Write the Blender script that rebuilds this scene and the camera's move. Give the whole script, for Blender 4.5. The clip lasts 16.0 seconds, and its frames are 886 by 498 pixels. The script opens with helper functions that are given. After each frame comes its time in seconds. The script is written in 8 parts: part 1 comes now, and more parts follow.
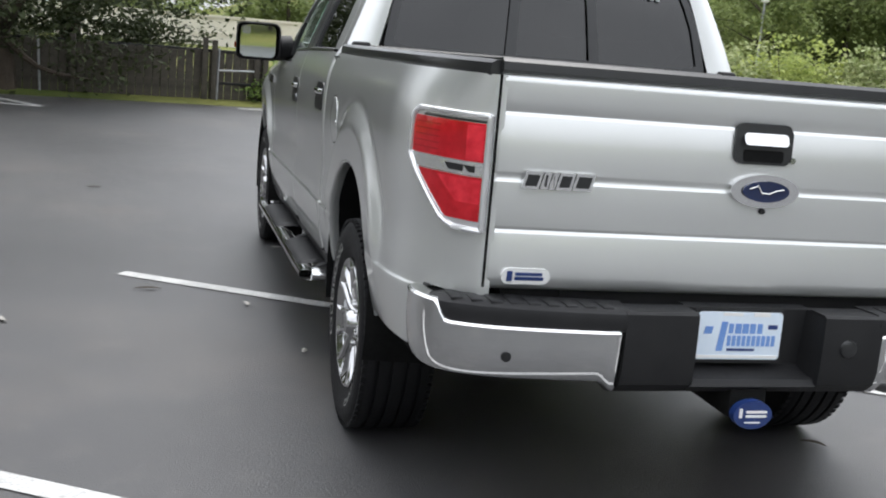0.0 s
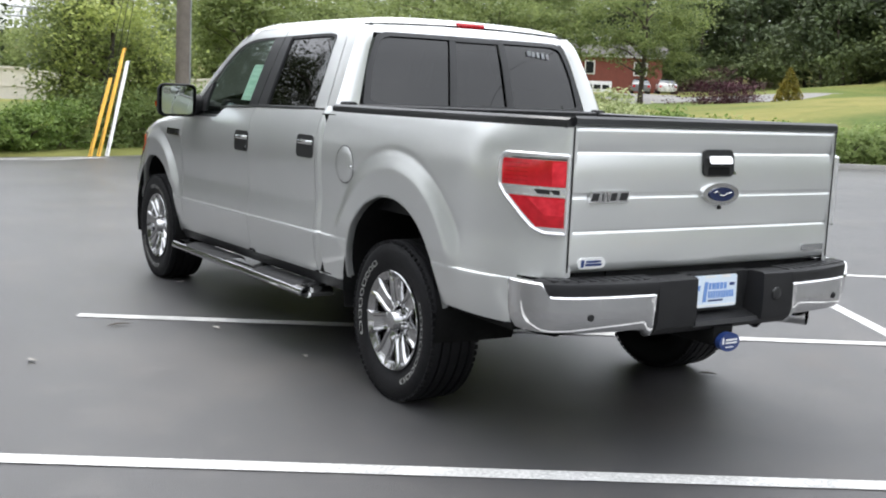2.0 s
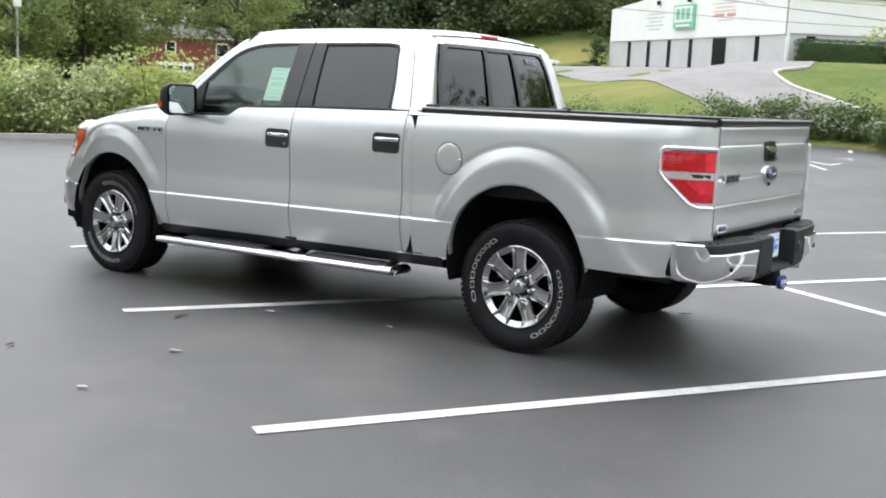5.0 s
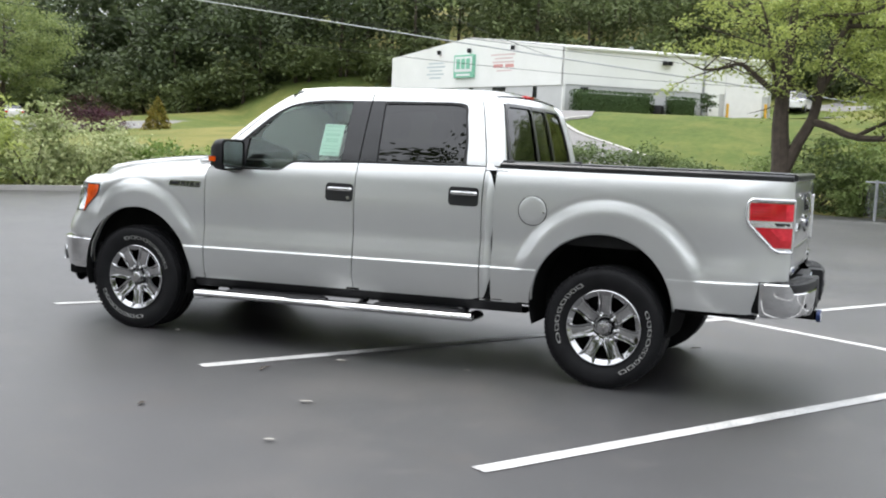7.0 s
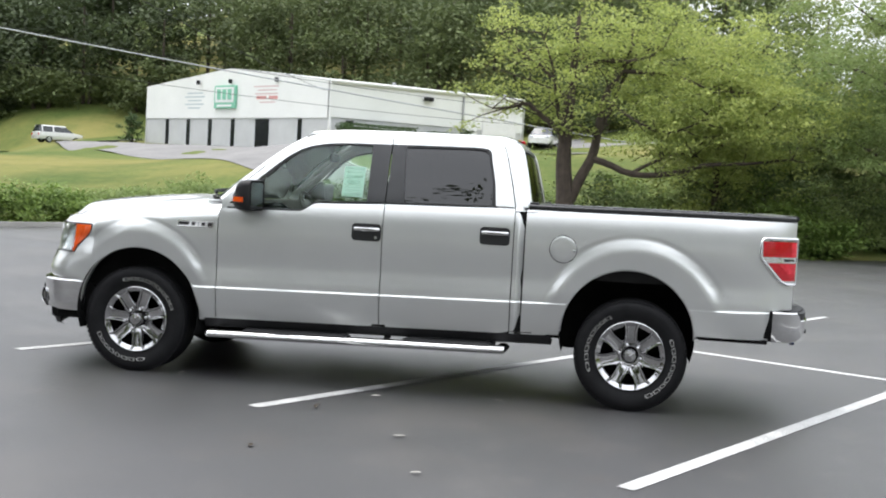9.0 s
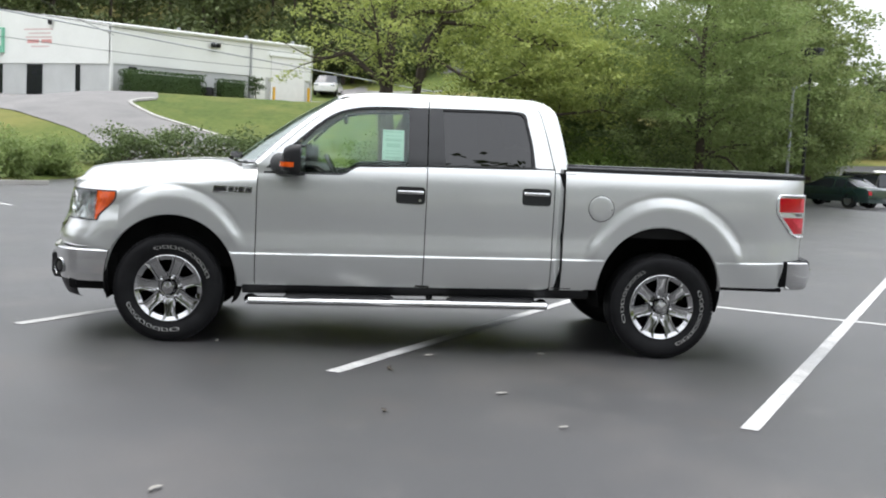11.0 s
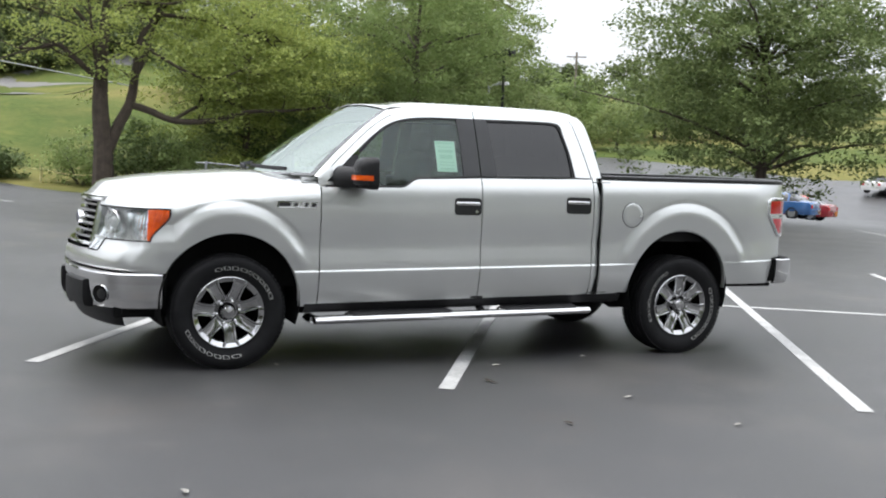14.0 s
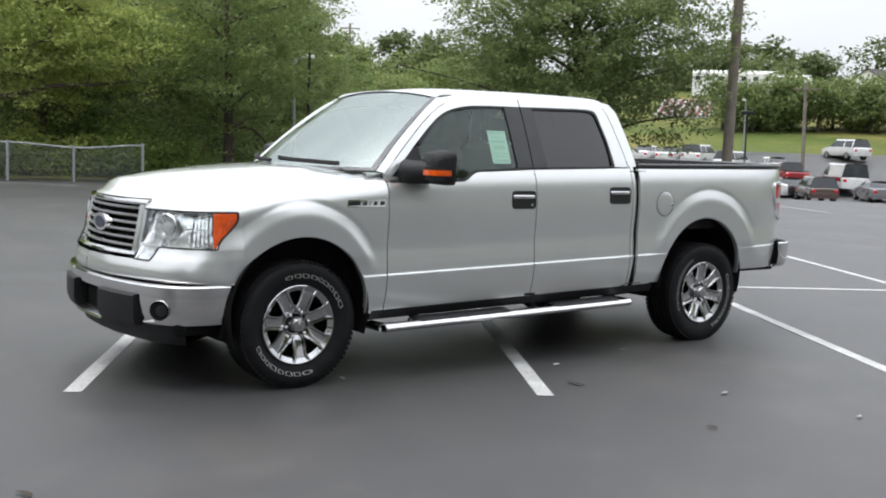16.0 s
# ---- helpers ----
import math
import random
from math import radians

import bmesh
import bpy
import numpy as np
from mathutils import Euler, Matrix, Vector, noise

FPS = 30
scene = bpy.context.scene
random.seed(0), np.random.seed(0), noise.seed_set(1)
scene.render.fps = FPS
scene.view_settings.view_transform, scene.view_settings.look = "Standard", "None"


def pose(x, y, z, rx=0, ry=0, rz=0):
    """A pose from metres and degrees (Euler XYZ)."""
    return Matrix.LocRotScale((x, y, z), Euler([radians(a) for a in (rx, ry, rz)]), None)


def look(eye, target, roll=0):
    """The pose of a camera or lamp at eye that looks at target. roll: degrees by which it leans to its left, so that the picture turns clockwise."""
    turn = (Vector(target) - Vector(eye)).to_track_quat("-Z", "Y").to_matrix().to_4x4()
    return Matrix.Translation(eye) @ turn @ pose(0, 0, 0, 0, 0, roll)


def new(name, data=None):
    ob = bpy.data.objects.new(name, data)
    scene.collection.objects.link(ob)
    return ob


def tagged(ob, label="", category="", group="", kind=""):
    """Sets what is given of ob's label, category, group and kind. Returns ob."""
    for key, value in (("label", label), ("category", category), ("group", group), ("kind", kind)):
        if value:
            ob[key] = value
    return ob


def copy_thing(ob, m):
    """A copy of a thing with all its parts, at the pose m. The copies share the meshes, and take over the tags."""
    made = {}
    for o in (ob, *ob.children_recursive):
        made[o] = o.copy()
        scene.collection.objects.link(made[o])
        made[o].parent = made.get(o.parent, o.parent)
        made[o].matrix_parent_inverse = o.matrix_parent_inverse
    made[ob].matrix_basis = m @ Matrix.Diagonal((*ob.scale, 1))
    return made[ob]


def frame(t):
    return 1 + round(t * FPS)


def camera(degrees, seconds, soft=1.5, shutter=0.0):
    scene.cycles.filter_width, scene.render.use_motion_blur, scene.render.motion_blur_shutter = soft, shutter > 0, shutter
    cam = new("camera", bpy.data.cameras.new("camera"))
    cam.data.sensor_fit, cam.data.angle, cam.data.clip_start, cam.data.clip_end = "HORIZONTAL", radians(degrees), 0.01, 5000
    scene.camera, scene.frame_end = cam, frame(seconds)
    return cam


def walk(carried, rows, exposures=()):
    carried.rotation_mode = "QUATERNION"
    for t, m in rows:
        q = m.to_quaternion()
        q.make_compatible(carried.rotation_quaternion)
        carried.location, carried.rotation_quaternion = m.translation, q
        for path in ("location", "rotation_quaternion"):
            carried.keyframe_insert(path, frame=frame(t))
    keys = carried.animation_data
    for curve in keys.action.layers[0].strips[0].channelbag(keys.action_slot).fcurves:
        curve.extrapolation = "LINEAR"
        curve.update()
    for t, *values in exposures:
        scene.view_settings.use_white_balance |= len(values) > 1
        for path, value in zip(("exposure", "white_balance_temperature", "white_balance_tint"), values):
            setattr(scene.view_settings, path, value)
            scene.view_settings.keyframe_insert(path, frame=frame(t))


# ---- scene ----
cam = camera(44.1, 16.0, soft=2.0)
PATH = [
    (0, (-1.675, -3.951, 1.465), (-1.169, -2.052, 1.091), 4.9),
    (0.5, (-2.11, -4.232, 1.47), (-1.435, -2.383, 1.117), 3.6),
    (1, (-2.546, -4.376, 1.461), (-1.711, -2.585, 1.159), 3.3),
    (1.5, (-3.049, -4.436, 1.47), (-2.109, -2.691, 1.203), 3.4),
    (2, (-3.57, -4.529, 1.514), (-2.509, -2.859, 1.226), 2.5),
    (2.5, (-4.08, -4.423, 1.493), (-2.889, -2.843, 1.205), 3.1),
    (3, (-4.6, -4.283, 1.485), (-3.317, -2.77, 1.225), 3.6),
    (3.5, (-5.104, -4.15, 1.5), (-3.739, -2.712, 1.239), 2.3),
    (4, (-5.581, -3.876, 1.537), (-4.12, -2.54, 1.254), 2.9),
    (6.5, (-7.491, -2.096, 1.491), (-5.688, -1.257, 1.274), 1.8),
    (7, (-7.792, -1.638, 1.502), (-5.947, -0.889, 1.315), 2.8),
    (7.5, (-8.099, -1.204, 1.538), (-6.214, -0.568, 1.332), 2.1),
    (8, (-8.303, -0.735, 1.494), (-6.382, -0.215, 1.288), 1.9),
    (8.5, (-8.524, -0.26, 1.475), (-6.57, 0.143, 1.33), 2.7),
    (11, (-8.987, 2.269, 1.489), (-7.0, 2.12, 1.309), 2.8),
    (11.5, (-9.0, 2.745, 1.52), (-7.025, 2.489, 1.33), 2.6),
    (12, (-8.905, 3.268, 1.507), (-6.947, 2.906, 1.319), 1.5),
    (12.5, (-8.806, 3.805, 1.498), (-6.868, 3.346, 1.315), 2.2),
    (13, (-8.706, 4.297, 1.498), (-6.798, 3.729, 1.301), 2.6),
    (13.5, (-8.485, 4.769, 1.489), (-6.613, 4.095, 1.289), 0.7),
    (14, (-8.27, 5.249, 1.484), (-6.439, 4.46, 1.321), 2.4),
    (14.5, (-7.976, 5.682, 1.49), (-6.197, 4.785, 1.318), 1.0),
    (15, (-7.622, 6.073, 1.488), (-5.893, 5.084, 1.308), 1.3),
    (15.5, (-7.301, 6.472, 1.531), (-5.625, 5.395, 1.35), 1.9),
    (16, (-6.825, 6.831, 1.547), (-5.213, 5.664, 1.348), 1.9),
]
walk(cam, [(t, look(eye, target, roll)) for t, eye, target, roll in PATH], [(0, 0.85), (1.5, 1.0), (2.5, 1.16), (4.0, 1.18), (7, 1.01), (8.6, 1.0), (11, 0.88), (13.5, 0.83), (16, 0.62)])
TAU = 2 * math.pi
# ---- world, sun and exposure ----
world = bpy.data.worlds.new("overcast_sky")
scene.world = world
world.use_nodes = True
wn, wl = world.node_tree.nodes, world.node_tree.links
wbg = wn["Background"]
sky = wn.new("ShaderNodeTexSky")
sky.sky_type = "NISHITA"
sky.sun_disc = False
sky.sun_elevation, sky.sun_rotation = radians(67), radians(20.5)
sky.air_density, sky.dust_density, sky.ozone_density = 1.0, 4.0, 1.0
wtc = wn.new("ShaderNodeTexCoord")
wno = wn.new("ShaderNodeTexNoise")
wno.inputs["Scale"].default_value, wno.inputs["Detail"].default_value = 2.2, 6.0
wra = wn.new("ShaderNodeValToRGB")
wra.color_ramp.elements[0].position, wra.color_ramp.elements[0].color = 0.3, (7.15, 7.4, 7.9, 1)
wra.color_ramp.elements[1].position, wra.color_ramp.elements[1].color = 0.7, (10.1, 10.4, 10.9, 1)
wmx = wn.new("ShaderNodeMixRGB")
wmx.inputs["Fac"].default_value = 0.85
wl.new(wtc.outputs["Generated"], wno.inputs["Vector"])
wl.new(wno.outputs["Fac"], wra.inputs["Fac"])
wl.new(sky.outputs["Color"], wmx.inputs["Color1"])
wl.new(wra.outputs["Color"], wmx.inputs["Color2"])
# overcast skies are brighter overhead than at the horizon
wse, wmr, wgr = wn.new("ShaderNodeSeparateXYZ"), wn.new("ShaderNodeMapRange"), wn.new("ShaderNodeMixRGB")
wl.new(wtc.outputs["Generated"], wse.inputs["Vector"])
wl.new(wse.outputs["Z"], wmr.inputs["Value"])
wmr.inputs["From Min"].default_value, wmr.inputs["From Max"].default_value = 0.0, 1.0
wmr.inputs["To Min"].default_value, wmr.inputs["To Max"].default_value = 0.75, 2.1
wgr.blend_type = "MULTIPLY"
wgr.inputs["Fac"].default_value = 1.0
wl.new(wmx.outputs["Color"], wgr.inputs["Color1"])
wl.new(wmr.outputs["Result"], wgr.inputs["Color2"])
wl.new(wgr.outputs["Color"], wbg.inputs["Color"])
wbg.inputs["Strength"].default_value = 0.088
sun = new("sun", bpy.data.lights.new("sun", "SUN"))
sun.data.energy, sun.data.angle, sun.data.color = 0.85, radians(34), (1.0, 0.985, 0.965)
sun.matrix_world = look((9, 24, 60), (0, 0, 0))


# ---- materials ----
def mat(name, c1, c2=None, rough=0.5, metal=0.0, scale=8.0, fine=120.0, mixfine=0.35, bump=0.0, bumpscale=200.0, coat=0.0, spec=0.5, rvar=0.0, coords="Object"):
    m = bpy.data.materials.new(name)
    m.use_nodes = True
    n, l = m.node_tree.nodes, m.node_tree.links
    b = n["Principled BSDF"]
    b.inputs["Roughness"].default_value, b.inputs["Metallic"].default_value = rough, metal
    b.inputs["Coat Weight"].default_value, b.inputs["Specular IOR Level"].default_value = coat, spec
    b.inputs["Coat Roughness"].default_value = 0.04
    c2 = c2 or tuple(v * 0.85 for v in c1)
    tc = n.new("ShaderNodeTexCoord")
    na, nb = n.new("ShaderNodeTexNoise"), n.new("ShaderNodeTexNoise")
    na.inputs["Scale"].default_value, na.inputs["Detail"].default_value = scale, 4
    nb.inputs["Scale"].default_value, nb.inputs["Detail"].default_value = fine, 3
    mx = n.new("ShaderNodeMix")
    mx.inputs[0].default_value = mixfine
    l.new(tc.outputs[coords], na.inputs["Vector"]), l.new(tc.outputs[coords], nb.inputs["Vector"])
    l.new(na.outputs["Fac"], mx.inputs[2]), l.new(nb.outputs["Fac"], mx.inputs[3])
    r = n.new("ShaderNodeValToRGB")
    r.color_ramp.elements[0].position, r.color_ramp.elements[1].position = 0.35, 0.65
    r.color_ramp.elements[0].color, r.color_ramp.elements[1].color = (*c2, 1), (*c1, 1)
    l.new(mx.outputs[0], r.inputs["Fac"]), l.new(r.outputs["Color"], b.inputs["Base Color"])
    if rvar:
        rr = n.new("ShaderNodeMapRange")
        rr.inputs["To Min"].default_value, rr.inputs["To Max"].default_value = rough - rvar, rough + rvar
        l.new(mx.outputs[0], rr.inputs["Value"]), l.new(rr.outputs["Result"], b.inputs["Roughness"])
    if bump:
        nc, bp = n.new("ShaderNodeTexNoise"), n.new("ShaderNodeBump")
        nc.inputs["Scale"].default_value, nc.inputs["Detail"].default_value = bumpscale, 4
        bp.inputs["Strength"].default_value, bp.inputs["Distance"].default_value = bump, 0.02
        l.new(tc.outputs[coords], nc.inputs["Vector"]), l.new(nc.outputs["Fac"], bp.inputs["Height"]), l.new(bp.outputs["Normal"], b.inputs["Normal"])
    return m


def glass(name, tint, ior=1.5, gloss=(1, 1, 1)):
    m = bpy.data.materials.new(name)
    m.use_nodes = True
    n, l = m.node_tree.nodes, m.node_tree.links
    n.remove(n["Principled BSDF"])
    t, g, f, x = n.new("ShaderNodeBsdfTransparent"), n.new("ShaderNodeBsdfGlossy"), n.new("ShaderNodeFresnel"), n.new("ShaderNodeMixShader")
    t.inputs["Color"].default_value, g.inputs["Color"].default_value = (*tint, 1), (*gloss, 1)
    g.inputs["Roughness"].default_value, f.inputs["IOR"].default_value = 0.01, ior
    l.new(f.outputs["Fac"], x.inputs["Fac"]), l.new(t.outputs["BSDF"], x.inputs[1]), l.new(g.outputs["BSDF"], x.inputs[2])
    l.new(x.outputs["Shader"], n["Material Output"].inputs["Surface"])
    return m


def leafmat(name, c1, c2, trans=0.35, patch=0.7, share=0.62):
    m = bpy.data.materials.new(name)
    m.use_nodes = True
    n, l = m.node_tree.nodes, m.node_tree.links
    b = n["Principled BSDF"]
    b.inputs["Roughness"].default_value, b.inputs["Specular IOR Level"].default_value = 0.6, 0.25
    ge, r = n.new("ShaderNodeNewGeometry"), n.new("ShaderNodeValToRGB")
    no, tc, mx = n.new("ShaderNodeTexNoise"), n.new("ShaderNodeTexCoord"), n.new("ShaderNodeMix")
    no.inputs["Scale"].default_value, no.inputs["Detail"].default_value = patch, 3
    mx.inputs[0].default_value = share
    l.new(tc.outputs["Object"], no.inputs["Vector"])
    l.new(ge.outputs["Random Per Island"], mx.inputs[2]), l.new(no.outputs["Fac"], mx.inputs[3])
    r.color_ramp.elements[0].position, r.color_ramp.elements[1].position = 0.2, 0.8
    r.color_ramp.elements[0].color, r.color_ramp.elements[1].color = (*c2, 1), (*c1, 1)
    l.new(mx.outputs[0], r.inputs["Fac"]), l.new(r.outputs["Color"], b.inputs["Base Color"])
    tr, x = n.new("ShaderNodeBsdfTranslucent"), n.new("ShaderNodeMixShader")
    x.inputs["Fac"].default_value = trans
    l.new(r.outputs["Color"], tr.inputs["Color"]), l.new(b.outputs["BSDF"], x.inputs[1]), l.new(tr.outputs["BSDF"], x.inputs[2])
    l.new(x.outputs["Shader"], n["Material Output"].inputs["Surface"])
    return m


PAINT = mat("silver_paint", (0.692, 0.703, 0.693), (0.662, 0.673, 0.663), 0.30, 0.71, 3, 900, 0.5, coat=1.0)
CHROME = mat("chrome", (0.78, 0.78, 0.78), (0.7, 0.7, 0.7), 0.06, 1.0, 5, 60)
CHROME_SOFT = mat("brushed_chrome", (0.55, 0.56, 0.57), (0.45, 0.46, 0.47), 0.16, 1.0, 5, 60)
BLACK = mat("black_plastic", (0.016, 0.016, 0.017), (0.01, 0.01, 0.011), 0.5, 0, 10, 300, bump=0.15, bumpscale=400, spec=0.3)
BLACK_SATIN = mat("satin_black_trim", (0.02, 0.021, 0.022), (0.014, 0.014, 0.015), 0.28, 0, 6, 100)
UNDER = mat("dark_underbody", (0.012, 0.012, 0.012), (0.006, 0.006, 0.006), 0.9, 0, 6, 50, spec=0.1)
RUBBER = mat("tyre_rubber", (0.011, 0.011, 0.012), (0.006, 0.006, 0.007), 0.6, 0, 12, 150, bump=0.2, bumpscale=150, spec=0.2)
WHITE_RUB = mat("raised_white_rubber", (0.40, 0.40, 0.385), (0.26, 0.26, 0.25), 0.6, 0, 20, 200)
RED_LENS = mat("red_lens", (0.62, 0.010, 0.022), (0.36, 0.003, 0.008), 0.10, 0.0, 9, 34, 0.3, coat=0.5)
BEZEL = mat("bright_bezel", (0.84, 0.84, 0.85), (0.74, 0.74, 0.75), 0.22, 0.7, 6, 40)
RED_DARK = mat("dark_red_lens", (0.40, 0.004, 0.01), (0.28, 0.003, 0.008), 0.12, 0, 25, 60, coat=0.6)
RED_BRIGHT = mat("bright_red_reflector", (0.80, 0.03, 0.05), (0.55, 0.008, 0.02), 0.12, 0, 18, 50, coat=0.6)
AMBER = mat("amber_lens", (0.85, 0.12, 0.01), (0.65, 0.07, 0.006), 0.12, 0, 25, 60, coat=1.0)
CLEARLENS = glass("clear_lens", (0.92, 0.95, 0.95), 1.5)
GLASS_F = glass("green_tinted_glass", (0.80, 0.93, 0.86), 1.68, (0.88, 1.0, 0.93))
GLASS_W = glass("windscreen_glass", (0.78, 0.90, 0.84), 4.6, (0.90, 1.0, 0.95))
GLASS_P = glass("privacy_glass", (0.012, 0.013, 0.0135), 1.62)
MIRROR = mat("mirror_glass", (0.75, 0.8, 0.8), (0.74, 0.79, 0.79), 0.02, 1.0)
LAMP_SILVER = mat("lamp_silver", (0.86, 0.87, 0.87), (0.62, 0.63, 0.63), 0.25, 0.15, 14, 30)
LAMP_CHROME = mat("bright_lamp_reflector", (0.95, 0.95, 0.95), (0.88, 0.89, 0.89), 0.15, 0.9, 10, 40, bump=0.25, bumpscale=24)
INTER = mat("grey_interior", (0.085, 0.085, 0.083), (0.06, 0.06, 0.058), 0.7, 0, 10, 200, bump=0.2)
SEAT = mat("dark_seat_cloth", (0.05, 0.05, 0.05), (0.035, 0.035, 0.035), 0.9, 0, 10, 200, bump=0.2, spec=0.1)
INTER_LT = mat("light_headliner", (0.42, 0.42, 0.40), (0.36, 0.36, 0.34), 0.9, 0, 10, 200)
PAPER = mat("pale_paper", (0.72, 0.86, 0.80), (0.66, 0.82, 0.75), 0.7, 0, 8, 80)
INK_GREEN = mat("green_ink", (0.55, 0.74, 0.66), None, 0.7)
BLUE = mat("blue_print", (0.016, 0.04, 0.16), (0.012, 0.03, 0.12), 0.35, 0, 20, 80)
BLUE_LT = mat("light_blue_print", (0.16, 0.30, 0.62), (0.13, 0.25, 0.55), 0.4)
PLATE_W = mat("plate_white", (0.66, 0.74, 0.82), (0.60, 0.69, 0.79), 0.35, 0, 10, 60)
PANES = (GLASS_F, GLASS_W, GLASS_P, CLEARLENS)
WHITE = mat("white_enamel", (0.78, 0.78, 0.77), (0.72, 0.72, 0.71), 0.4, 0, 4, 40)


# ---- mesh helpers ----
def part(name, bm, material, parent=None, label="", angle=32):
    bm.normal_update()
    if material in PANES and sum(f.normal.dot(f.calc_center_median() - Vector((0, 1.8, 1.2))) for f in bm.faces) < 0:
        bmesh.ops.reverse_faces(bm, faces=bm.faces)
        bm.normal_update()
    for e in bm.edges:
        if len(e.link_faces) == 2 and e.calc_face_angle(0) > radians(angle):
            e.smooth = False
    for f in bm.faces:
        f.smooth = True
    me = bpy.data.meshes.new(name)
    bm.to_mesh(me)
    bm.free()
    me.materials.append(material)
    ob = new(name, me)
    if parent is not None:
        ob.parent = parent
    if label:
        ob["label"] = label
    return ob


def thing(name, label, category, at=None, group="", kind=""):
    ob = new(name)
    ob.empty_display_size = 0.2
    if at is not None:
        ob.matrix_basis = at
    return tagged(ob, label, category, group, kind)


def B():
    return bmesh.new()


def fc(bm, vs):
    u = []
    for v in vs:
        if v not in u:
            u.append(v)
    if len(u) > 2:
        try:
            bm.faces.new(u)
        except ValueError:
            pass


def grid(bm, rows, close_u=False, close_v=False):
    """Quads over rows of points; points that fall together are welded."""
    vs = [[bm.verts.new(p) for p in r] for r in rows]
    nr, nc = len(vs), len(vs[0])
    for i in range(nr if close_v else nr - 1):
        for j in range(nc if close_u else nc - 1):
            a, b, c, d = vs[i][j], vs[i][(j + 1) % nc], vs[(i + 1) % nr][(j + 1) % nc], vs[(i + 1) % nr][j]
            fc(bm, (a, b, c, d))
    return vs


def weld(bm, d=0.0004):
    bmesh.ops.remove_doubles(bm, verts=bm.verts, dist=d)
    bmesh.ops.dissolve_degenerate(bm, edges=bm.edges, dist=d)
    return bm


def box(bm, x0, x1, y0, y1, z0, z1, bevel=0.0, m=None, seg=2):
    r = bmesh.ops.create_cube(bm, size=1)
    t = Matrix.Translation(((x0 + x1) / 2, (y0 + y1) / 2, (z0 + z1) / 2)) @ Matrix.Diagonal((abs(x1 - x0), abs(y1 - y0), abs(z1 - z0), 1))
    vs = r["verts"]
    for v in vs:
        v.co = t @ v.co
    if bevel:
        es = list({e for v in vs for e in v.link_edges})
        o = bmesh.ops.bevel(bm, geom=es, offset=bevel, segments=seg, affect="EDGES", profile=0.5)
        vs = list({v for f in o["faces"] for v in f.verts} | {v for v in vs if v.is_valid})
    if m is not None:
        for v in vs:
            v.co = m @ v.co
    return bm


def tube(bm, pts, radii, n=10, cap=True, squash=None):
    """A round tube along points with its radius at each."""
    pts = [Vector(p) for p in pts]
    if not hasattr(radii, "__len__"):
        radii = [radii] * len(pts)
    rows, up = [], None
    for i, p in enumerate(pts):
        d = (pts[min(i + 1, len(pts) - 1)] - pts[max(i - 1, 0)]).normalized()
        if up is None:
            up = Vector((0, 0, 1)) if abs(d.z) < 0.9 else Vector((1, 0, 0))
        a = d.cross(up).normalized()
        b = a.cross(d).normalized()
        up = b
        s = squash or (1, 1)
        rows.append([p + (a * math.cos(k * TAU / n) * s[0] + b * math.sin(k * TAU / n) * s[1]) * radii[i] for k in range(n)])
    vs = grid(bm, rows, close_u=True)
    if cap:
        fc(bm, vs[0]), fc(bm, vs[-1])
    return bm


def lathe(bm, prof, n=48, axis="x", at=(0, 0, 0), cap=False):
    """prof: (along the axis, radius)."""
    rows = []
    for a, r in prof:
        row = []
        for k in range(n):
            c, s = math.cos(k * TAU / n) * r, math.sin(k * TAU / n) * r
            p = {"x": (a, c, s), "y": (c, a, s), "z": (c, s, a)}[axis]
            row.append((p[0] + at[0], p[1] + at[1], p[2] + at[2]))
        rows.append(row)
    vs = grid(bm, rows, close_u=True)
    if cap:
        fc(bm, vs[0]), fc(bm, vs[-1])
    return bm


def prism(bm, poly, f0, f1):
    """A closed solid between two copies of a polygon; f0 and f1 turn a 2D point into 3D."""
    a, b = [bm.verts.new(f0(*p)) for p in poly], [bm.verts.new(f1(*p)) for p in poly]
    fc(bm, a), fc(bm, b[::-1])
    for i in range(len(poly)):
        j = (i + 1) % len(poly)
        fc(bm, (a[i], a[j], b[j], b[i]))
    return bm


def resample(pts, n, smooth=True):
    """n points at even steps along a curve through pts."""
    p = np.array(pts, float)
    if smooth and len(p) > 2:
        q = np.vstack([2 * p[0] - p[1], p, 2 * p[-1] - p[-2]])
        out = []
        for i in range(1, len(q) - 2):
            for t in np.linspace(0, 1, 16, endpoint=False):
                a, b, c, d = q[i - 1], q[i], q[i + 1], q[i + 2]
                out.append(0.5 * ((2 * b) + (c - a) * t + (2 * a - 5 * b + 4 * c - d) * t * t + (3 * b - a - 3 * c + d) * t ** 3))
        p = np.array(out + [p[-1]])
    s = np.concatenate([[0], np.cumsum(np.linalg.norm(np.diff(p, axis=0), axis=1))])
    u = np.linspace(0, s[-1], n)
    return np.stack([np.interp(u, s, p[:, k]) for k in range(p.shape[1])], 1)


def rounded(w, h, r, n=5):
    """A rectangle of that size round the origin with round corners."""
    o = []
    for cx, cy, a0 in ((w / 2 - r, h / 2 - r, 0), (-w / 2 + r, h / 2 - r, 90), (-w / 2 + r, -h / 2 + r, 180), (w / 2 - r, -h / 2 + r, 270)):
        for k in range(n + 1):
            a = radians(a0 + 90 * k / n)
            o.append((cx + r * math.cos(a), cy + r * math.sin(a)))
    return o


def oval(w, h, n=28):
    return [(w / 2 * math.cos(k * TAU / n), h / 2 * math.sin(k * TAU / n)) for k in range(n)]


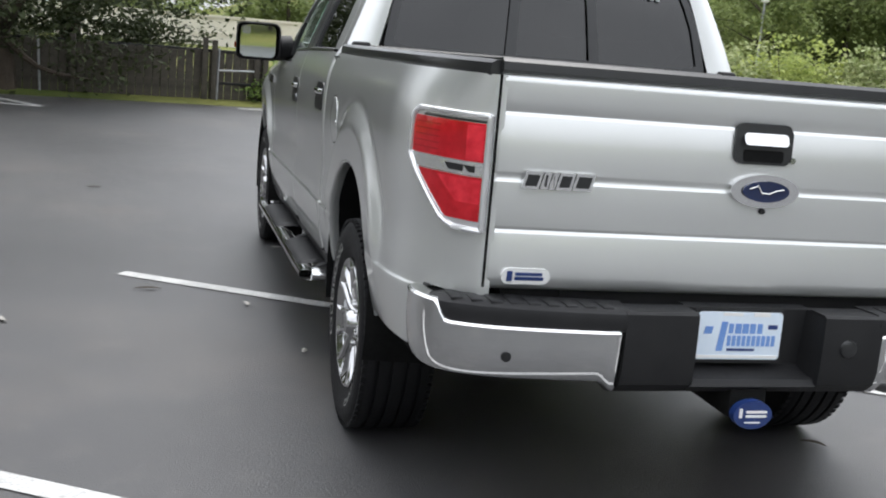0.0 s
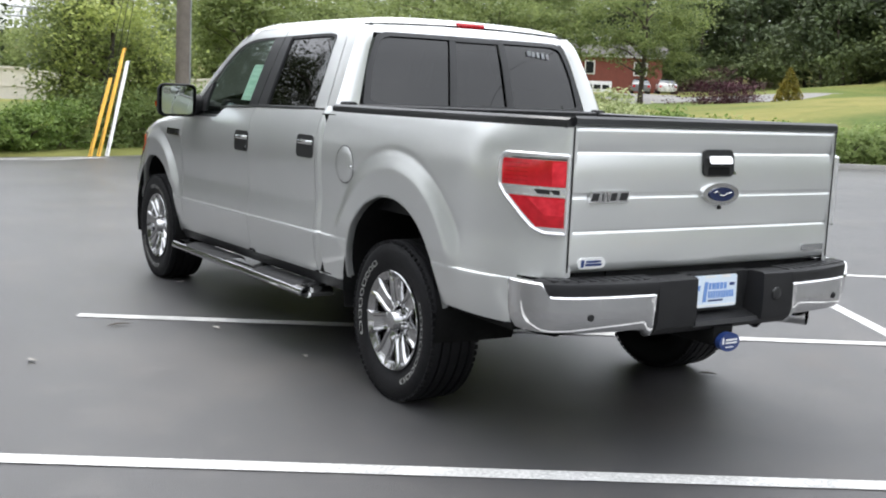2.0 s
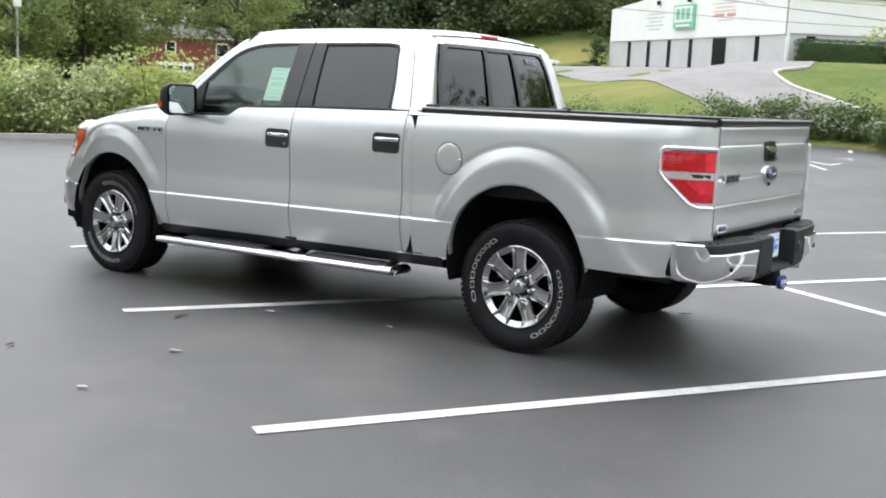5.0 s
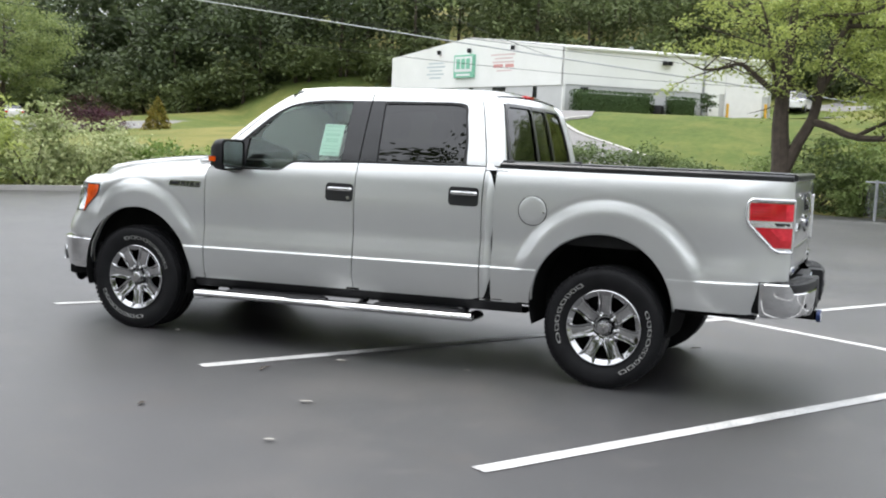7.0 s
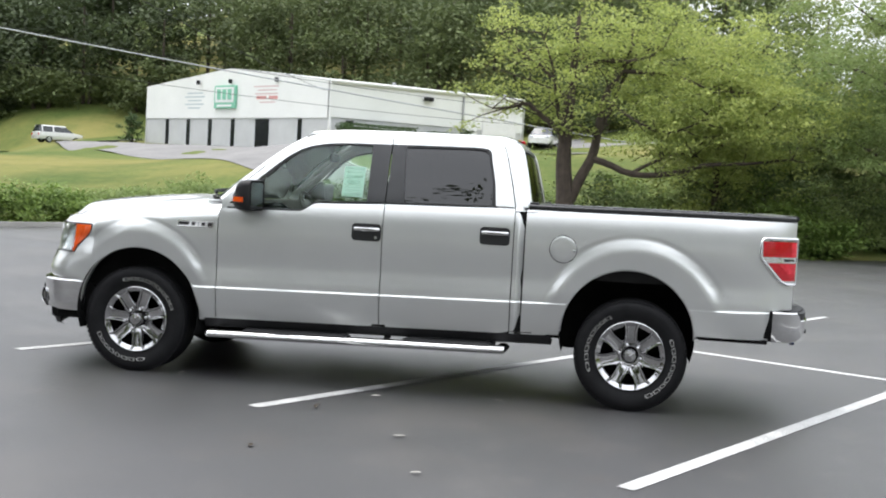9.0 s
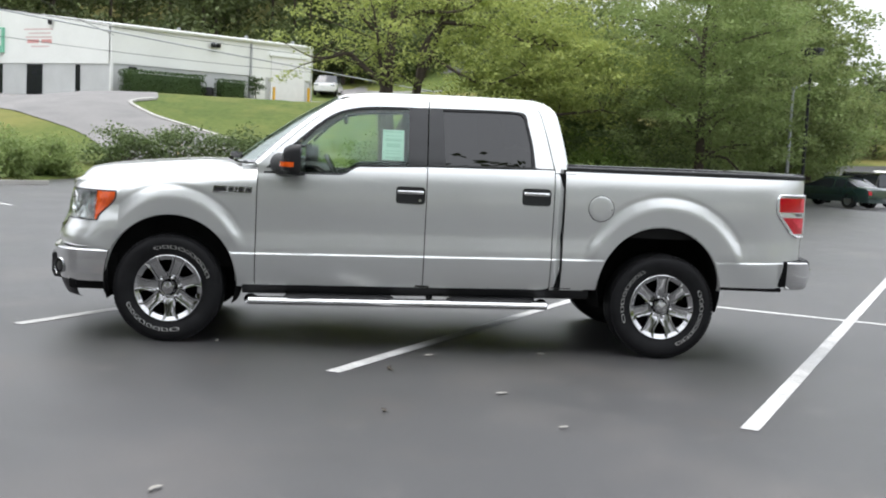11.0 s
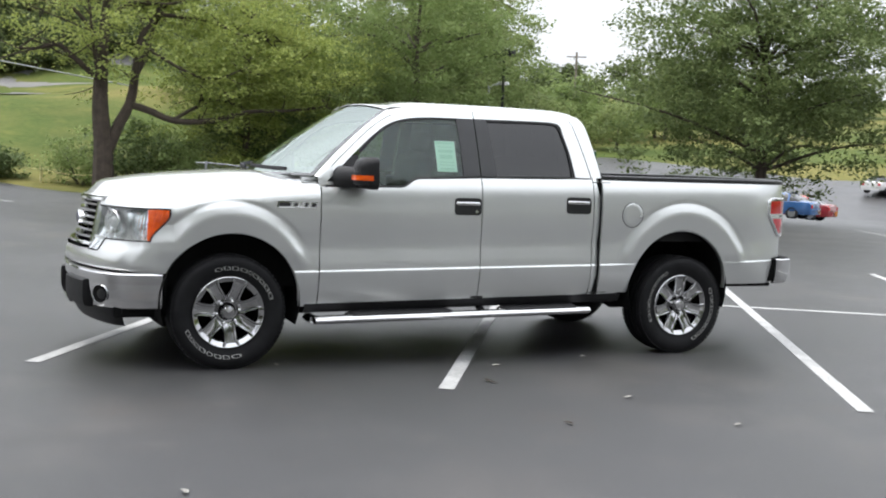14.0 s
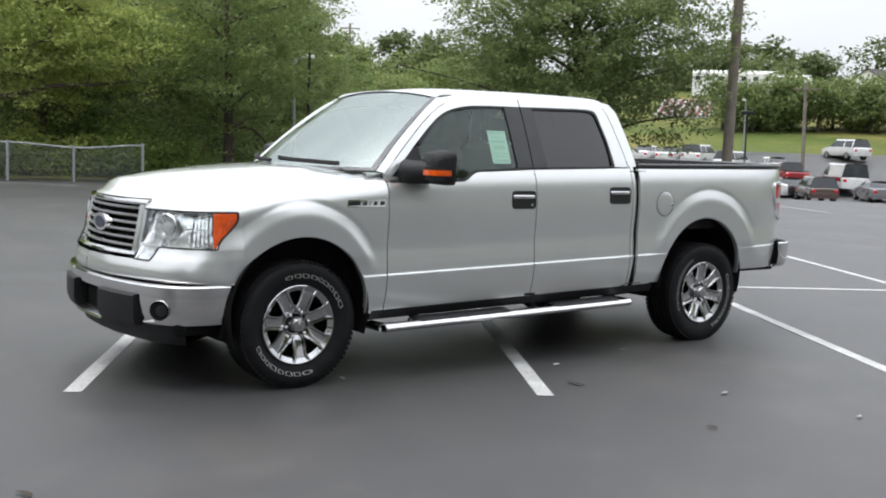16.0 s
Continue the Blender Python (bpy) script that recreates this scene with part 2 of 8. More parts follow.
def sstep(a, b, v):
    t = min(1, max(0, (v - a) / (b - a)))
    return t * t * (3 - 2 * t)


def smudge(m, scale, tint, amount, lo=0.52, hi=0.72):
    """Lays soft broad stains over a material's colour."""
    n, l = m.node_tree.nodes, m.node_tree.links
    b = n["Principled BSDF"]
    src = b.inputs["Base Color"].links[0].from_socket
    tc, no, r, x = n.new("ShaderNodeTexCoord"), n.new("ShaderNodeTexNoise"), n.new("ShaderNodeMapRange"), n.new("ShaderNodeMixRGB")
    no.inputs["Scale"].default_value, no.inputs["Detail"].default_value, no.inputs["Roughness"].default_value = scale, 6, 0.6
    r.inputs["From Min"].default_value, r.inputs["From Max"].default_value, r.inputs["To Max"].default_value = lo, hi, amount
    l.new(tc.outputs["Object"], no.inputs["Vector"]), l.new(no.outputs["Fac"], r.inputs["Value"]), l.new(r.outputs["Result"], x.inputs["Fac"])
    x.inputs["Color2"].default_value = (*tint, 1)
    l.new(src, x.inputs["Color1"]), l.new(x.outputs["Color"], b.inputs["Base Color"])


ASPHALT = mat("asphalt", (0.071, 0.0705, 0.071), (0.0435, 0.0435, 0.0445), 0.40, 0, 0.5, 130, 0.58, bump=0.26, bumpscale=140, rvar=0.20)
smudge(ASPHALT, 0.55, (0.102, 0.093, 0.086), 0.7)
smudge(ASPHALT, 1.7, (0.045, 0.044, 0.044), 0.6)
smudge(ASPHALT, 0.8, (0.082, 0.068, 0.058), 0.5, 0.60, 0.74)
smudge(ASPHALT, 4.5, (0.098, 0.094, 0.090), 0.45, 0.54, 0.70)
smudge(ASPHALT, 0.22, (0.048, 0.047, 0.048), 0.55)
GRASS = mat("lawn_grass", (0.122, 0.146, 0.042), (0.060, 0.092, 0.024), 0.9, 0, 0.16, 4, 0.45, bump=0.9, bumpscale=18, spec=0.08)
smudge(GRASS, 0.055, (0.235, 0.200, 0.072), 0.7, 0.44, 0.60)
smudge(GRASS, 0.8, (0.17, 0.17, 0.05), 0.5)
smudge(GRASS, 0.45, (0.065, 0.092, 0.026), 0.5)
LINE = mat("worn_white_paint", (0.58, 0.58, 0.565), (0.30, 0.30, 0.295), 0.7, 0, 4, 60, 0.62)
CONC = mat("concrete", (0.42, 0.41, 0.38), (0.32, 0.31, 0.29), 0.85, 0, 1.2, 30, bump=0.3, bumpscale=60)
GRAVEL = mat("pale_drive", (0.215, 0.207, 0.20), (0.15, 0.147, 0.143), 0.9, 0, 0.5, 25, bump=0.4, bumpscale=50)
SIDING = mat("white_siding", (0.78, 0.79, 0.76), (0.71, 0.72, 0.69), 0.55, 0, 0.6, 12)
BLOCKW = mat("pale_block_wall", (0.52, 0.53, 0.52), (0.45, 0.46, 0.45), 0.8, 0, 1.0, 14, bump=0.2)
DARKWIN = mat("dark_window", (0.02, 0.022, 0.025), (0.012, 0.013, 0.015), 0.1, 0, 2, 9)
BRICK = mat("red_brick", (0.22, 0.065, 0.045), (0.15, 0.045, 0.032), 0.85, 0, 2, 30, 0.6, bump=0.4)
ROOFM = mat("dark_shingles", (0.075, 0.068, 0.062), (0.05, 0.046, 0.042), 0.9, 0, 3, 30)
WOOD = mat("weathered_boards", (0.081, 0.070, 0.056), (0.039, 0.035, 0.027), 0.85, 0, 6, 40, bump=0.4, bumpscale=60)
BARK = mat("bark", (0.085, 0.066, 0.05), (0.045, 0.035, 0.027), 0.95, 0, 5, 45, bump=0.9, bumpscale=30)
POLEWOOD = mat("grey_pole_wood", (0.22, 0.19, 0.155), (0.14, 0.12, 0.10), 0.9, 0, 4, 50, bump=0.4)
STEEL = mat("galvanised_steel", (0.42, 0.43, 0.44), (0.32, 0.33, 0.34), 0.45, 0.8, 10, 80)
YELLOW = mat("yellow_guard", (0.75, 0.42, 0.03), (0.62, 0.33, 0.02), 0.5)
ROPE = mat("yellow_rope", (0.62, 0.56, 0.30), (0.5, 0.45, 0.22), 0.8)
STONE = mat("pale_stone", (0.30, 0.28, 0.24), (0.20, 0.185, 0.16), 0.9, 0, 4, 30, bump=0.5)
LEAF_MID = leafmat("mid_green_leaves", (0.282, 0.330, 0.128), (0.105, 0.145, 0.046), 0.50, 0.35)
LEAF_YEL = leafmat("yellow_green_leaves", (0.475, 0.525, 0.165), (0.215, 0.275, 0.078), 0.45)
LEAF_DEEP = leafmat("deep_green_leaves", (0.275, 0.341, 0.132), (0.152, 0.216, 0.066), 0.50)
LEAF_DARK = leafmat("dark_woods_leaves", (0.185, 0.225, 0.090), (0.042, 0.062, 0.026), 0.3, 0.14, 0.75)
# dark copy of the leaf green, with the trees' shade put into it
LEAF_SHADE = leafmat("shade_toned_tree_leaves", (0.066, 0.082, 0.034), (0.022, 0.032, 0.013), 0.25)
LEAF_BURG = leafmat("burgundy_leaves", (0.105, 0.038, 0.049), (0.049, 0.018, 0.025), 0.25)
# the woods' shadow masses are put into this darker leaf colour
LEAF_GLOOM = leafmat("shade_toned_woods_leaves", (0.115, 0.150, 0.066), (0.021, 0.033, 0.015), 0.3, 0.16, 0.75)
LEAF_GOLD = leafmat("golden_conifer_leaves", (0.375, 0.275, 0.044), (0.106, 0.119, 0.025), 0.3)
LEAF_BUSH = leafmat("bush_leaves", (0.228, 0.315, 0.079), (0.088, 0.149, 0.035), 0.35)
LEAF_PALE = leafmat("pale_flowering_leaves", (0.525, 0.550, 0.312), (0.150, 0.200, 0.056), 0.35)
LEAF_SHRUB = leafmat("dark_shrub_leaves", (0.165, 0.215, 0.085), (0.065, 0.10, 0.034), 0.35)
LEAF_OAK = leafmat("oak_leaves", (0.250, 0.305, 0.118), (0.095, 0.140, 0.047), 0.4)
LEAF_HEDGE = leafmat("clipped_hedge_leaves", (0.079, 0.131, 0.044), (0.035, 0.063, 0.021), 0.2)

# ---- ground, car park and lines ----
HUB = (-5.0, 0.0)
EDGE = [(-25, 12.2), (-17, 13.6), (-6, 15.0), (2, 16.3), (8, 18.8), (13, 16.9), (20, 13.0), (24.6, 8), (26.3, 3), (26.8, -3), (26.2, -6), (30, -9.6), (38, -13.6), (47, -17), (66, -28), (84, -38), (84, -52), (66, -62), (60, -72), (48, -80), (20, -84), (0, -78), (-18, -62), (-26, -34), (-26, -6)]
# the asphalt's outline: the lawn's foot, with a bay of paving running up to the drive
PAVED = EDGE[:6] + [(20, 13.2), (25, 11.7), (30, 9.8), (31.2, 6.8), (30.4, 4.3), (27.2, 2.4)] + EDGE[9:]


def outline(pts):
    """The distance of a closed outline from HUB, by angle."""
    p = np.array(pts, float)
    q = np.concatenate([p + (np.roll(p, -1, 0) - p) * t for t in np.linspace(0, 1, 12, endpoint=False)]) - np.array(HUB)
    a, r = np.arctan2(q[:, 1], q[:, 0]), np.hypot(q[:, 0], q[:, 1])
    o = np.argsort(a)
    return lambda v: float(np.interp(v, a[o], r[o], period=TAU))


edge_r, paved_r = outline(EDGE), outline(PAVED)


def beyond(x, y):
    """Metres past the car park's edge, seen from its middle."""
    return math.hypot(x - HUB[0], y - HUB[1]) - edge_r(math.atan2(y - HUB[1], x - HUB[0]))


def land(x, y):
    """Height of the ground."""
    d = beyond(x, y)
    z = 0.0
    r = math.hypot(x, y)
    if y > -12 - 0.3 * x and x > -40:
        amp = (0.4 + 2.7 * sstep(12, 42, x)) * (1 - 0.5 * sstep(0.541, 0.82, math.atan2(y, x))) + 1.65 * sstep(24, 12, y) * sstep(24, 40, x)
        z += amp * sstep(0, 34 + 10 * sstep(15, 28, y), d) + 0.03 * max(0, x - 46) * sstep(0, 20, d)
        up = sstep(-10, 30, x) * sstep(-40, 0, y)
        r0 = 84 + 58 * sstep(0.50, 0.74, math.atan2(y, x))
        z += 0.17 * max(0, min(r, 190) - r0) * up
        z += 0.25 * noise.noise((x * 0.06, y * 0.06, 3.0)) * sstep(3, 14, d)
        # the lawn dips behind its crest; the white building stands on a level terrace
        u = 0.85 * x + 0.53 * y
        z -= 0.95 * sstep(56, 66, u) * sstep(28, 37, y) * sstep(112, 96, r) * sstep(64, 50, y)
        z -= 0.8 * sstep(78, 90, u) * sstep(32, 40, y) * sstep(118, 100, r) * sstep(58, 50, y)
        z -= 0.28 * sstep(44, 53, u) * sstep(20, 30, y)
        w = sstep(44, 56, x) * sstep(-6, 4, y) * sstep(100, 88, x) * sstep(10.5, 5, 0.54 * (y - 17.5) - 0.84 * (x - 57.4)) * sstep(46, 39, y)
        z += w * (3.55 + 0.0475 * (x - 57.4) - 0.0214 * (y - 17.5) - z)
    # car park falls away to the south-east, a bank climbs behind it
    z -= 1.75 * math.exp(-(((x - 40) / 26) ** 2 + ((y + 54) / 24) ** 2))
    se = sstep(0.05, 0.5, (x * 0.6 - y * 0.8) / max(r, 1))
    z += se * (0.10 * max(0, min(r, 260) - 74))
    return z


def polar_sheet(bm, fr, n, lift):
    rows = []
    for f in fr:
        row = []
        for k in range(n):
            a = -math.pi + TAU * k / n
            r = paved_r(a) * f if f <= 1 else paved_r(a) + (f - 1)
            x, y = HUB[0] + r * math.cos(a), HUB[1] + r * math.sin(a)
            row.append((x, y, land(x, y) + lift(f)))
        rows.append(row)
    grid(bm, rows, close_u=True)
    return bm


bm = polar_sheet(B(), [0.0005, 0.1, 0.2, 0.3, 0.4, 0.5, 0.6, 0.7, 0.8, 0.9, 0.97, 1.0], 360, lambda f: 0.0)
tagged(part("car_park", bm, ASPHALT), "dark grey worn asphalt car park with white stall lines", "car park", kind="structure")
bm = polar_sheet(B(), [0.0005, 0.1, 0.2, 0.3, 0.4, 0.5, 0.6, 0.7, 0.8, 0.9, 0.97, 1.0, 1.6, 3, 5, 7, 9, 11, 13, 15, 17, 19, 21, 24, 28, 33, 39, 46, 54, 63, 73, 84, 96, 110, 130, 160, 200, 280, 400, 700, 1500], 360, lambda f: -0.06 if f < 1 else (0.0 if f == 1.0 else 0.05))
tagged(part("ground", bm, GRASS), "mown green and yellowish lawn rising from the car park", "ground", kind="structure")


def drape(bm, path, w, lift=0.03, n=60, thick=0.0):
    p = resample(path, n)
    t = np.gradient(p, axis=0)
    nn = np.stack([-t[:, 1], t[:, 0]], 1)
    nn /= np.linalg.norm(nn, axis=1)[:, None]
    prof = [(-0.5, -thick), (-0.5, 0), (-0.2, 0), (0.2, 0), (0.5, 0), (0.5, -thick)] if thick else [(-0.5, 0), (-0.25, 0), (0.25, 0), (0.5, 0)]
    grid(bm, [[(a[0] + b[0] * w * o, a[1] + b[1] * w * o, land(a[0] + b[0] * w * o, a[1] + b[1] * w * o) + lift + dz) for a, b in zip(p, nn)] for o, dz in prof])
    return bm


# concrete kerb along the north and east edge
bm = drape(B(), [(7.2, 18.6), (8.2, 18.7), (13, 16.75), (20, 12.85), (22, 11.0)], 0.16, 0.12, 70, 0.2)
tagged(part("kerb", bm, CONC), "low weathered concrete kerb", "kerb", kind="structure")
def ribbon(left, right, n, lift):
    """A paved strip between two edges, following the ground."""
    a, b = resample(left, n), resample(right, n)
    bm = B()
    rows = []
    for t in np.linspace(0, 1, 9):
        row = []
        for p, q in zip(a, b):
            x, y = p[0] + (q[0] - p[0]) * t, p[1] + (q[1] - p[1]) * t
            row.append((x, y, land(x, y) + lift))
        rows.append(row)
    grid(bm, rows)
    return bm


bm = drape(B(), [(74, 38), (78.5, 44), (77.5, 50.5), (72, 55), (66, 57), (60, 58.5), (52, 60)], 4.5, 0.07, 70)
tagged(part("driveway", bm, GRAVEL), "pale gravel drive across the lawn", "driveway", kind="structure")
bm = ribbon([(31.5, 11.0), (34.4, 12.7), (36.0, 13.9), (37.9, 16.0), (40.8, 18.5), (45.0, 22.6), (50.0, 27.4), (58.0, 34.5), (66.5, 40.5)], [(34.6, 5.6), (37.9, 8.45), (39.0, 9.8), (40.4, 11.45), (41.9, 12.55), (43.6, 13.4), (46.5, 12.6), (56.9, 17.0), (67.5, 34.2)], 90, 0.08)
tagged(part("driveway", bm, GRAVEL), "grey worn drive and forecourt before the white building", "driveway", kind="structure")
bm = drape(B(), [(37.0, 7.4), (37.9, 8.45), (39.0, 9.8), (40.4, 11.45), (41.9, 12.55), (43.4, 13.3), (44.5, 13.1), (45.3, 12.5)], 0.18, 0.15, 60, 0.25)
tagged(part("kerb", bm, CONC), "pale concrete kerb beside the drive", "kerb", kind="structure")
bm = drape(B(), [(69, 3.5), (76, 2), (94, -4)], 9, 0.07, 20)
tagged(part("yard", bm, GRAVEL), "pale yard beside the white building", "yard", kind="structure")

SD, SP, SC = np.array((0.863, -0.505)), np.array((0.505, 0.863)), np.array((-3.05, 0.03))


def stall(along, perp):
    return tuple(SC + SD * along + SP * perp)


def line(a, b, w=0.105):
    a, b = np.array(a), np.array(b)
    n = max(2, int(np.linalg.norm(b - a) / 0.5))
    d = (b - a) / np.linalg.norm(b - a)
    q = np.array((-d[1], d[0])) * w / 2
    bm = B()
    grid(bm, [[(*(a + (b - a) * t + q * s), land(*(a + (b - a) * t)) + 0.005) for t in np.linspace(0, 1, n)] for s in (-1, 1)])
    grid(bm, [[(*(a + (b - a) * t + q * s), land(*(a + (b - a) * t)) + dz) for t in (0, 1)] for s, dz in ((1, 0.005), (1.0, 0.0))])
    tagged(part("stall_line", bm, LINE), "worn white painted line on asphalt", "road marking", "painted lines", "structure")


for p, a in ((5.49, -0.22), (2.665, -0.19), (0.0, -0.03), (-2.66, 0.0)):
    line(stall(a, p), stall(10.4, p))
line(stall(5.17, -2.9), stall(5.17, 5.5))
for p in (-6.3, -9.0):
    line(stall(21, p), stall(26.6, p))
line((3.0, 13.8), (5.1, 16.4)), line((-0.4, 15.4), (0.9, 15.35)), line((0.9, 15.35), (1.95, 15.95)), line((-0.4, 15.45), (1.9, 15.95))
line((-3.4, 13.35), (-4.6, 15.0)), line((-3.4, 13.35), (-4.9, 13.75))
line((13.0, 9.1), (15.4, 11.3)), line((16.9, 6.8), (19.4, 8.7)), line((20.9, 4.35), (24.6, 6.2))
for a, b in (((27.4, 7.8), (23.4, 5.0)), ((30.4, 6.3), (25.9, 5.1)), ((28.1, 7.9), (29.9, 6.2)), ((27.3, 7.1), (29.0, 5.9)), ((26.1, 6.5), (27.8, 5.5)), ((24.8, 6.0), (25.9, 5.2)), ((25.9, 5.1), (23.4, 5.0))):
    line(a, b, 0.13)
line((23.8, -0.1), (24.2, -1.2)), line((24.2, -1.2), (22.6, -2.4))

# small litter and patches on the asphalt
LITTER = mat("pale_litter", (0.40, 0.385, 0.35), (0.22, 0.21, 0.19), 0.8)
TWIG = mat("dark_twig", (0.05, 0.04, 0.03), None, 0.9)
rng = np.random.default_rng(5)
for x, y, w, m in ((-2.37, 1.36, 0.07, LITTER), (-3.17, 1.12, 0.05, LITTER), (-1.72, 2.05, 0.13, TWIG), (-1.2, 1.75, 0.06, LITTER), (-2.9, 2.1, 0.06, TWIG), (0.9, -0.3, 0.09, TWIG), (-4.4, 3.1, 0.07, LITTER), (-3.6, 4.4, 0.05, LITTER), (-2.2, 5.6, 0.1, TWIG), (-0.9, 3.3, 0.06, LITTER), (-5.2, 1.0, 0.05, LITTER), (-1.0, 0.9, 0.05, LITTER)):
    bm = B()
    a = rng.uniform(0, TAU)
    tube(bm, [(x + w * t * math.cos(a + 0.5 * t), y + w * t * math.sin(a + 0.5 * t), 0.008 + 0.006 * (1 - t * t)) for t in np.linspace(-0.6, 0.6, 5)], [0.003, 0.007, 0.009, 0.007, 0.002], 6, squash=(1.6, 0.5))
    tagged(part("litter" if m is LITTER else "twig", bm, m), "small scrap lying on the asphalt" if m is LITTER else "small dark twig lying on the asphalt", "litter" if m is LITTER else "twig")

# ---- foliage ----
def leaf_object(name, pts, size, m, rng, parent=None, label="", up=0.75):
    """Small folded leaves, one quad each, at the given points."""
    n = len(pts)
    nrm = rng.normal(size=(n, 3))
    nrm[:, 2] = np.abs(nrm[:, 2]) + up
    nrm /= np.linalg.norm(nrm, axis=1)[:, None]
    a = np.cross(nrm, rng.normal(size=(n, 3)))
    a /= np.linalg.norm(a, axis=1)[:, None]
    b = np.cross(nrm, a)
    s = size * rng.uniform(0.6, 1.35, n)[:, None]
    v = np.stack([pts - a * s, pts + b * s * 0.55 + nrm * s * 0.12, pts + a * s, pts - b * s * 0.55 + nrm * s * 0.12], 1).reshape(-1, 3)
    me = bpy.data.meshes.new(name)
    me.vertices.add(4 * n), me.loops.add(4 * n), me.polygons.add(n)
    me.vertices.foreach_set("co", v.astype(np.float32).ravel())
    me.loops.foreach_set("vertex_index", np.arange(4 * n, dtype=np.int32))
    me.polygons.foreach_set("loop_start", np.arange(0, 4 * n, 4, dtype=np.int32))
    me.update(calc_edges=True)
    me.materials.append(m)
    ob = new(name, me)
    if parent is not None:
        ob.parent = parent
    if label:
        ob["label"] = label
    return ob


def clumps(rng, n, c, r, hollow=0.55, rough=0.25):
    """Places of leaf clumps in an uneven ellipsoid."""
    d = rng.normal(size=(n, 3))
    d /= np.linalg.norm(d, axis=1)[:, None]
    q = hollow + (1 - hollow) * rng.uniform(0, 1, n) ** 0.6
    q *= 1 + rough * np.sin(d[:, 0] * 3.1 + c[0]) * np.cos(d[:, 1] * 2.7 + c[1]) + rough * 0.5 * rng.normal(size=n)
    return np.array(c) + d * np.array(r) * q[:, None]


def scatter(rng, centres, per, spread):
    k = np.repeat(centres, per, axis=0)
    s = spread if np.ndim(spread) == 0 else np.repeat(spread, per)[:, None]
    return k + rng.normal(size=k.shape) * s * np.array((1, 1, 0.45))


def tree(base, h, r, low, m, label, seed, n=60, per=110, size=0.11, trunk=0.22, lean=(0, 0), shift=(0, 0), spread=0.42, squash=1.0, category="tree", name="tree", forks=1, hollow=0.5, limbs=16):
    rng = np.random.default_rng(seed)
    x0, y0 = base
    z0 = land(x0, y0)
    t = thing(name, label, category, Matrix.Translation((x0, y0, z0)), "trees round the car park" if name == "tree" else "")
    c = np.array((shift[0], shift[1], (low + h) / 2))
    cs = clumps(rng, n, c, (r, r * squash, (h - low) / 2), hollow)
    bm = B()
    tops = []
    for f in range(forks):
        a = rng.uniform(0, TAU)
        o = np.array((math.cos(a), math.sin(a))) * (0.0 if forks == 1 else r * 0.22)
        pts = [(0, 0, -0.15), (0.02, 0.02, low * 0.5 + 0.2)]
        for q in (0.35, 0.6, 0.85):
            pts.append((o[0] * q + lean[0] * q + shift[0] * q * 0.6 + rng.normal() * 0.08, o[1] * q + lean[1] * q + shift[1] * q * 0.6 + rng.normal() * 0.08, low + (h - low) * q * 0.9))
        p = resample(pts, 14)
        tube(bm, p, list(np.linspace(trunk, trunk * 0.18, 14) * np.concatenate([[1.35, 1.1], np.ones(12)])), 9)
        tops.append(p)
    for q in cs[rng.permutation(n)[:limbs]]:
        p = tops[rng.integers(forks)]
        i = int(np.clip(np.searchsorted(p[:, 2], q[2] - 0.5 - 0.3 * np.hypot(*q[:2])), 3, 12))
        s = p[i]
        mid = s + (q - s) * 0.5 + np.array((0, 0, 0.25)) + rng.normal(size=3) * 0.18
        tube(bm, resample([s, mid, q], 7), list(np.linspace(trunk * 0.34, 0.018, 7)), 6)
    part("trunk", bm, BARK, t, "dark brown trunk and limbs")
    leaf_object("crown", scatter(rng, cs, per, spread), size, m, rng, t, "leafy uneven crown")
    return t


def bush(base, r, h, m, label, seed, per=1600, size=0.07, category="bush", squash=1.0, name="bush", group="bushes at the car park's edge", turn=0.0):
    rng = np.random.default_rng(seed)
    x0, y0 = base
    t = thing(name, label, category, Matrix.Translation((x0, y0, land(x0, y0))) @ pose(0, 0, 0, 0, 0, turn), group)
    n = 54
    cs = clumps(rng, n, (0, 0, h * 0.45), (r, r * squash, h * 0.55), 0.45, 0.3)
    cs[:, 2] = np.maximum(cs[:, 2], 0.08)
    bm = B()
    for q in cs[:7]:
        tube(bm, [(0, 0, -0.05), tuple(np.array(q) * 0.5 + np.array((0, 0, 0.1))), tuple(q)], [0.03, 0.02, 0.008], 5)
    part("stem", bm, BARK, t)
    pts = scatter(rng, cs, per // n, r * 0.20)
    pts[:, 2] = np.abs(pts[:, 2])
    leaf_object("foliage", pts, size, m, rng, t)
    return t


def woods(label, spots, m, seed, per=34, nclump=26, size=0.42, name="woods"):
    """A belt of trees too many to count: one crown mesh and one of trunks."""
    rng = np.random.default_rng(seed)
    t = thing(name, label, "woods", kind="stuff")
    pts, bm = [], B()
    for x, y, h, r in spots:
        z = land(x, y)
        cs = clumps(rng, nclump, (x, y, z + h * 0.56), (r, r, h * 0.46), 0.5, 0.3)
        pts.append(scatter(rng, cs, per, r * 0.25))
        tube(bm, [(x, y, z - 0.3), (x + rng.normal() * 0.3, y + rng.normal() * 0.3, z + h * 0.7)], [0.22, 0.08], 5, cap=False)
    o = part("trunks", bm, BARK, t)
    o["kind"] = "stuff"
    o = leaf_object("crowns", np.concatenate(pts), size, m, rng, t)
    o["kind"] = "stuff"
    return t


rng = np.random.default_rng(11)


def belt_spots(path, n, depth, h, r):
    p = resample(path, n)
    o = []
    for q in p:
        o.append((q[0] + rng.uniform(-1, 1) * depth, q[1] + rng.uniform(-1, 1) * depth, rng.uniform(*h), rng.uniform(*r)))
    return o


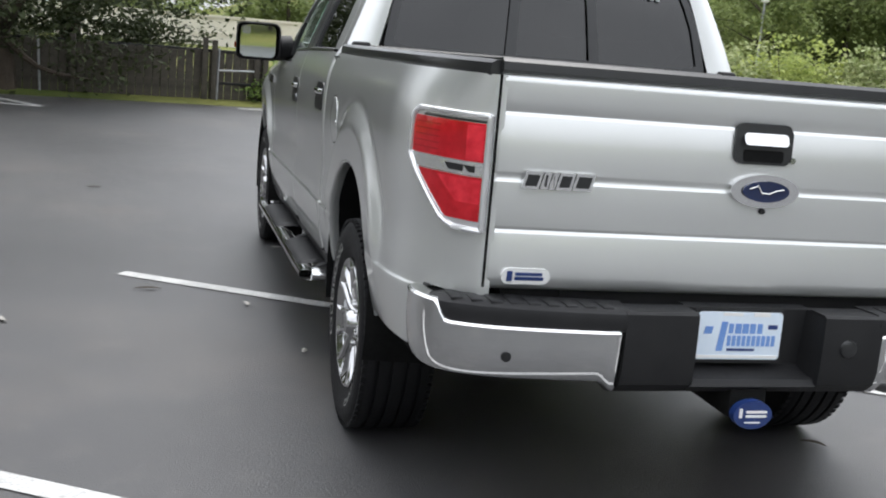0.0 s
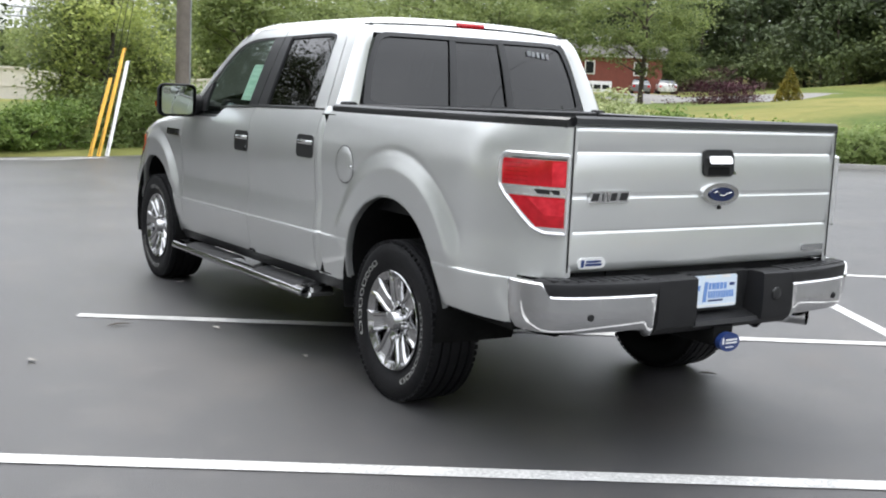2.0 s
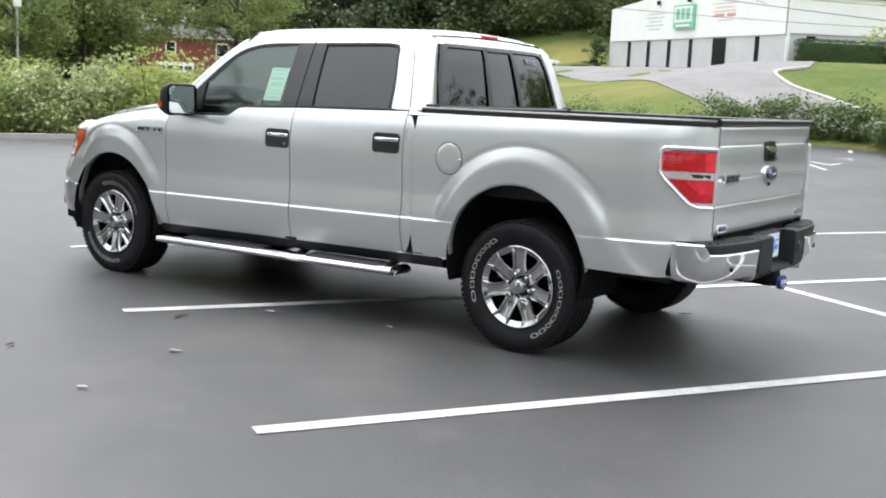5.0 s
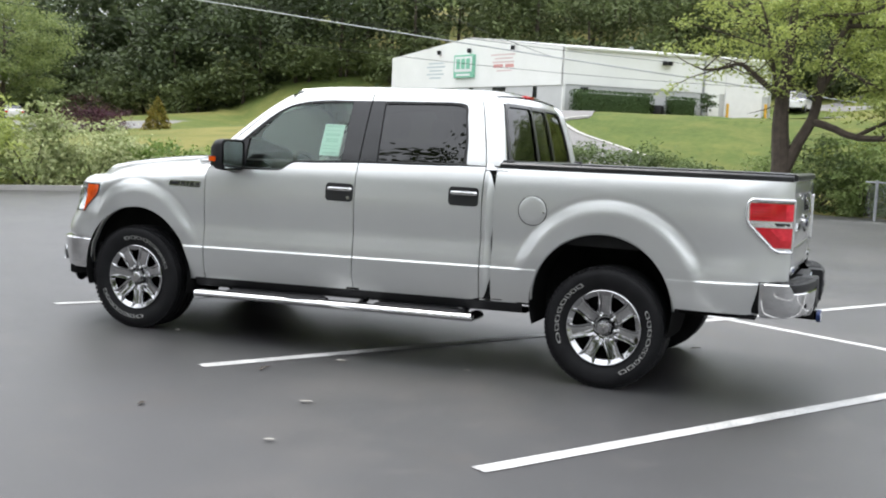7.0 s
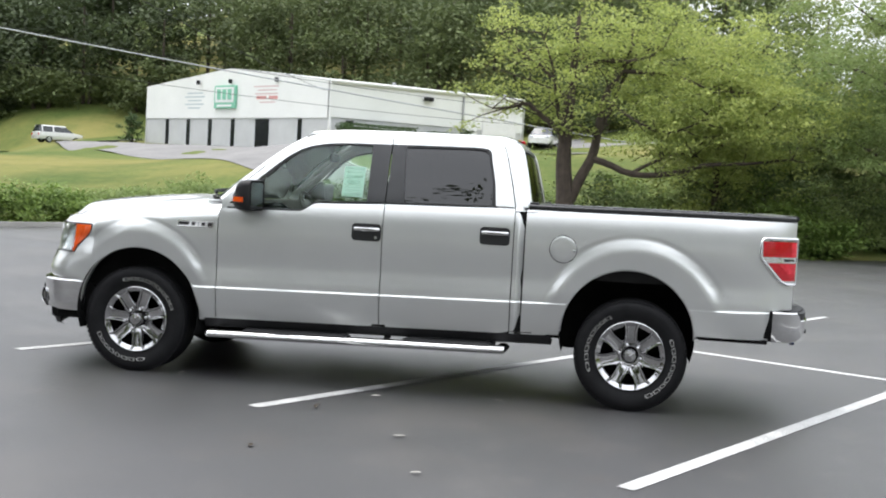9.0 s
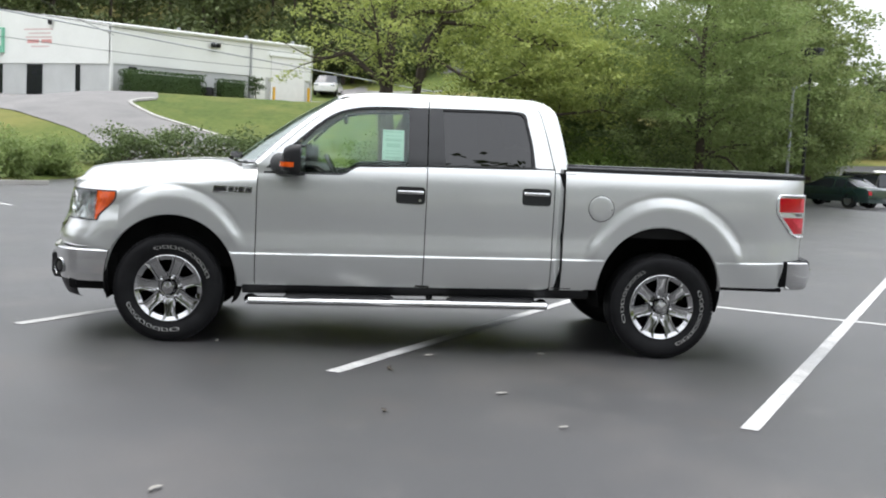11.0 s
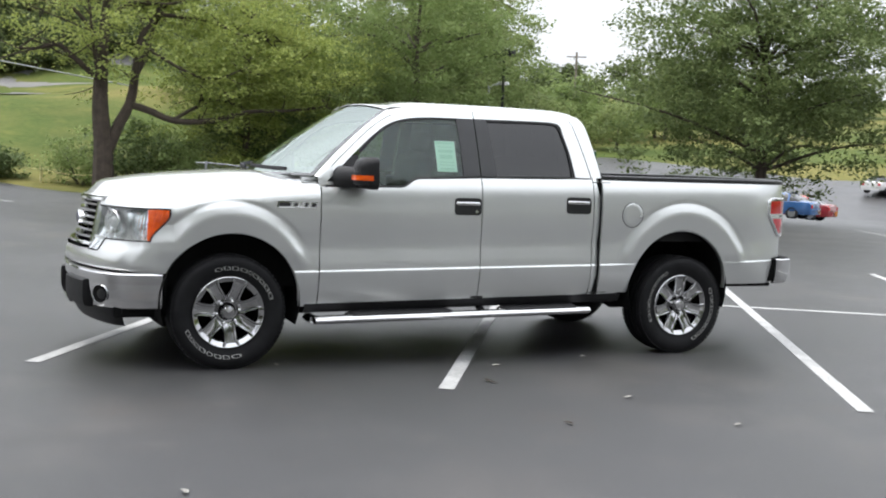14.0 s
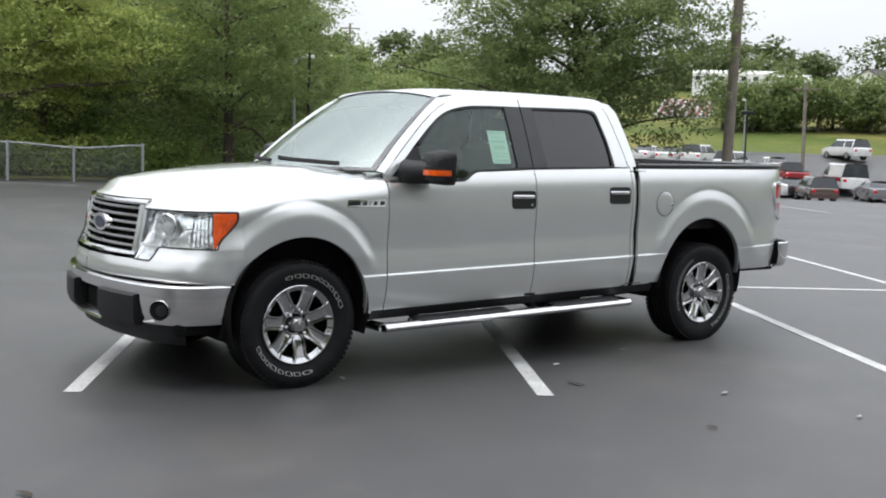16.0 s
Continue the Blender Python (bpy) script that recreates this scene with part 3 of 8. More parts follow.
# wooded hillside to the north-east and east
woods("dark wooded hillside behind the lawn and buildings", belt_spots([(58, 110), (70, 101), (86, 88), (94, 68), (98, 50)], 27, 4, (9, 15), (3.2, 4.8)), LEAF_GLOOM, 21, per=70, size=0.30)
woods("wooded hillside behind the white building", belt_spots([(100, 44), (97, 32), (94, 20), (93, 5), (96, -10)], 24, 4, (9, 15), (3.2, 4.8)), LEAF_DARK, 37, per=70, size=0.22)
woods("dark wooded hillside behind the lawn and buildings", belt_spots([(96, 100), (104, 74), (108, 50)], 20, 5, (12, 18), (4, 5.5)), LEAF_GLOOM, 22, size=0.46, per=42)
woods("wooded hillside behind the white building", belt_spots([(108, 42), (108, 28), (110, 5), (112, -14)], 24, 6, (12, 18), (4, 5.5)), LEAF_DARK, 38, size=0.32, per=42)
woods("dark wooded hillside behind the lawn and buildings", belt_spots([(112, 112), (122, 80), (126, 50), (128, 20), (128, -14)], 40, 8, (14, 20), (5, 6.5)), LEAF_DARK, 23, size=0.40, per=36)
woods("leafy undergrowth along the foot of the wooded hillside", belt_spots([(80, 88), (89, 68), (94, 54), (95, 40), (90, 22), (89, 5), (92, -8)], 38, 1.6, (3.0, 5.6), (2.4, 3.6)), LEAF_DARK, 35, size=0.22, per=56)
woods("green trees beyond the highway to the north", belt_spots([(-40, 72), (-15, 76), (5, 78), (18, 76)], 22, 5, (4.0, 6.0), (2.4, 3.6)), LEAF_MID, 24, size=0.2, per=75)
woods("taller green trees beyond the lamp posts", belt_spots([(22, 72), (34, 76), (46, 84), (62, 100)], 16, 4, (7.0, 10.5), (3.0, 4.2)), LEAF_MID, 36, size=0.22, per=75)
woods("green trees around the lamp posts on the north side", belt_spots([(14, 56), (24, 60), (34, 62), (44, 64)], 14, 4, (4.4, 7.2), (2.4, 3.2)), LEAF_MID, 25, per=100, size=0.16)
woods("light green trees beside the brick house", belt_spots([(36, 62), (42, 61), (46, 64)], 7, 2.5, (7, 9), (2.8, 3.6)), LEAF_MID, 26, per=120, size=0.16)
woods("dense roadside trees on the south-east bank", belt_spots([(72, -86), (64, -92), (56, -97), (48, -101)], 26, 4, (4.0, 6.0), (2.4, 3.4)), LEAF_OAK, 28, per=66, size=0.2)
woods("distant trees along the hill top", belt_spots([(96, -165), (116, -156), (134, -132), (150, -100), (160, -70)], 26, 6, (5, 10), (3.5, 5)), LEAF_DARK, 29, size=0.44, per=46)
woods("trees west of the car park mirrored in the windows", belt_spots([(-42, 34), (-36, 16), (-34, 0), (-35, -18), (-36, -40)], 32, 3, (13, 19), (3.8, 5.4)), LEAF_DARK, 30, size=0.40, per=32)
woods("trees south of the car park mirrored in the glass", belt_spots([(-36, -54), (-22, -76), (0, -88), (15, -94)], 22, 4, (8, 12), (3, 4.5)), LEAF_DEEP, 31, size=0.45, per=26)
woods("trees at the end of the car park beyond the waste bins", belt_spots([(74, -28), (86, -33), (91, -44), (91, -54)], 14, 2.5, (4.8, 6.8), (2.4, 3.4)), LEAF_MID, 32, size=0.18, per=90)

woods("low trees on the bank behind the far end of the car park", belt_spots([(97, -50), (102, -62), (100, -76), (97, -86)], 15, 2.5, (4, 7), (2.6, 3.8)), LEAF_DEEP, 33, size=0.24, per=50)
woods("tall old trees west of the car park mirrored in the windows", [(-27, 1.5, 23, 4.8), (-28, 7.0, 27, 5.4), (-29, 13.5, 29, 5.6), (-31, 19.5, 29, 5.4)], LEAF_DARK, 34, size=0.36, per=60)

# trees at the car park's edge
def fork_tree():
    """The old forked tree at the east edge."""
    x0, y0 = 27.3, 1.55
    rng = np.random.default_rng(44)
    t = thing("tree", "old forked tree with dark limbs and thin yellow-green leaves", "tree", Matrix.Translation((x0, y0, land(x0, y0))), "trees round the car park")
    bm = B()
    limbs = [
        ([(0, 0, -0.2), (0, 0.0, 0.7), (0.0, 0.02, 1.6), (0.0, 0.12, 2.6), (0.05, 0.10, 3.9), (0.1, 0.0, 5.4), (0.2, -0.1, 7.4)], 0.36, 0.06),
        ([(0.0, -0.10, 1.3), (0.05, -0.42, 2.1), (0.1, -0.80, 2.9), (0.2, -0.95, 3.9), (0.3, -1.10, 4.9), (0.4, -1.55, 5.6), (0.5, -1.9, 6.6)], 0.20, 0.05),
        ([(0.02, 0.12, 3.5), (-0.2, 0.55, 3.8), (-0.3, 1.05, 4.2), (-0.35, 1.40, 4.45), (-0.4, 1.95, 4.3), (-0.4, 2.5, 4.25)], 0.12, 0.03),
        ([(0.1, -0.75, 2.8), (-0.1, -1.3, 2.65), (-0.3, -2.1, 2.35), (-0.4, -3.2, 2.4), (-0.5, -4.4, 2.75), (-0.5, -5.6, 2.85), (-0.5, -7.0, 3.05)], 0.12, 0.03),
        ([(-0.3, -2.1, 2.4), (0.2, -2.8, 2.8), (0.3, -3.5, 3.1), (0.4, -4.5, 2.9)], 0.07, 0.03),
        ([(0.2, -0.95, 3.7), (0.5, -1.35, 4.6), (0.8, -1.6, 5.4), (0.9, -2.2, 6.4)], 0.10, 0.03),
        ([(0.05, -0.05, 5.2), (0.1, -0.7, 5.9), (0.0, -1.9, 6.0), (0.0, -2.8, 6.3)], 0.09, 0.03),
        ([(0.4, -1.6, 5.7), (0.2, -3.2, 5.6), (0.1, -4.4, 5.2), (0.0, -5.8, 5.1)], 0.07, 0.025),
        ([(0.3, -1.1, 4.7), (-0.5, -2.4, 3.9), (-0.9, -3.2, 3.7), (-1.0, -4.4, 4.2)], 0.06, 0.02),
        ([(0.05, 0.08, 4.6), (0.2, 0.9, 5.6), (0.2, 1.9, 6.3), (0.3, 2.6, 6.9)], 0.08, 0.025),
        ([(0.0, 0.1, 3.0), (-0.7, 0.4, 4.4), (-1.2, 0.6, 5.6), (-1.4, 1.0, 6.6)], 0.08, 0.02),
    ]
    cs = []
    for pts, r0, r1 in limbs:
        p = resample(pts, 18)
        tube(bm, p, list(np.linspace(r0, r1, 18)), 8)
        for k in range(14):
            i = rng.integers(6, 18)
            e = p[i] + rng.normal(size=3) * np.array((0.8, 0.8, 0.45)) + np.array((0, 0, 0.3))
            tube(bm, resample([p[i], (p[i] + e) / 2 + rng.normal(size=3) * 0.1, e], 5), list(np.linspace(0.026, 0.007, 5)), 5)
            cs += [e, e + rng.normal(size=3) * 0.25]
    part("trunk", bm, BARK, t, "dark forked trunk with crooked limbs")
    cs = [c for c in cs if c[2] > 3.3 or c[1] < -2.5 or rng.uniform() < 0.3]
    hi = clumps(rng, 150, (0.2, -2.4, 6.6), (2.8, 4.8, 2.0), 0.2)
    side = clumps(rng, 210, (-0.2, -5.6, 4.3), (2.3, 3.6, 1.7), 0.2)
    leaf_object("crown", scatter(rng, np.concatenate([np.array(cs), hi, side]), 46, 0.24), 0.064, LEAF_YEL, rng, t, "thin yellow-green foliage with gaps")
    return t


fork_tree()
G = "leafy deciduous tree at the edge of the asphalt"
tree((28.0, -9.2), 9.8, 4.0, 0.7, LEAF_DEEP, "dense green tree with layered boughs and a low crown", 51, 480, 76, 0.066, 0.2, spread=0.26, limbs=22, hollow=0.3)
tree((29.5, -3.4), 8.2, 3.2, 0.7, LEAF_YEL, G, 52, 300, 70, 0.068, 0.14, limbs=14, spread=0.26, hollow=0.3)
tree((34.2, -11.4), 9.8, 3.4, 0.8, LEAF_MID, G, 53, 320, 70, 0.075, 0.2, limbs=18, spread=0.28, hollow=0.3)
tree((39.6, -14.2), 9.8, 3.6, 0.8, LEAF_DEEP, G, 54, 330, 70, 0.085, 0.2, limbs=14, spread=0.3, hollow=0.35)
tree((42.2, -17.2), 10.8, 3.8, 0.8, LEAF_MID, "light green tree in the row beside the asphalt", 55, 360, 70, 0.10, 0.2, limbs=12, spread=0.32)
tree((47.5, -20.0), 11.4, 4.0, 0.8, LEAF_DEEP, G, 56, 330, 64, 0.12, 0.2, limbs=10, spread=0.34)
tree((54.0, -22.5), 8.8, 3.6, 0.8, LEAF_DEEP, G, 57, 240, 64, 0.12, 0.2, limbs=10, spread=0.36)
tree((61.5, -27.0), 7.6, 3.4, 0.6, LEAF_MID, G, 58, 160, 64, 0.125, 0.2, limbs=10, spread=0.36)
tree((68.0, -29.5), 7.6, 3.4, 0.6, LEAF_DEEP, G, 75, 150, 60, 0.13, 0.2, limbs=10, spread=0.36)
tree((20.7, -18.5), 9.6, 5.3, 0.75, LEAF_OAK, "large spreading tree on a car park island", 59, 800, 96, 0.070, 0.22, spread=0.28, limbs=34, hollow=0.2)
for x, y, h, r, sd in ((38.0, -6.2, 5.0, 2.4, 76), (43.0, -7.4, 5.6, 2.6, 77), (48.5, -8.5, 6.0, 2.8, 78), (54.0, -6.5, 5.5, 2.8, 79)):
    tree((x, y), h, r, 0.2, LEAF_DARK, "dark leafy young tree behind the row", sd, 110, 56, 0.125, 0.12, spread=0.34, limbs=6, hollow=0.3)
for x, y, h, r, sd in ((34.4, -4.2, 6.0, 2.5, 85), (35.6, -7.6, 6.6, 2.8, 86), (40.5, -8.6, 10.2, 3.8, 87)):
    tree((x, y), h, r, 0.4, LEAF_MID, "leafy green tree behind the row", sd, 150, 60, 0.11, 0.14, spread=0.36, limbs=8, hollow=0.3)
# trees behind and before the wooden fence, shade painted into the leaf colour
S = "tall tree behind the wooden fence with leaves coloured as in shade"
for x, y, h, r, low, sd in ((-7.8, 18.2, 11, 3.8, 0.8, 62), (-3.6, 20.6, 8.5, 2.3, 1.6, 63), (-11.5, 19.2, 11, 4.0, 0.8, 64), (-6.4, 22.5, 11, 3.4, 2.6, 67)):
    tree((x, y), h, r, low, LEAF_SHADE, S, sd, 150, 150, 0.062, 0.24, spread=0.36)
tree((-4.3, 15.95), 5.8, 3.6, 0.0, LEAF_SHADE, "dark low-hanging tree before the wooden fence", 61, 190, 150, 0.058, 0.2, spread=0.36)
tree((3.2, 19.8), 4.0, 1.25, 0.2, LEAF_YEL, "airy light green tree beside the utility pole", 65, 60, 170, 0.052, 0.12, spread=0.34)
tree((2.4, 20.6), 3.7, 0.9, 0.2, LEAF_MID, "slender young tree at the edge of the asphalt", 66, 50, 170, 0.052, 0.08, spread=0.3)
tree((3.9, 20.3), 2.4, 0.7, 0.2, LEAF_MID, "leafy sapling in the thicket by the pole", 68, 40, 160, 0.052, 0.08, spread=0.32)
tree((29.3, 50.2), 6.4, 2.6, 0.6, LEAF_MID, "green tree across the lawn", 69, 90, 70, 0.13, 0.14)
tree((50.6, 55.2), 9.8, 5.0, 2.7, LEAF_MID, "light green tree with a high crown before the brick house", 72, 190, 80, 0.125, 0.22, spread=0.42)
tree((52.5, 69.0), 9.8, 3.8, 2.4, LEAF_MID, "light green tree beside the brick house", 74, 110, 100, 0.15, 0.22, spread=0.5)
tree((16.6, 46), 6.6, 2.6, 1.75, LEAF_MID, G, 71, 110, 70, 0.13, 0.14)

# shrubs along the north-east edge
# undergrowth fills the gaps behind the fence, shade painted into its leaf colour
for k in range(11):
    bush((-14.5 + 1.28 * k, 17.6 + 0.16 * k), 1.15, 2.2 if k < 9 else 1.7, LEAF_SHADE, "undergrowth coloured dark as in shade behind the wooden fence", 200 + k, 2800, 0.06, group="undergrowth behind the fence")
k = 0
for x, y, r, h, m in ((0.6, 17.2, 0.7, 0.8, LEAF_BUSH), (1.6, 18.2, 0.9, 1.1, LEAF_BUSH), (2.6, 18.5, 0.9, 1.3, LEAF_DEEP), (3.7, 19.2, 0.9, 1.3, LEAF_DEEP), (4.9, 19.6, 0.9, 1.2, LEAF_BUSH), (6.0, 20.0, 0.9, 1.0, LEAF_BUSH), (7.2, 20.4, 0.9, 1.2, LEAF_YEL), (8.4, 20.6, 1.0, 1.4, LEAF_BUSH), (9.7, 20.1, 1.1, 1.7, LEAF_PALE), (10.9, 19.4, 1.2, 1.9, LEAF_PALE), (12.2, 18.8, 1.2, 2.1, LEAF_YEL), (13.6, 18.2, 1.3, 1.9, LEAF_PALE), (15.0, 17.4, 1.3, 1.45, LEAF_PALE), (16.4, 16.5, 1.1, 1.2, LEAF_BUSH), (17.8, 15.8, 1.1, 1.1, LEAF_BUSH), (19.2, 15.0, 1.0, 1.0, LEAF_BUSH), (20.6, 14.2, 1.0, 1.0, LEAF_DEEP), (21.9, 13.3, 1.0, 1.1, LEAF_DEEP), (24.0, 13.0, 1.0, 1.4, LEAF_DEEP), (26.2, 12.2, 1.0, 1.2, LEAF_DEEP), (30.6, 10.9, 1.2, 1.3, LEAF_SHRUB), (31.9, 9.0, 1.3, 1.5, LEAF_SHRUB), (32.4, 6.9, 1.3, 1.35, LEAF_SHRUB), (31.6, 4.9, 1.0, 1.1, LEAF_SHRUB), (28.6, 0.6, 1.5, 2.3, LEAF_SHRUB), (29.6, -0.8, 1.5, 2.5, LEAF_DEEP), (30.2, -2.8, 1.6, 2.6, LEAF_SHRUB), (30.0, 2.0, 1.3, 1.7, LEAF_DEEP), (27.4, -0.9, 1.0, 1.6, LEAF_DEEP), (28.0, -2.5, 1.2, 1.5, LEAF_YEL), (27.8, -4.4, 1.1, 1.3, LEAF_YEL), (27.4, -6.6, 1.1, 1.3, LEAF_BUSH), (26.9, -5.4, 1.1, 1.4, LEAF_BUSH), (28.8, -5.8, 1.4, 2.0, LEAF_BUSH), (31.2, -5.6, 1.6, 3.0, LEAF_SHRUB), (31.5, -8.0, 1.5, 2.4, LEAF_SHRUB), (33.6, -5.6, 1.7, 3.2, LEAF_SHRUB), (34.0, -7.8, 1.7, 3.0, LEAF_SHRUB), (36.8, -10.2, 1.9, 3.1, LEAF_SHRUB), (39.4, -11.0, 2.0, 3.2, LEAF_SHRUB), (33.0, -10.4, 1.4, 2.0, LEAF_SHRUB), (37.6, -13.6, 1.6, 2.2, LEAF_DEEP), (44.0, -16.8, 1.6, 2.2, LEAF_DEEP)):
    k += 1
    lab = {"dark_shrub_leaves": "dark loose undergrowth beside the asphalt", "bush_leaves": "loose green bush beside the kerb", "deep_green_leaves": "dense dark green bush beside the kerb", "yellow_green_leaves": "bright yellow-green bush beside the asphalt", "pale_flowering_leaves": "bush with pale cream blossom beside the kerb"}[m.name]
    bush((x, y), r, h, m, lab, 100 + k, 5200 if x < 9 else 3900, 0.042 if x < 9 else 0.066)
for x, y, r, h, sd in ((10.3, 22.0, 1.3, 1.8, 141), (7.5, 23, 1.4, 1.15, 142), (5.0, 23.5, 1.4, 1.2, 143), (13.5, 21, 1.2, 1.4, 144)):
    bush((x, y), r, h, LEAF_YEL, "bright yellow-green bush beyond the kerb", sd, 3600, 0.05)
bush((54.0, 52.0), 2.3, 2.8, LEAF_BURG, "broad burgundy bush on the lawn", 151, 5200, 0.075, name="burgundy_bush", group="")
bush((55.8, 50.6), 1.6, 2.4, LEAF_BURG, "broad burgundy bush on the lawn", 152, 3600, 0.075, name="burgundy_bush", group="")


def conifer(x0, y0, h, r, seed):
    rng = np.random.default_rng(seed)
    t = thing("conifer", "golden cone-shaped conifer on the lawn", "conifer", Matrix.Translation((x0, y0, land(x0, y0))))
    bm = B()
    tube(bm, [(0, 0, -0.1), (0, 0, h * 0.9)], [0.09, 0.02], 7)
    part("trunk", bm, BARK, t)
    z = h * (1 - np.sqrt(rng.uniform(0, 1, 5200))) + 0.1
    a = rng.uniform(0, TAU, 5200)
    q = r * (1 - z / h) ** 0.75 * np.sqrt(rng.uniform(0.35, 1, 5200)) * (1 + 0.15 * np.sin(a * 5 + z * 6))
    leaf_object("crown", np.stack([q * np.cos(a), q * np.sin(a), z], 1), 0.07, LEAF_GOLD, rng, t, "golden feathery foliage")


conifer(55.0, 45.6, 2.75, 1.15, 161)
for k in range(5):
    bm = B()
    bmesh.ops.create_icosphere(bm, subdivisions=2, radius=0.35)
    rs = np.random.default_rng(170 + k)
    for v in bm.verts:
        v.co = Vector((v.co.x * rs.uniform(0.9, 1.5), v.co.y * 1.1, v.co.z * 0.7)) * (1 + 0.2 * noise.noise(v.co * 3 + Vector((k, 0, 0))))
    x, y = 54.9 + 0.75 * k + 0.3 * math.sin(k * 5.0), 43.9 - 0.15 * k + 0.25 * math.cos(k * 3.0)
    o = part("stone", bm, STONE)
    o.matrix_basis = Matrix.Translation((x, y, land(x, y) + 0.05))
    tagged(o, "pale rough stone in the lawn's border", "stone", "border stones")


def hedge(x0, y0, x1, y1, h, w, seed, label):
    rng = np.random.default_rng(seed)
    L = math.hypot(x1 - x0, y1 - y0)
    t = thing("hedge", label, "hedge", Matrix.Translation(((x0 + x1) / 2, (y0 + y1) / 2, land((x0 + x1) / 2, (y0 + y1) / 2))) @ pose(0, 0, 0, 0, 0, math.degrees(math.atan2(y1 - y0, x1 - x0))), "clipped hedges")
    n = int(5200 * L / 4)
    p = rng.uniform(-1, 1, (n, 3))
    f = np.max(np.abs(p) ** 4, axis=1) ** 0.25
    p = p / f[:, None] * rng.uniform(0.86, 1.03, n)[:, None]
    p = p * np.array((L / 2, w / 2, h / 2)) + np.array((0, 0, h / 2))
    bm = B()
    box(bm, -L / 2 * 0.9, L / 2 * 0.9, -w * 0.4, w * 0.4, 0, h * 0.88, 0.1)
    part("core", bm, LEAF_HEDGE, t)
    leaf_object("foliage", p, 0.06, LEAF_HEDGE, rng, t)


hedge(78.2, 51.6, 80.6, 49.4, 0.75, 1.0, 183, "low clipped hedge beside the drive")


# ---- the pickup truck ----
def hermite(tab):
    xs, ys = np.array([p[0] for p in tab]), np.array([p[1] for p in tab])
    d = np.gradient(ys, xs)

    def f(v):
        v = min(max(v, xs[0]), xs[-1])
        i = min(int(np.searchsorted(xs, v, "right")) - 1, len(xs) - 2)
        h = xs[i + 1] - xs[i]
        t = (v - xs[i]) / h
        return float((2 * t ** 3 - 3 * t * t + 1) * ys[i] + (t ** 3 - 2 * t * t + t) * h * d[i] + (-2 * t ** 3 + 3 * t * t) * ys[i + 1] + (t ** 3 - t * t) * h * d[i + 1])
    return f


def rake(y):
    return 0.0205 * (1.8 - y)


side_prof = hermite([(0.40, 0.915), (0.46, 0.938), (0.55, 0.964), (0.64, 0.979), (0.72, 0.987), (0.80, 0.984), (0.865, 0.981), (0.92, 0.984), (1.0, 0.990), (1.12, 0.993), (1.2, 0.988), (1.28, 0.974), (1.35, 0.948), (1.42, 0.91)])
REAR_ARCH, FRONT_ARCH = (0.035, 0.53, 0.468), (3.645, 0.465, 0.474)
LEDGE = 0.700


def corner_f(y):
    """How much of the bed's width is left as its rear corner rounds in."""
    t = min(max((-0.60 - y) / 0.498, 0.0), 1.0)
    return (1 - t ** 2.0) ** 0.72


def side_x(y, z):
    """Half width of the body at a place along it and a height."""
    zn = z - rake(y)
    x = side_prof(zn) + 0.009 * (1 - sstep(LEDGE - 0.006, LEDGE + 0.006, zn))
    rr = math.hypot((y - REAR_ARCH[0] + 0.035) / 0.672, (z - REAR_ARCH[1]) / 0.690)
    rf = math.hypot((y - FRONT_ARCH[0]) / 0.600, (z - FRONT_ARCH[1]) / 0.680)
    for r in (rr, rf):
        if r < 1.1:
            # a flat band round the opening, a crease, then a shoulder falling to the body
            face = 1.0125 - 0.05 * max(0, 0.865 - r)
            k = sstep(0.855, 0.995, r)
            x += (max(x, face) - x) * (1 - k) * sstep(0.66, 0.82, z)
            x -= 0.0045 * math.exp(-((r - 1.0) / 0.02) ** 2) * sstep(0.80, 1.0, z)
    if y > 3.7:
        x -= 0.085 * ((y - 3.7) / 0.4) ** 2 * (0.4 + 0.6 * sstep(0.5, 1.05, z))
    if y < -0.60:
        x = 0.797 + (x - 0.797) * corner_f(y)
    return x


def arch_z(y):
    """Height of the wheel opening's edge at y, or None."""
    for c, zc, r in (REAR_ARCH, FRONT_ARCH):
        if abs(y - c) < r:
            return zc + math.sqrt(max(r * r - (y - c) ** 2, 0)) * (1.0 if c > 2 else 1.005)
    return None


def skin(bm, s, ys, zs, low, top, xf=None, lip=0.025):
    """A body panel: columns at ys, rows at zs, cut at low(y) and top(y), with a rim turned inwards."""
    xf = xf or side_x
    cols = []
    for y in ys:
        lo, hi = low(y), top(y)
        zz = [min(max(z + rake(y), lo), hi) for z in zs]
        zz[0], zz[-1] = lo, hi
        cols.append([(s * xf(y, z), y, z) for z in zz])
    grid(bm, cols)
    bmesh.ops.remove_doubles(bm, verts=bm.verts, dist=0.0004)
    if lip:
        es = [e for e in bm.edges if len(e.link_faces) == 1]
        r = bmesh.ops.extrude_edge_only(bm, edges=es)
        for v in r["geom"]:
            if isinstance(v, bmesh.types.BMVert):
                v.co.x -= s * lip
    return bm


def spaced(a, b, step, arches=True):
    o = set(np.round(np.linspace(a, b, max(2, int(abs(b - a) / step) + 1)), 4))
    if arches:
        for c, zc, r in (REAR_ARCH, FRONT_ARCH):
            for k in range(33):
                y = round(c - r * 0.99999 * math.cos(k * math.pi / 32), 4)
                if min(a, b) < y < max(a, b):
                    o.add(y)
    return sorted(o)


ZROWS = [0.46, 0.48, 0.50, 0.53, 0.57, 0.61, 0.65, 0.68, LEDGE - 0.007, LEDGE - 0.003, LEDGE, LEDGE + 0.003, LEDGE + 0.007, 0.72, 0.75] + [0.75 + 0.0125 * k for k in range(1, 53)]
GAP = 0.0035
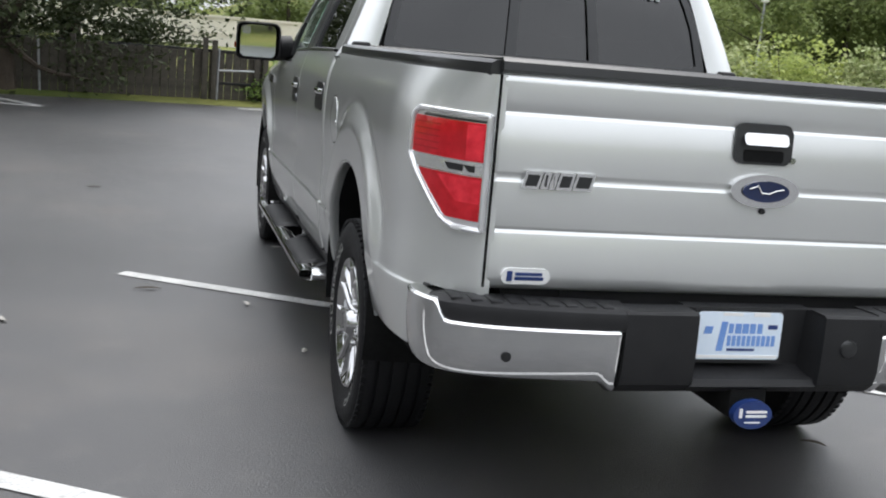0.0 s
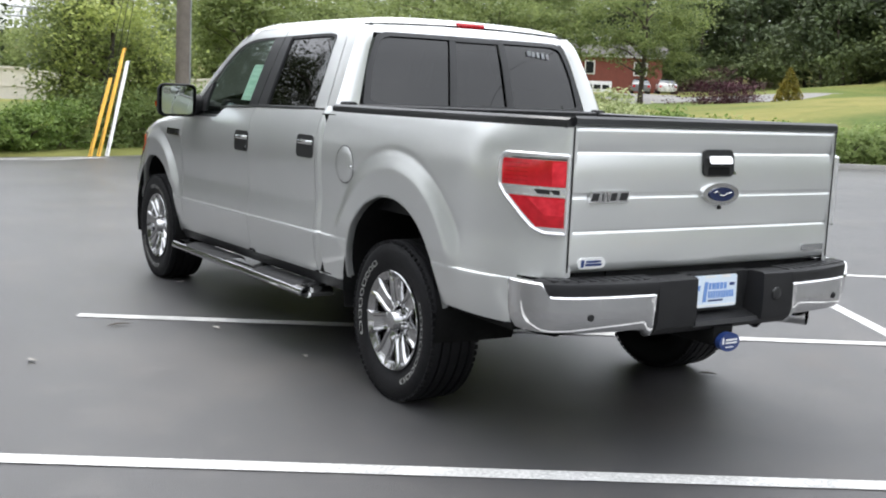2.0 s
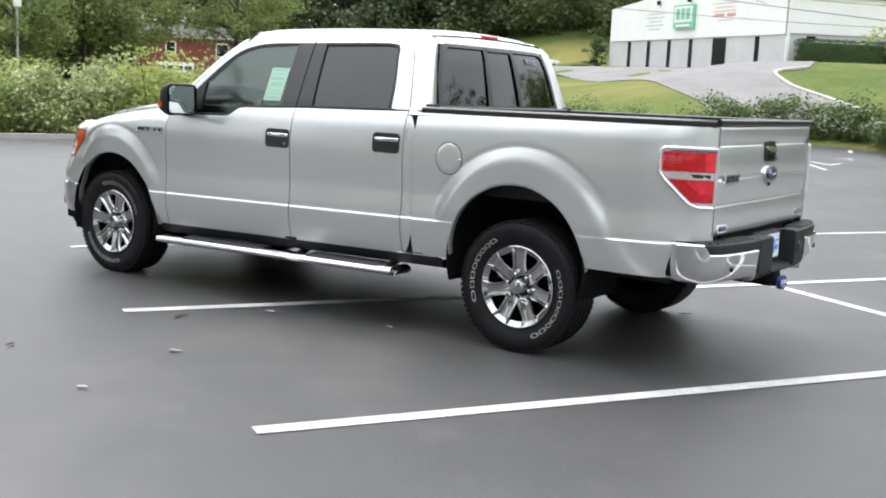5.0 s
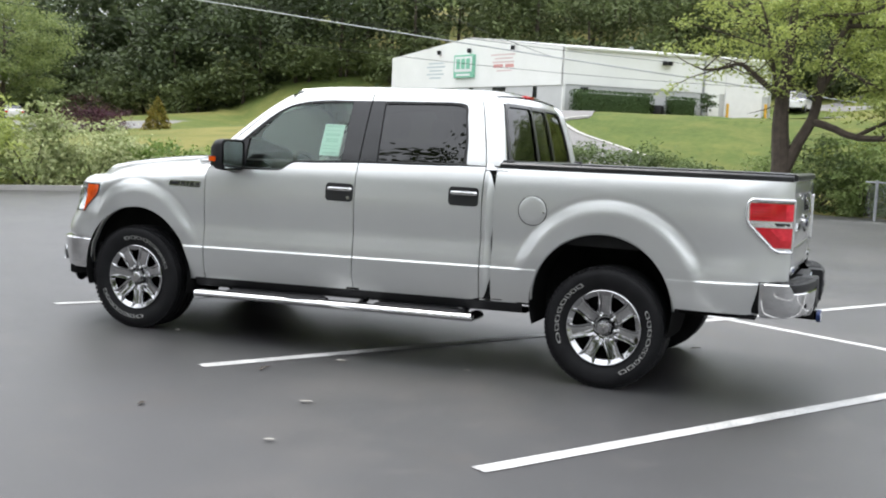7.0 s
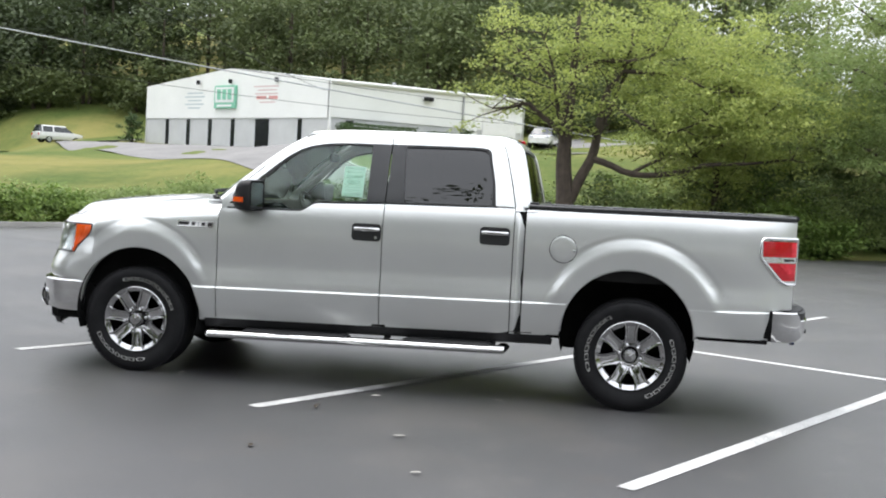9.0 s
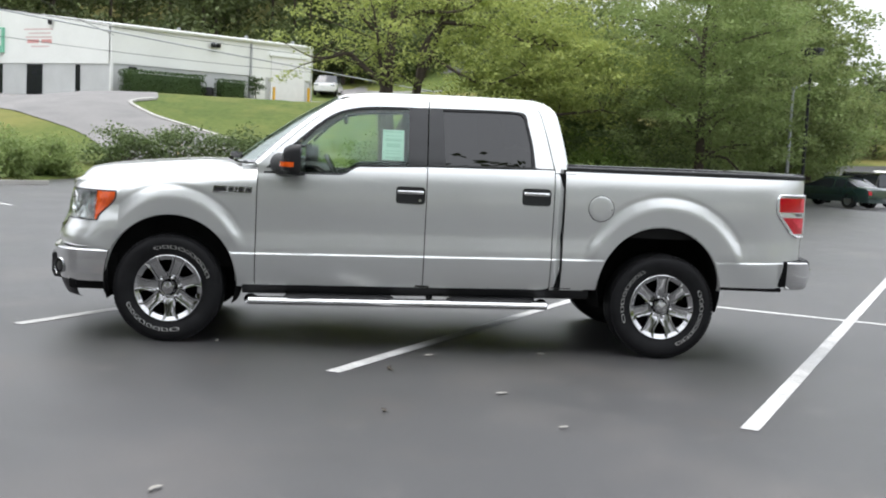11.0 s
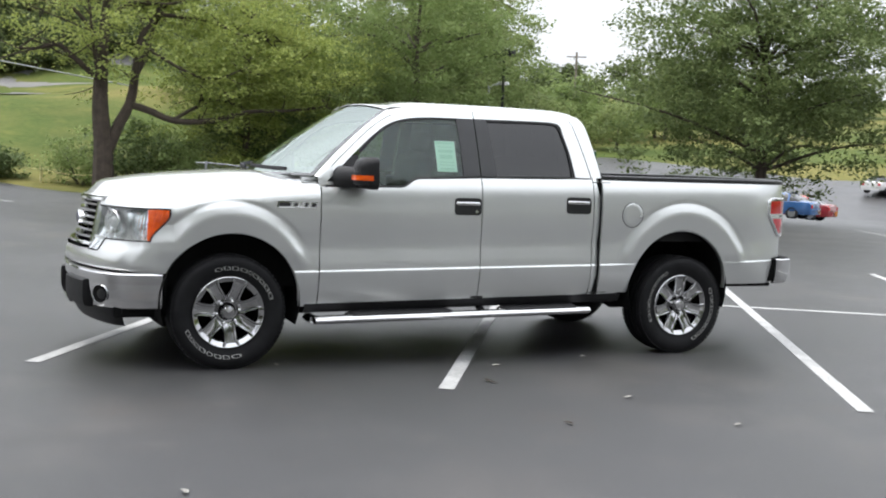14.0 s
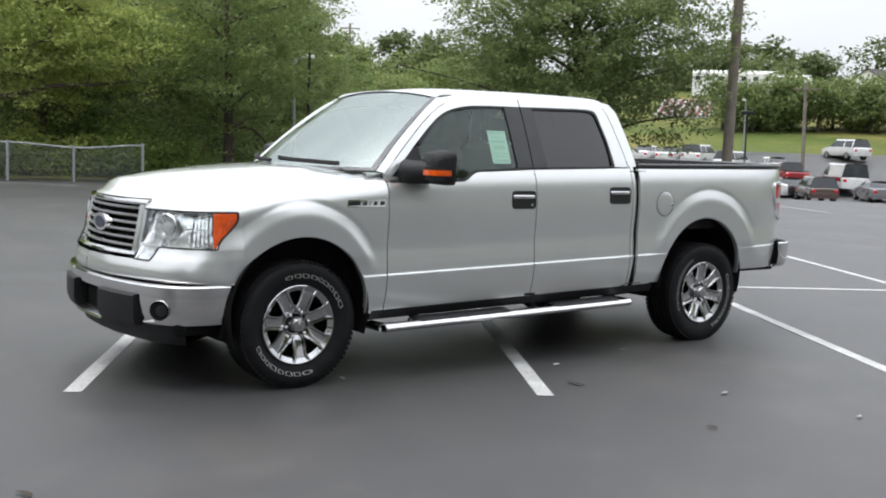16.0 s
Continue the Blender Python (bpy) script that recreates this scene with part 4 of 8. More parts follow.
truck = thing("pickup_truck", "silver crew cab pickup truck with chrome wheels parked on the asphalt", "pickup truck")


def rocker(y):
    return 0.463 + rake(y)


def low_edge(y):
    a = arch_z(y)
    return a if a is not None else (rocker(y) if y > 0.6 else (0.50 if y > 0.4 else (0.562 if y > -0.932 else 0.772)))


def belt(y):
    """Lower edge of the side glass."""
    return 1.36 + rake(y) * 0.9 - 0.065 * sstep(2.30, 2.44, y) - 0.012 * sstep(1.7, 2.3, y)


def fender_top(y):
    return 1.30 - 0.165 * max(0, (y - 3.05) / 1.1) ** 1.4


def fender_x(y, z):
    d = fender_top(y) - z
    x = side_x(y, z)
    if d < 0.13:
        x -= 0.10 * (1 - math.sqrt(max(0, 1 - (1 - d / 0.13) ** 2)))
    return x


BACK_Y = -1.098
FEND = 4.03
for s, hand in ((-1, "left"), (1, "right")):
    # bed side with its rounded rear corner
    ys = sorted(set(spaced(-0.60, 0.778, 0.014)) | set(np.round(-0.60 - 0.498 * np.sin(np.linspace(0, math.pi / 2, 22)), 4)) | {-0.931, -0.933})
    bed = part("bed_side", skin(B(), s, ys, ZROWS, low_edge, lambda y: 1.375 + 0.012 * sstep(0.8, -1.1, y)), PAINT, truck, "silver bed side with flared wheel arch")
    # cab corner behind the rear door
    part("cab_corner", skin(B(), s, spaced(0.79, 0.858, 0.012, False), ZROWS, lambda y: rocker(y), lambda y: 1.40, xf=lambda y, z: side_x(y, z) - 0.03 * sstep(0.835, 0.79, y)), PAINT, truck)
    # doors
    rd = part("rear_door", skin(B(), s, spaced(0.858 + 2 * GAP, 1.808 - GAP, 0.045, False), ZROWS, lambda y: rocker(y) + 0.02 * sstep(0.95, 0.86, y), belt), PAINT, truck)
    fd = part("front_door", skin(B(), s, spaced(1.808 + GAP, 3.04 - GAP, 0.03, False), ZROWS, lambda y: rocker(y), belt), PAINT, truck)
    # front fender
    part("front_fender", skin(B(), s, spaced(3.04 + GAP, FEND, 0.014), ZROWS, lambda y: arch_z(y) if arch_z(y) is not None else (rocker(y) - 0.01 if y < 3.5 else 0.66), fender_top, xf=fender_x), PAINT, truck)
    # wheel housings
    for c, zc, r in (REAR_ARCH, FRONT_ARCH):
        bm = B()
        rows = []
        for xx in (0.985, 0.80, 0.55):
            rows.append([(s * xx, c - r * math.cos(a) * (1 if xx > 0.9 else 1.03), zc + r * math.sin(a) * (1 if xx > 0.9 else 1.03)) for a in np.linspace(-0.35, math.pi + 0.35, 40)])
        vs = grid(bm, rows)
        fc(bm, vs[-1])
        part("wheel_housing", bm, UNDER, truck)
        # arch lip
        bm = B()
        prof = [(side_x(c - r * math.cos(a), zc + r * math.sin(a)), a) for a in np.linspace(0.0, math.pi, 44)]
        grid(bm, [[(s * (x - o), c - (r - q) * math.cos(a), zc + (r - q) * math.sin(a)) for x, a in prof] for o, q in ((0.0, 0.0), (0.002, 0.006), (0.012, 0.009), (0.04, 0.006))])
        part("arch_lip", bm, PAINT, truck)
    # chrome and black door handles
    for d, y0, z0 in ((fd, 1.925, 1.148), (rd, 0.995, 1.175)):
        bm = B()
        prism(bm, rounded(0.215, 0.125, 0.028), lambda u, v: (s * (side_x(y0 + u, z0 + v) + 0.004), y0 + u, z0 + v), lambda u, v: (s * (side_x(y0 + u, z0 + v) - 0.03), y0 + u, z0 + v))
        h = part("handle_recess", bm, BLACK_SATIN, d, "black handle recess")
        bm = B()
        tube(bm, [(s * (side_x(y0, z0) + o), y0 + u, z0 + 0.022) for u, o in ((-0.092, 0.000), (-0.082, 0.010), (-0.04, 0.014), (0.04, 0.014), (0.082, 0.010), (0.092, 0.000))], 0.0125, 10, squash=(0.5, 1.0))
        part("door_handle", bm, CHROME, d, "chrome pull handle")
        if y0 > 1.5:
            bm = B()
            lathe(bm, [(s * (side_x(y0, z0) + 0.007), 0.0001), (s * (side_x(y0, z0) + 0.007), 0.012), (s * (side_x(y0, z0)), 0.013)], 14, "x", (0, y0 - 0.07, z0 - 0.035))
            part("key_lock", bm, CHROME_SOFT, d)
    # rocker sill and side step
    bm = B()
    rows = [[(s * x, y, z + rake(y)) for y in np.linspace(0.56, 3.13, 24)] for x, z in ((0.95, 0.468), (0.94, 0.44), (0.92, 0.405), (0.85, 0.39), (0.60, 0.40))]
    grid(bm, rows)
    part("rocker_sill", bm, BLACK, truck)
    bm = B()
    ax = [(0.86, 3.07), (0.965, 3.065), (1.0, 3.04), (1.006, 2.9), (1.006, 1.05), (1.0, 0.925), (0.965, 0.905), (0.86, 0.90)]
    path = [(s * x, y, 0.358 + rake(y) * 0.9) for x, y in resample(ax, 60)]
    tube(bm, path, 0.042, 16, squash=(1.1, 0.72))
    stp = part("side_step", bm, CHROME, truck, "polished chrome tubular side step")
    for y0, y1 in ((2.02, 2.82), (0.98, 1.62)):
        bm = B()
        yy = np.linspace(y0, y1, 26)
        grid(bm, [[(s * x, y, 0.358 + rake(y) * 0.9 + h - (0.012 if k in (0, 25) else 0)) for k, y in enumerate(yy)] for x, h in ((0.91, 0.02), (0.915, 0.040), (0.94, 0.047), (0.985, 0.045), (1.01, 0.041), (1.035, 0.028), (1.045, 0.012))])
        part("step_pad", bm, BLACK, stp, "black ribbed tread pad")
    for y in (2.75, 1.75, 0.98):
        bm = B()
        tube(bm, [(s * 0.70, y, 0.45), (s * 0.85, y, 0.40 + rake(y)), (s * 0.98, y, 0.35 + rake(y))], 0.025, 8)
        part("step_bracket", bm, BLACK, stp)
    # fuel filler door
    if s < 0:
        bm = B()
        yc, zc, r = 0.508, 1.112, 0.094
        ring = [[(s * (side_x(yc + q * math.cos(a), zc + q * math.sin(a)) + o), yc + q * math.cos(a), zc + q * math.sin(a)) for a in np.linspace(0, TAU, 40, endpoint=False)] for q, o in ((0.0995, 0.0), (0.097, -0.006), (r, -0.006), (r - 0.001, 0.0025), (r - 0.004, 0.004), (r * 0.6, 0.003), (r * 0.2, 0.003), (0.001, 0.003))]
        grid(bm, ring, close_u=True)
        ff = part("fuel_door", bm, PAINT, truck, "round silver fuel door")
        bm = B()
        lathe(bm, [(s * (side_x(0.43, zc) + 0.008), 0.001), (s * (side_x(0.43, zc) + 0.007), 0.008), (s * side_x(0.43, zc), 0.012)], 12, "x", (0, 0.432, zc - 0.008))
        part("fuel_door_catch", bm, CHROME, ff)
        bm = B()
        grid(bm, [[(s * (side_x(yc + q * math.cos(a), zc + q * math.sin(a)) + 0.0012), yc + q * math.cos(a), zc + q * math.sin(a)) for a in np.linspace(0, TAU, 40, endpoint=False)] for q in (0.0985, 0.0932)], close_u=True)
        part("fuel_door_seam", bm, BLACK, ff)

# dark inner body behind the gaps
bm = B()
box(bm, -0.88, 0.88, 0.80, 3.06, 0.50, 1.24)
part("inner_body", bm, UNDER, truck)
bm = B()
box(bm, -0.80, 0.80, 3.06, 4.20, 0.55, 1.05)
part("engine_bay", bm, UNDER, truck)
for s in (-1, 1):
    for x0, y0, y1, z0, z1 in ((0.55, 3.0, 3.10, 0.46, 1.2), (0.62, 0.70, 0.86, 0.50, 1.36), (0.62, 1.76, 1.86, 0.47, 1.33)):
        bm = B()
        box(bm, s * x0, s * 0.955, y0, y1, z0, z1)
        part("door_post", bm, UNDER, truck)
bm = B()
for x in (-0.50, 0.38):
    box(bm, x, x + 0.12, 0.35, 4.3, 0.42, 0.58, 0.01)
    box(bm, x, x + 0.12, -1.0, 0.35, 0.555, 0.70, 0.01)
for y in (0.7, 1.9, 3.2):
    box(bm, -0.42, 0.42, y - 0.05, y + 0.05, 0.44, 0.56)
box(bm, -0.42, 0.42, -0.95, -0.85, 0.57, 0.68)
part("chassis_frame", bm, UNDER, truck)
bm = B()
tube(bm, [(-0.80, 0, 0.39), (-0.25, 0, 0.39), (-0.14, 0, 0.39), (0.02, 0, 0.39), (0.14, 0, 0.39), (0.25, 0, 0.39), (0.80, 0, 0.39)], [0.055, 0.055, 0.12, 0.16, 0.12, 0.055, 0.055], 14)
part("rear_axle", bm, UNDER, truck)
bm = B()
for s in (-1, 1):
    tube(bm, [(s * 0.30, 3.66, 0.42), (s * 0.75, 3.66, 0.37)], 0.05, 8)
box(bm, -0.45, 0.45, 3.3, 4.1, 0.32, 0.44, 0.03)
part("front_suspension", bm, UNDER, truck)
bm = B()
tube(bm, [(-0.42, 1.5, 0.47), (0.3, 0.9, 0.47), (0.62, 0.5, 0.55), (0.60, -0.6, 0.52), (0.52, -0.95, 0.47)], 0.035, 10)
part("exhaust_pipe", bm, UNDER, truck)
bm = B()
tube(bm, [(0.50, -0.86, 0.515), (0.56, -1.0, 0.522), (0.64, -1.15, 0.525)], 0.044, 18, cap=False)
tube(bm, [(0.64, -1.15, 0.525), (0.56, -1.0, 0.522)], 0.038, 18, cap=False)
part("exhaust_tip", bm, CHROME, truck, "chrome exhaust tip")
bm = B()
box(bm, -0.40, 0.40, -0.80, -0.22, 0.47, 0.66, 0.08, seg=3)
part("spare_wheel_cover", bm, UNDER, truck)

# ---- cargo bed ----
bm = B()
for s in (-1, 1):
    box(bm, s * 0.70, s * 0.88, -0.92, 0.76, 0.9, 1.36)
box(bm, -0.54, 0.54, -1.05, 0.76, 0.74, 0.80)
box(bm, -0.85, 0.85, 0.70, 0.765, 0.78, 1.37)
part("bed_floor", bm, BLACK, truck, "black bed liner")
for s in (-1, 1):
    bm = B()
    box(bm, s * 0.53, s * 0.72, -1.04, -0.50, 0.762, 0.80)
    box(bm, s * 0.53, s * 0.72, 0.56, 0.75, 0.762, 0.80)
    box(bm, s * 0.53, s * 0.545, -0.50, 0.56, 0.78, 1.05)
    box(bm, s * 0.53, s * 0.72, -0.50, 0.56, 1.03, 1.06, 0.008)
    part("wheel_tub", bm, BLACK, truck, "black liner over the wheel arch")
for s in (-1, 1):
    bm = B()
    yy = np.linspace(0.765, -1.085, 44)

    def railx(y, o):
        return 0.800 + 0.137 * corner_f(y) - o
    rows = [[(s * railx(y, o), y, z + 0.012 * sstep(0.8, -1.1, y)) for y in yy] for o, z in ((-0.002, 1.372), (-0.006, 1.385), (-0.002, 1.405), (0.012, 1.414), (0.09, 1.414), (0.105, 1.408), (0.108, 1.33))]
    vs = grid(bm, rows)
    fc(bm, [r[0] for r in vs])
    fc(bm, [r[-1] for r in vs])
    part("bed_rail_cap", bm, BLACK_SATIN, truck, "black plastic bed rail cap")
    bm = B()
    box(bm, s * 0.825, s * 0.90, 0.70, 0.80, 1.405, 1.43, 0.012)
    part("stake_pocket_plug", bm, BLACK, truck)
bm = B()
rows = [[(x, y, z) for x in np.linspace(-0.85, 0.85, 8)] for y, z in ((0.77, 1.36), (0.772, 1.41), (0.765, 1.418), (0.71, 1.418), (0.70, 1.41), (0.70, 1.36))]
grid(bm, rows)
part("bed_front_cap", bm, BLACK_SATIN, truck)

# ---- tailgate ----
GATE = [(1.392, -1.062), (1.400, -1.085), (1.392, -1.104), (1.37, -1.107), (1.33, -1.1025), (1.297, -1.1000), (1.292, -1.0968), (1.289, -1.0968), (1.284, -1.1015), (1.280, -1.1030), (1.20, -1.1080), (1.128, -1.1105), (1.124, -1.1098), (1.119, -1.1066), (1.106, -1.1062), (1.101, -1.1098), (1.097, -1.1104), (1.03, -1.1060), (0.975, -1.1025), (0.971, -1.1018), (0.967, -1.0985), (0.964, -1.0985), (0.958, -1.1030), (0.953, -1.1040), (0.88, -1.1085), (0.835, -1.1085), (0.81, -1.104), (0.795, -1.092), (0.79, -1.06)]


def gate_y(z):
    zs, ys = [p[0] for p in GATE[2:]][::-1], [p[1] for p in GATE[2:]][::-1]
    return float(np.interp(z, zs, ys))


GX = 0.7895
bm = B()
xs = np.concatenate([[-GX, -GX + 0.004, -GX + 0.012], np.linspace(-GX + 0.04, GX - 0.04, 30), [GX - 0.012, GX - 0.004, GX]])
grid(bm, [[(x, y + 0.008 * (abs(x) / GX) ** 4 + (0.006 if abs(x) > GX - 0.001 else 0.0015 if abs(x) > GX - 0.006 else 0), z) for x in xs] for z, y in GATE])
for sx in (-GX, GX):
    grid(bm, [[(sx, y + 0.020, z), (sx, -1.0, z)] for z, y in GATE[1:-1]])
gate = part("tailgate", bm, PAINT, truck, "silver tailgate with pressed horizontal creases", angle=60)
bm = B()
box(bm, -GX, GX, -1.06, -0.99, 0.80, 1.395, 0.004)
part("tailgate_inner", bm, BLACK, gate)
bm = B()
rows = [[(x, y + 0.006 * (abs(x) / GX) ** 4, z) for x in np.linspace(-GX - 0.002, GX + 0.002, 24)] for y, z in ((-1.10, 1.392), (-1.116, 1.402), (-1.114, 1.424), (-1.10, 1.434), (-1.02, 1.430), (-0.99, 1.425), (-0.985, 1.38))]
vs = grid(bm, rows)
fc(bm, [r[0] for r in vs]), fc(bm, [r[-1] for r in vs])
part("tailgate_cap", bm, BLACK_SATIN, gate, "black spoiler cap along the top edge")


for s in (-1, 1):
    bm = B()
    grid(bm, [[(s * x, -1.1005, z) for x in (0.7885, 0.7965)] for z in np.linspace(0.80, 1.39, 8)])
    part("gate_seam", bm, UNDER, truck)


def on_gate(poly, cx, cz, out, material, name, parent, label="", depth=0.02, flat=None):
    bm = B()
    yf = (lambda z: flat) if flat is not None else gate_y
    prism(bm, poly, lambda u, v: (cx + u, yf(cz + v) - out, cz + v), lambda u, v: (cx + u, yf(cz + v) + depth, cz + v))
    return part(name, bm, material, parent, label)


gh = on_gate(rounded(0.186, 0.118, 0.028), 0.012, 1.247, 0.010, BLACK_SATIN, "gate_handle_bezel", truck, "black tailgate handle bezel")
bm = B()
prism(bm, rounded(0.142, 0.034, 0.012), lambda u, v: (0.012 + u, -1.127 + 0.35 * v, 1.262 + v), lambda u, v: (0.012 + u, -1.10, 1.262 + v))
part("gate_handle", bm, CHROME, gh, "chrome handle paddle")
on_gate(rounded(0.13, 0.035, 0.01), 0.012, 1.213, 0.0115, UNDER, "handle_recess", gh)
on_gate(oval(0.018, 0.018, 14), 0.108, 1.205, 0.014, CHROME_SOFT, "key_lock", gh)
em = on_gate(oval(0.222, 0.098), 0.03, 1.112, 0.016, CHROME, "gate_emblem", truck, "chrome-rimmed dark blue oval badge", flat=-1.108)
bm = B()
prism(bm, oval(0.15, 0.062), lambda u, v: (0.03 + u, -1.131, 1.112 + v), lambda u, v: (0.03 + u, -1.12, 1.112 + v))
part("emblem_field", bm, mat("emblem_blue", (0.01, 0.02, 0.07), (0.008, 0.014, 0.05), 0.2, coat=0.25), em)
bm = B()
tube(bm, [(0.03 + u, -1.1325, 1.112 + v) for u, v in ((-0.055, 0.006), (-0.03, 0.016), (-0.015, -0.004), (0.01, -0.006), (0.03, 0.004), (0.055, 0.008))], 0.0025, 6)
part("emblem_stroke", bm, CHROME, em)
bm = B()
lathe(bm, [(-1.119, 0.001), (-1.118, 0.008), (-1.10, 0.011)], 12, "y", (0.035, 0, 1.052))
part("rear_camera", bm, BLACK, gate, "small black camera under the badge")


def badge_blocks(name, parent, place, widths, h, lean, label, material=None, edge=0.008):
    """A row of leaning chrome blocks with dark faces, in place of a lettered badge."""
    bd = None
    u = 0.0
    for k, w in enumerate(widths):
        poly = [(u, 0), (u + w, 0), (u + w + lean, h), (u + lean, h)]
        bm = B()
        prism(bm, poly, lambda a, b: place(a, b, 0.010), lambda a, b: place(a, b, -0.004))
        o = part(name if bd is None else "badge_block", bm, CHROME, parent if bd is None else bd, label if bd is None else "")
        bd = bd or o
        c = (u + w / 2 + lean / 2, h / 2)
        ins = [(c[0] + (a - c[0]) * (1 - 2 * edge / w), c[1] + (b - c[1]) * (1 - 2 * edge / h)) for a, b in poly]
        bm = B()
        prism(bm, ins, lambda a, b: place(a, b, 0.012), lambda a, b: place(a, b, 0.004))
        part("badge_face", bm, BLACK_SATIN, bd)
        u += w + 0.004
    return bd


badge_blocks("gate_badge", truck, lambda a, b, o: (-0.715 + a, -1.112 - o, 1.085 + b), (0.05, 0.022, 0.016, 0.045, 0.055), 0.048, 0.012, "chrome and black model badge")
on_gate(rounded(0.15, 0.03, 0.008), 0.68, 0.85, 0.004, CHROME_SOFT, "gate_badge_small", gate, "small chrome badge")
st = on_gate(rounded(0.145, 0.046, 0.022), -0.672, 0.835, 0.002, WHITE, "dealer_sticker", truck, "white oval dealer sticker with blue print")
for k, (u, w, v, h) in enumerate(((-0.048, 0.016, 0.0, 0.030), (0.008, 0.08, 0.007, 0.009), (0.01, 0.085, -0.006, 0.010))):
    on_gate(rounded(w, h, 0.002, 2), -0.672 + u, 0.835 + v, 0.0035, BLUE, "print_bar", st)


# ---- tail lamps ----
def lamp_outer(z):
    """How far forward the lamp reaches along the side at that height."""
    return float(np.interp(z, [0.953, 0.975, 1.10, 1.14, 1.24, 1.268, 1.276], [-1.035, -0.985, -0.868, -0.838, -0.835, -0.848, -0.875]))


def lamp_patch(s, z0, z1, inset_o, inset_i, out, nz=14, ny=22):
    rows = []
    for z in np.linspace(z0, z1, nz):
        a, b = lamp_outer(z) - inset_o, BACK_Y + 0.0008 + inset_i
        tt = np.linspace(0, 1, ny)
        row = []
        for t in tt:
            y = a + (b - a) * (1 - (1 - t) ** 1.8)
            x = side_x(max(y, -1.0975), z)
            d = 1e-3
            nx, ny_ = 1.0, -(side_x(max(y, -1.09) + d, z) - side_x(max(y, -1.09) - d, z)) / (2 * d)
            ln = math.hypot(nx, ny_)
            row.append((s * (x + out * nx / ln), y + out * ny_ / ln, z))
        rows.append(row)
    return rows


def lamp_part(name, s, z0, z1, io, ii, out, m, parent, label=""):
    bm = B()
    grid(bm, lamp_patch(s, z0, z1, io, ii, out))
    es = [e for e in bm.edges if len(e.link_faces) == 1]
    r = bmesh.ops.extrude_edge_only(bm, edges=es)
    for v in r["geom"]:
        if isinstance(v, bmesh.types.BMVert):
            v.co.x -= s * 0.018
            v.co.y += 0.018
    return part(name, bm, m, parent, label)


for s in (-1, 1):
    tl = lamp_part("tail_lamp", s, 0.955, 1.275, 0.0, 0.0, 0.010, BEZEL, truck, "red tail lamp in a chrome bezel")
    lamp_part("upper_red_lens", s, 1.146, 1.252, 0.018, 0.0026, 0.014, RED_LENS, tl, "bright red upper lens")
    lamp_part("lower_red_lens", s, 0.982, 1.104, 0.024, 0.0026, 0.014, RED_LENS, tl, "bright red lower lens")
    lamp_part("reverse_lens", s, 1.108, 1.142, 0.014, 0.0022, 0.013, LAMP_CHROME, tl, "clear reversing strip")
    for i0, i1 in ((0.150, 0.050), (0.205, 0.022)):
        lamp_part("reversing_bulb", s, 1.116, 1.134, i0, i1, 0.0136, BLACK_SATIN, tl, "dark bulb seat")
    # black strip painted in for the shadow under the lamp's top edge
    lamp_part("ledge_shadow_strip", s, 1.254, 1.260, 0.05, 0.008, 0.0136, BLACK_SATIN, tl, "black strip standing in for a shadow gap")
    for z in np.linspace(1.165, 1.235, 5):
        lamp_part("lens_rib", s, z - 0.0016, z + 0.0016, 0.03, 0.13, 0.0155, RED_DARK, tl)
    edge = [lamp_patch(s, 0.957, 1.273, 0.004, 0.004, 0.012, 30, 22)]
    ring_ = edge[0][0] + [r[-1] for r in edge[0][1:]] + edge[0][-1][::-1][1:] + [r[0] for r in edge[0][::-1][1:]]
    bm = B()
    tube(bm, ring_, 0.0085, 8, cap=False)
    part("chrome_frame", bm, BEZEL, tl, "bright chrome frame")
    for z0, z1, i0, i1 in ((1.150, 1.246, 0.215, 0.010), (1.03, 1.098, 0.10, 0.010)):
        lamp_part("bulb_chamber", s, z0, z1, i0, i1, 0.0146, RED_BRIGHT, tl)

# ---- rear bumper ----
RB = [(0.962, -0.948), (0.967, -0.985), (0.958, -1.045), (0.926, -1.115), (0.86, -1.165), (0.76, -1.20), (0.60, -1.225), (0.40, -1.243)]
bm = B()
box(bm, -0.84, 0.84, -1.07, -0.86, 0.60, 0.735, 0.02)
for s in (-1, 1):
    box(bm, s * 0.80, s * 0.925, -1.03, -0.90, 0.575, 0.76, 0.01)
    box(bm, s * 0.80, s * 0.925, -0.93, -0.46, 0.535, 0.566, 0.008)
bumper = part("rear_bumper", bm, UNDER, truck, "chrome and black rear step bumper")


def plan_rows(plan, prof, s, n=40, smooth=True):
    """A sweep of a profile (height, outward offset) along a plan line."""
    p = resample(plan, n, smooth)
    t = np.gradient(p, axis=0)
    nn = np.stack([-t[:, 1], t[:, 0]], 1)
    nn /= np.linalg.norm(nn, axis=1)[:, None]
    if (nn * (p - np.array([0, 1.8]))).sum() < 0:
        nn = -nn
    return [[(s * (a[0] + o * b[0]), a[1] + o * b[1], z) for a, b in zip(p, nn)] for z, o in prof]


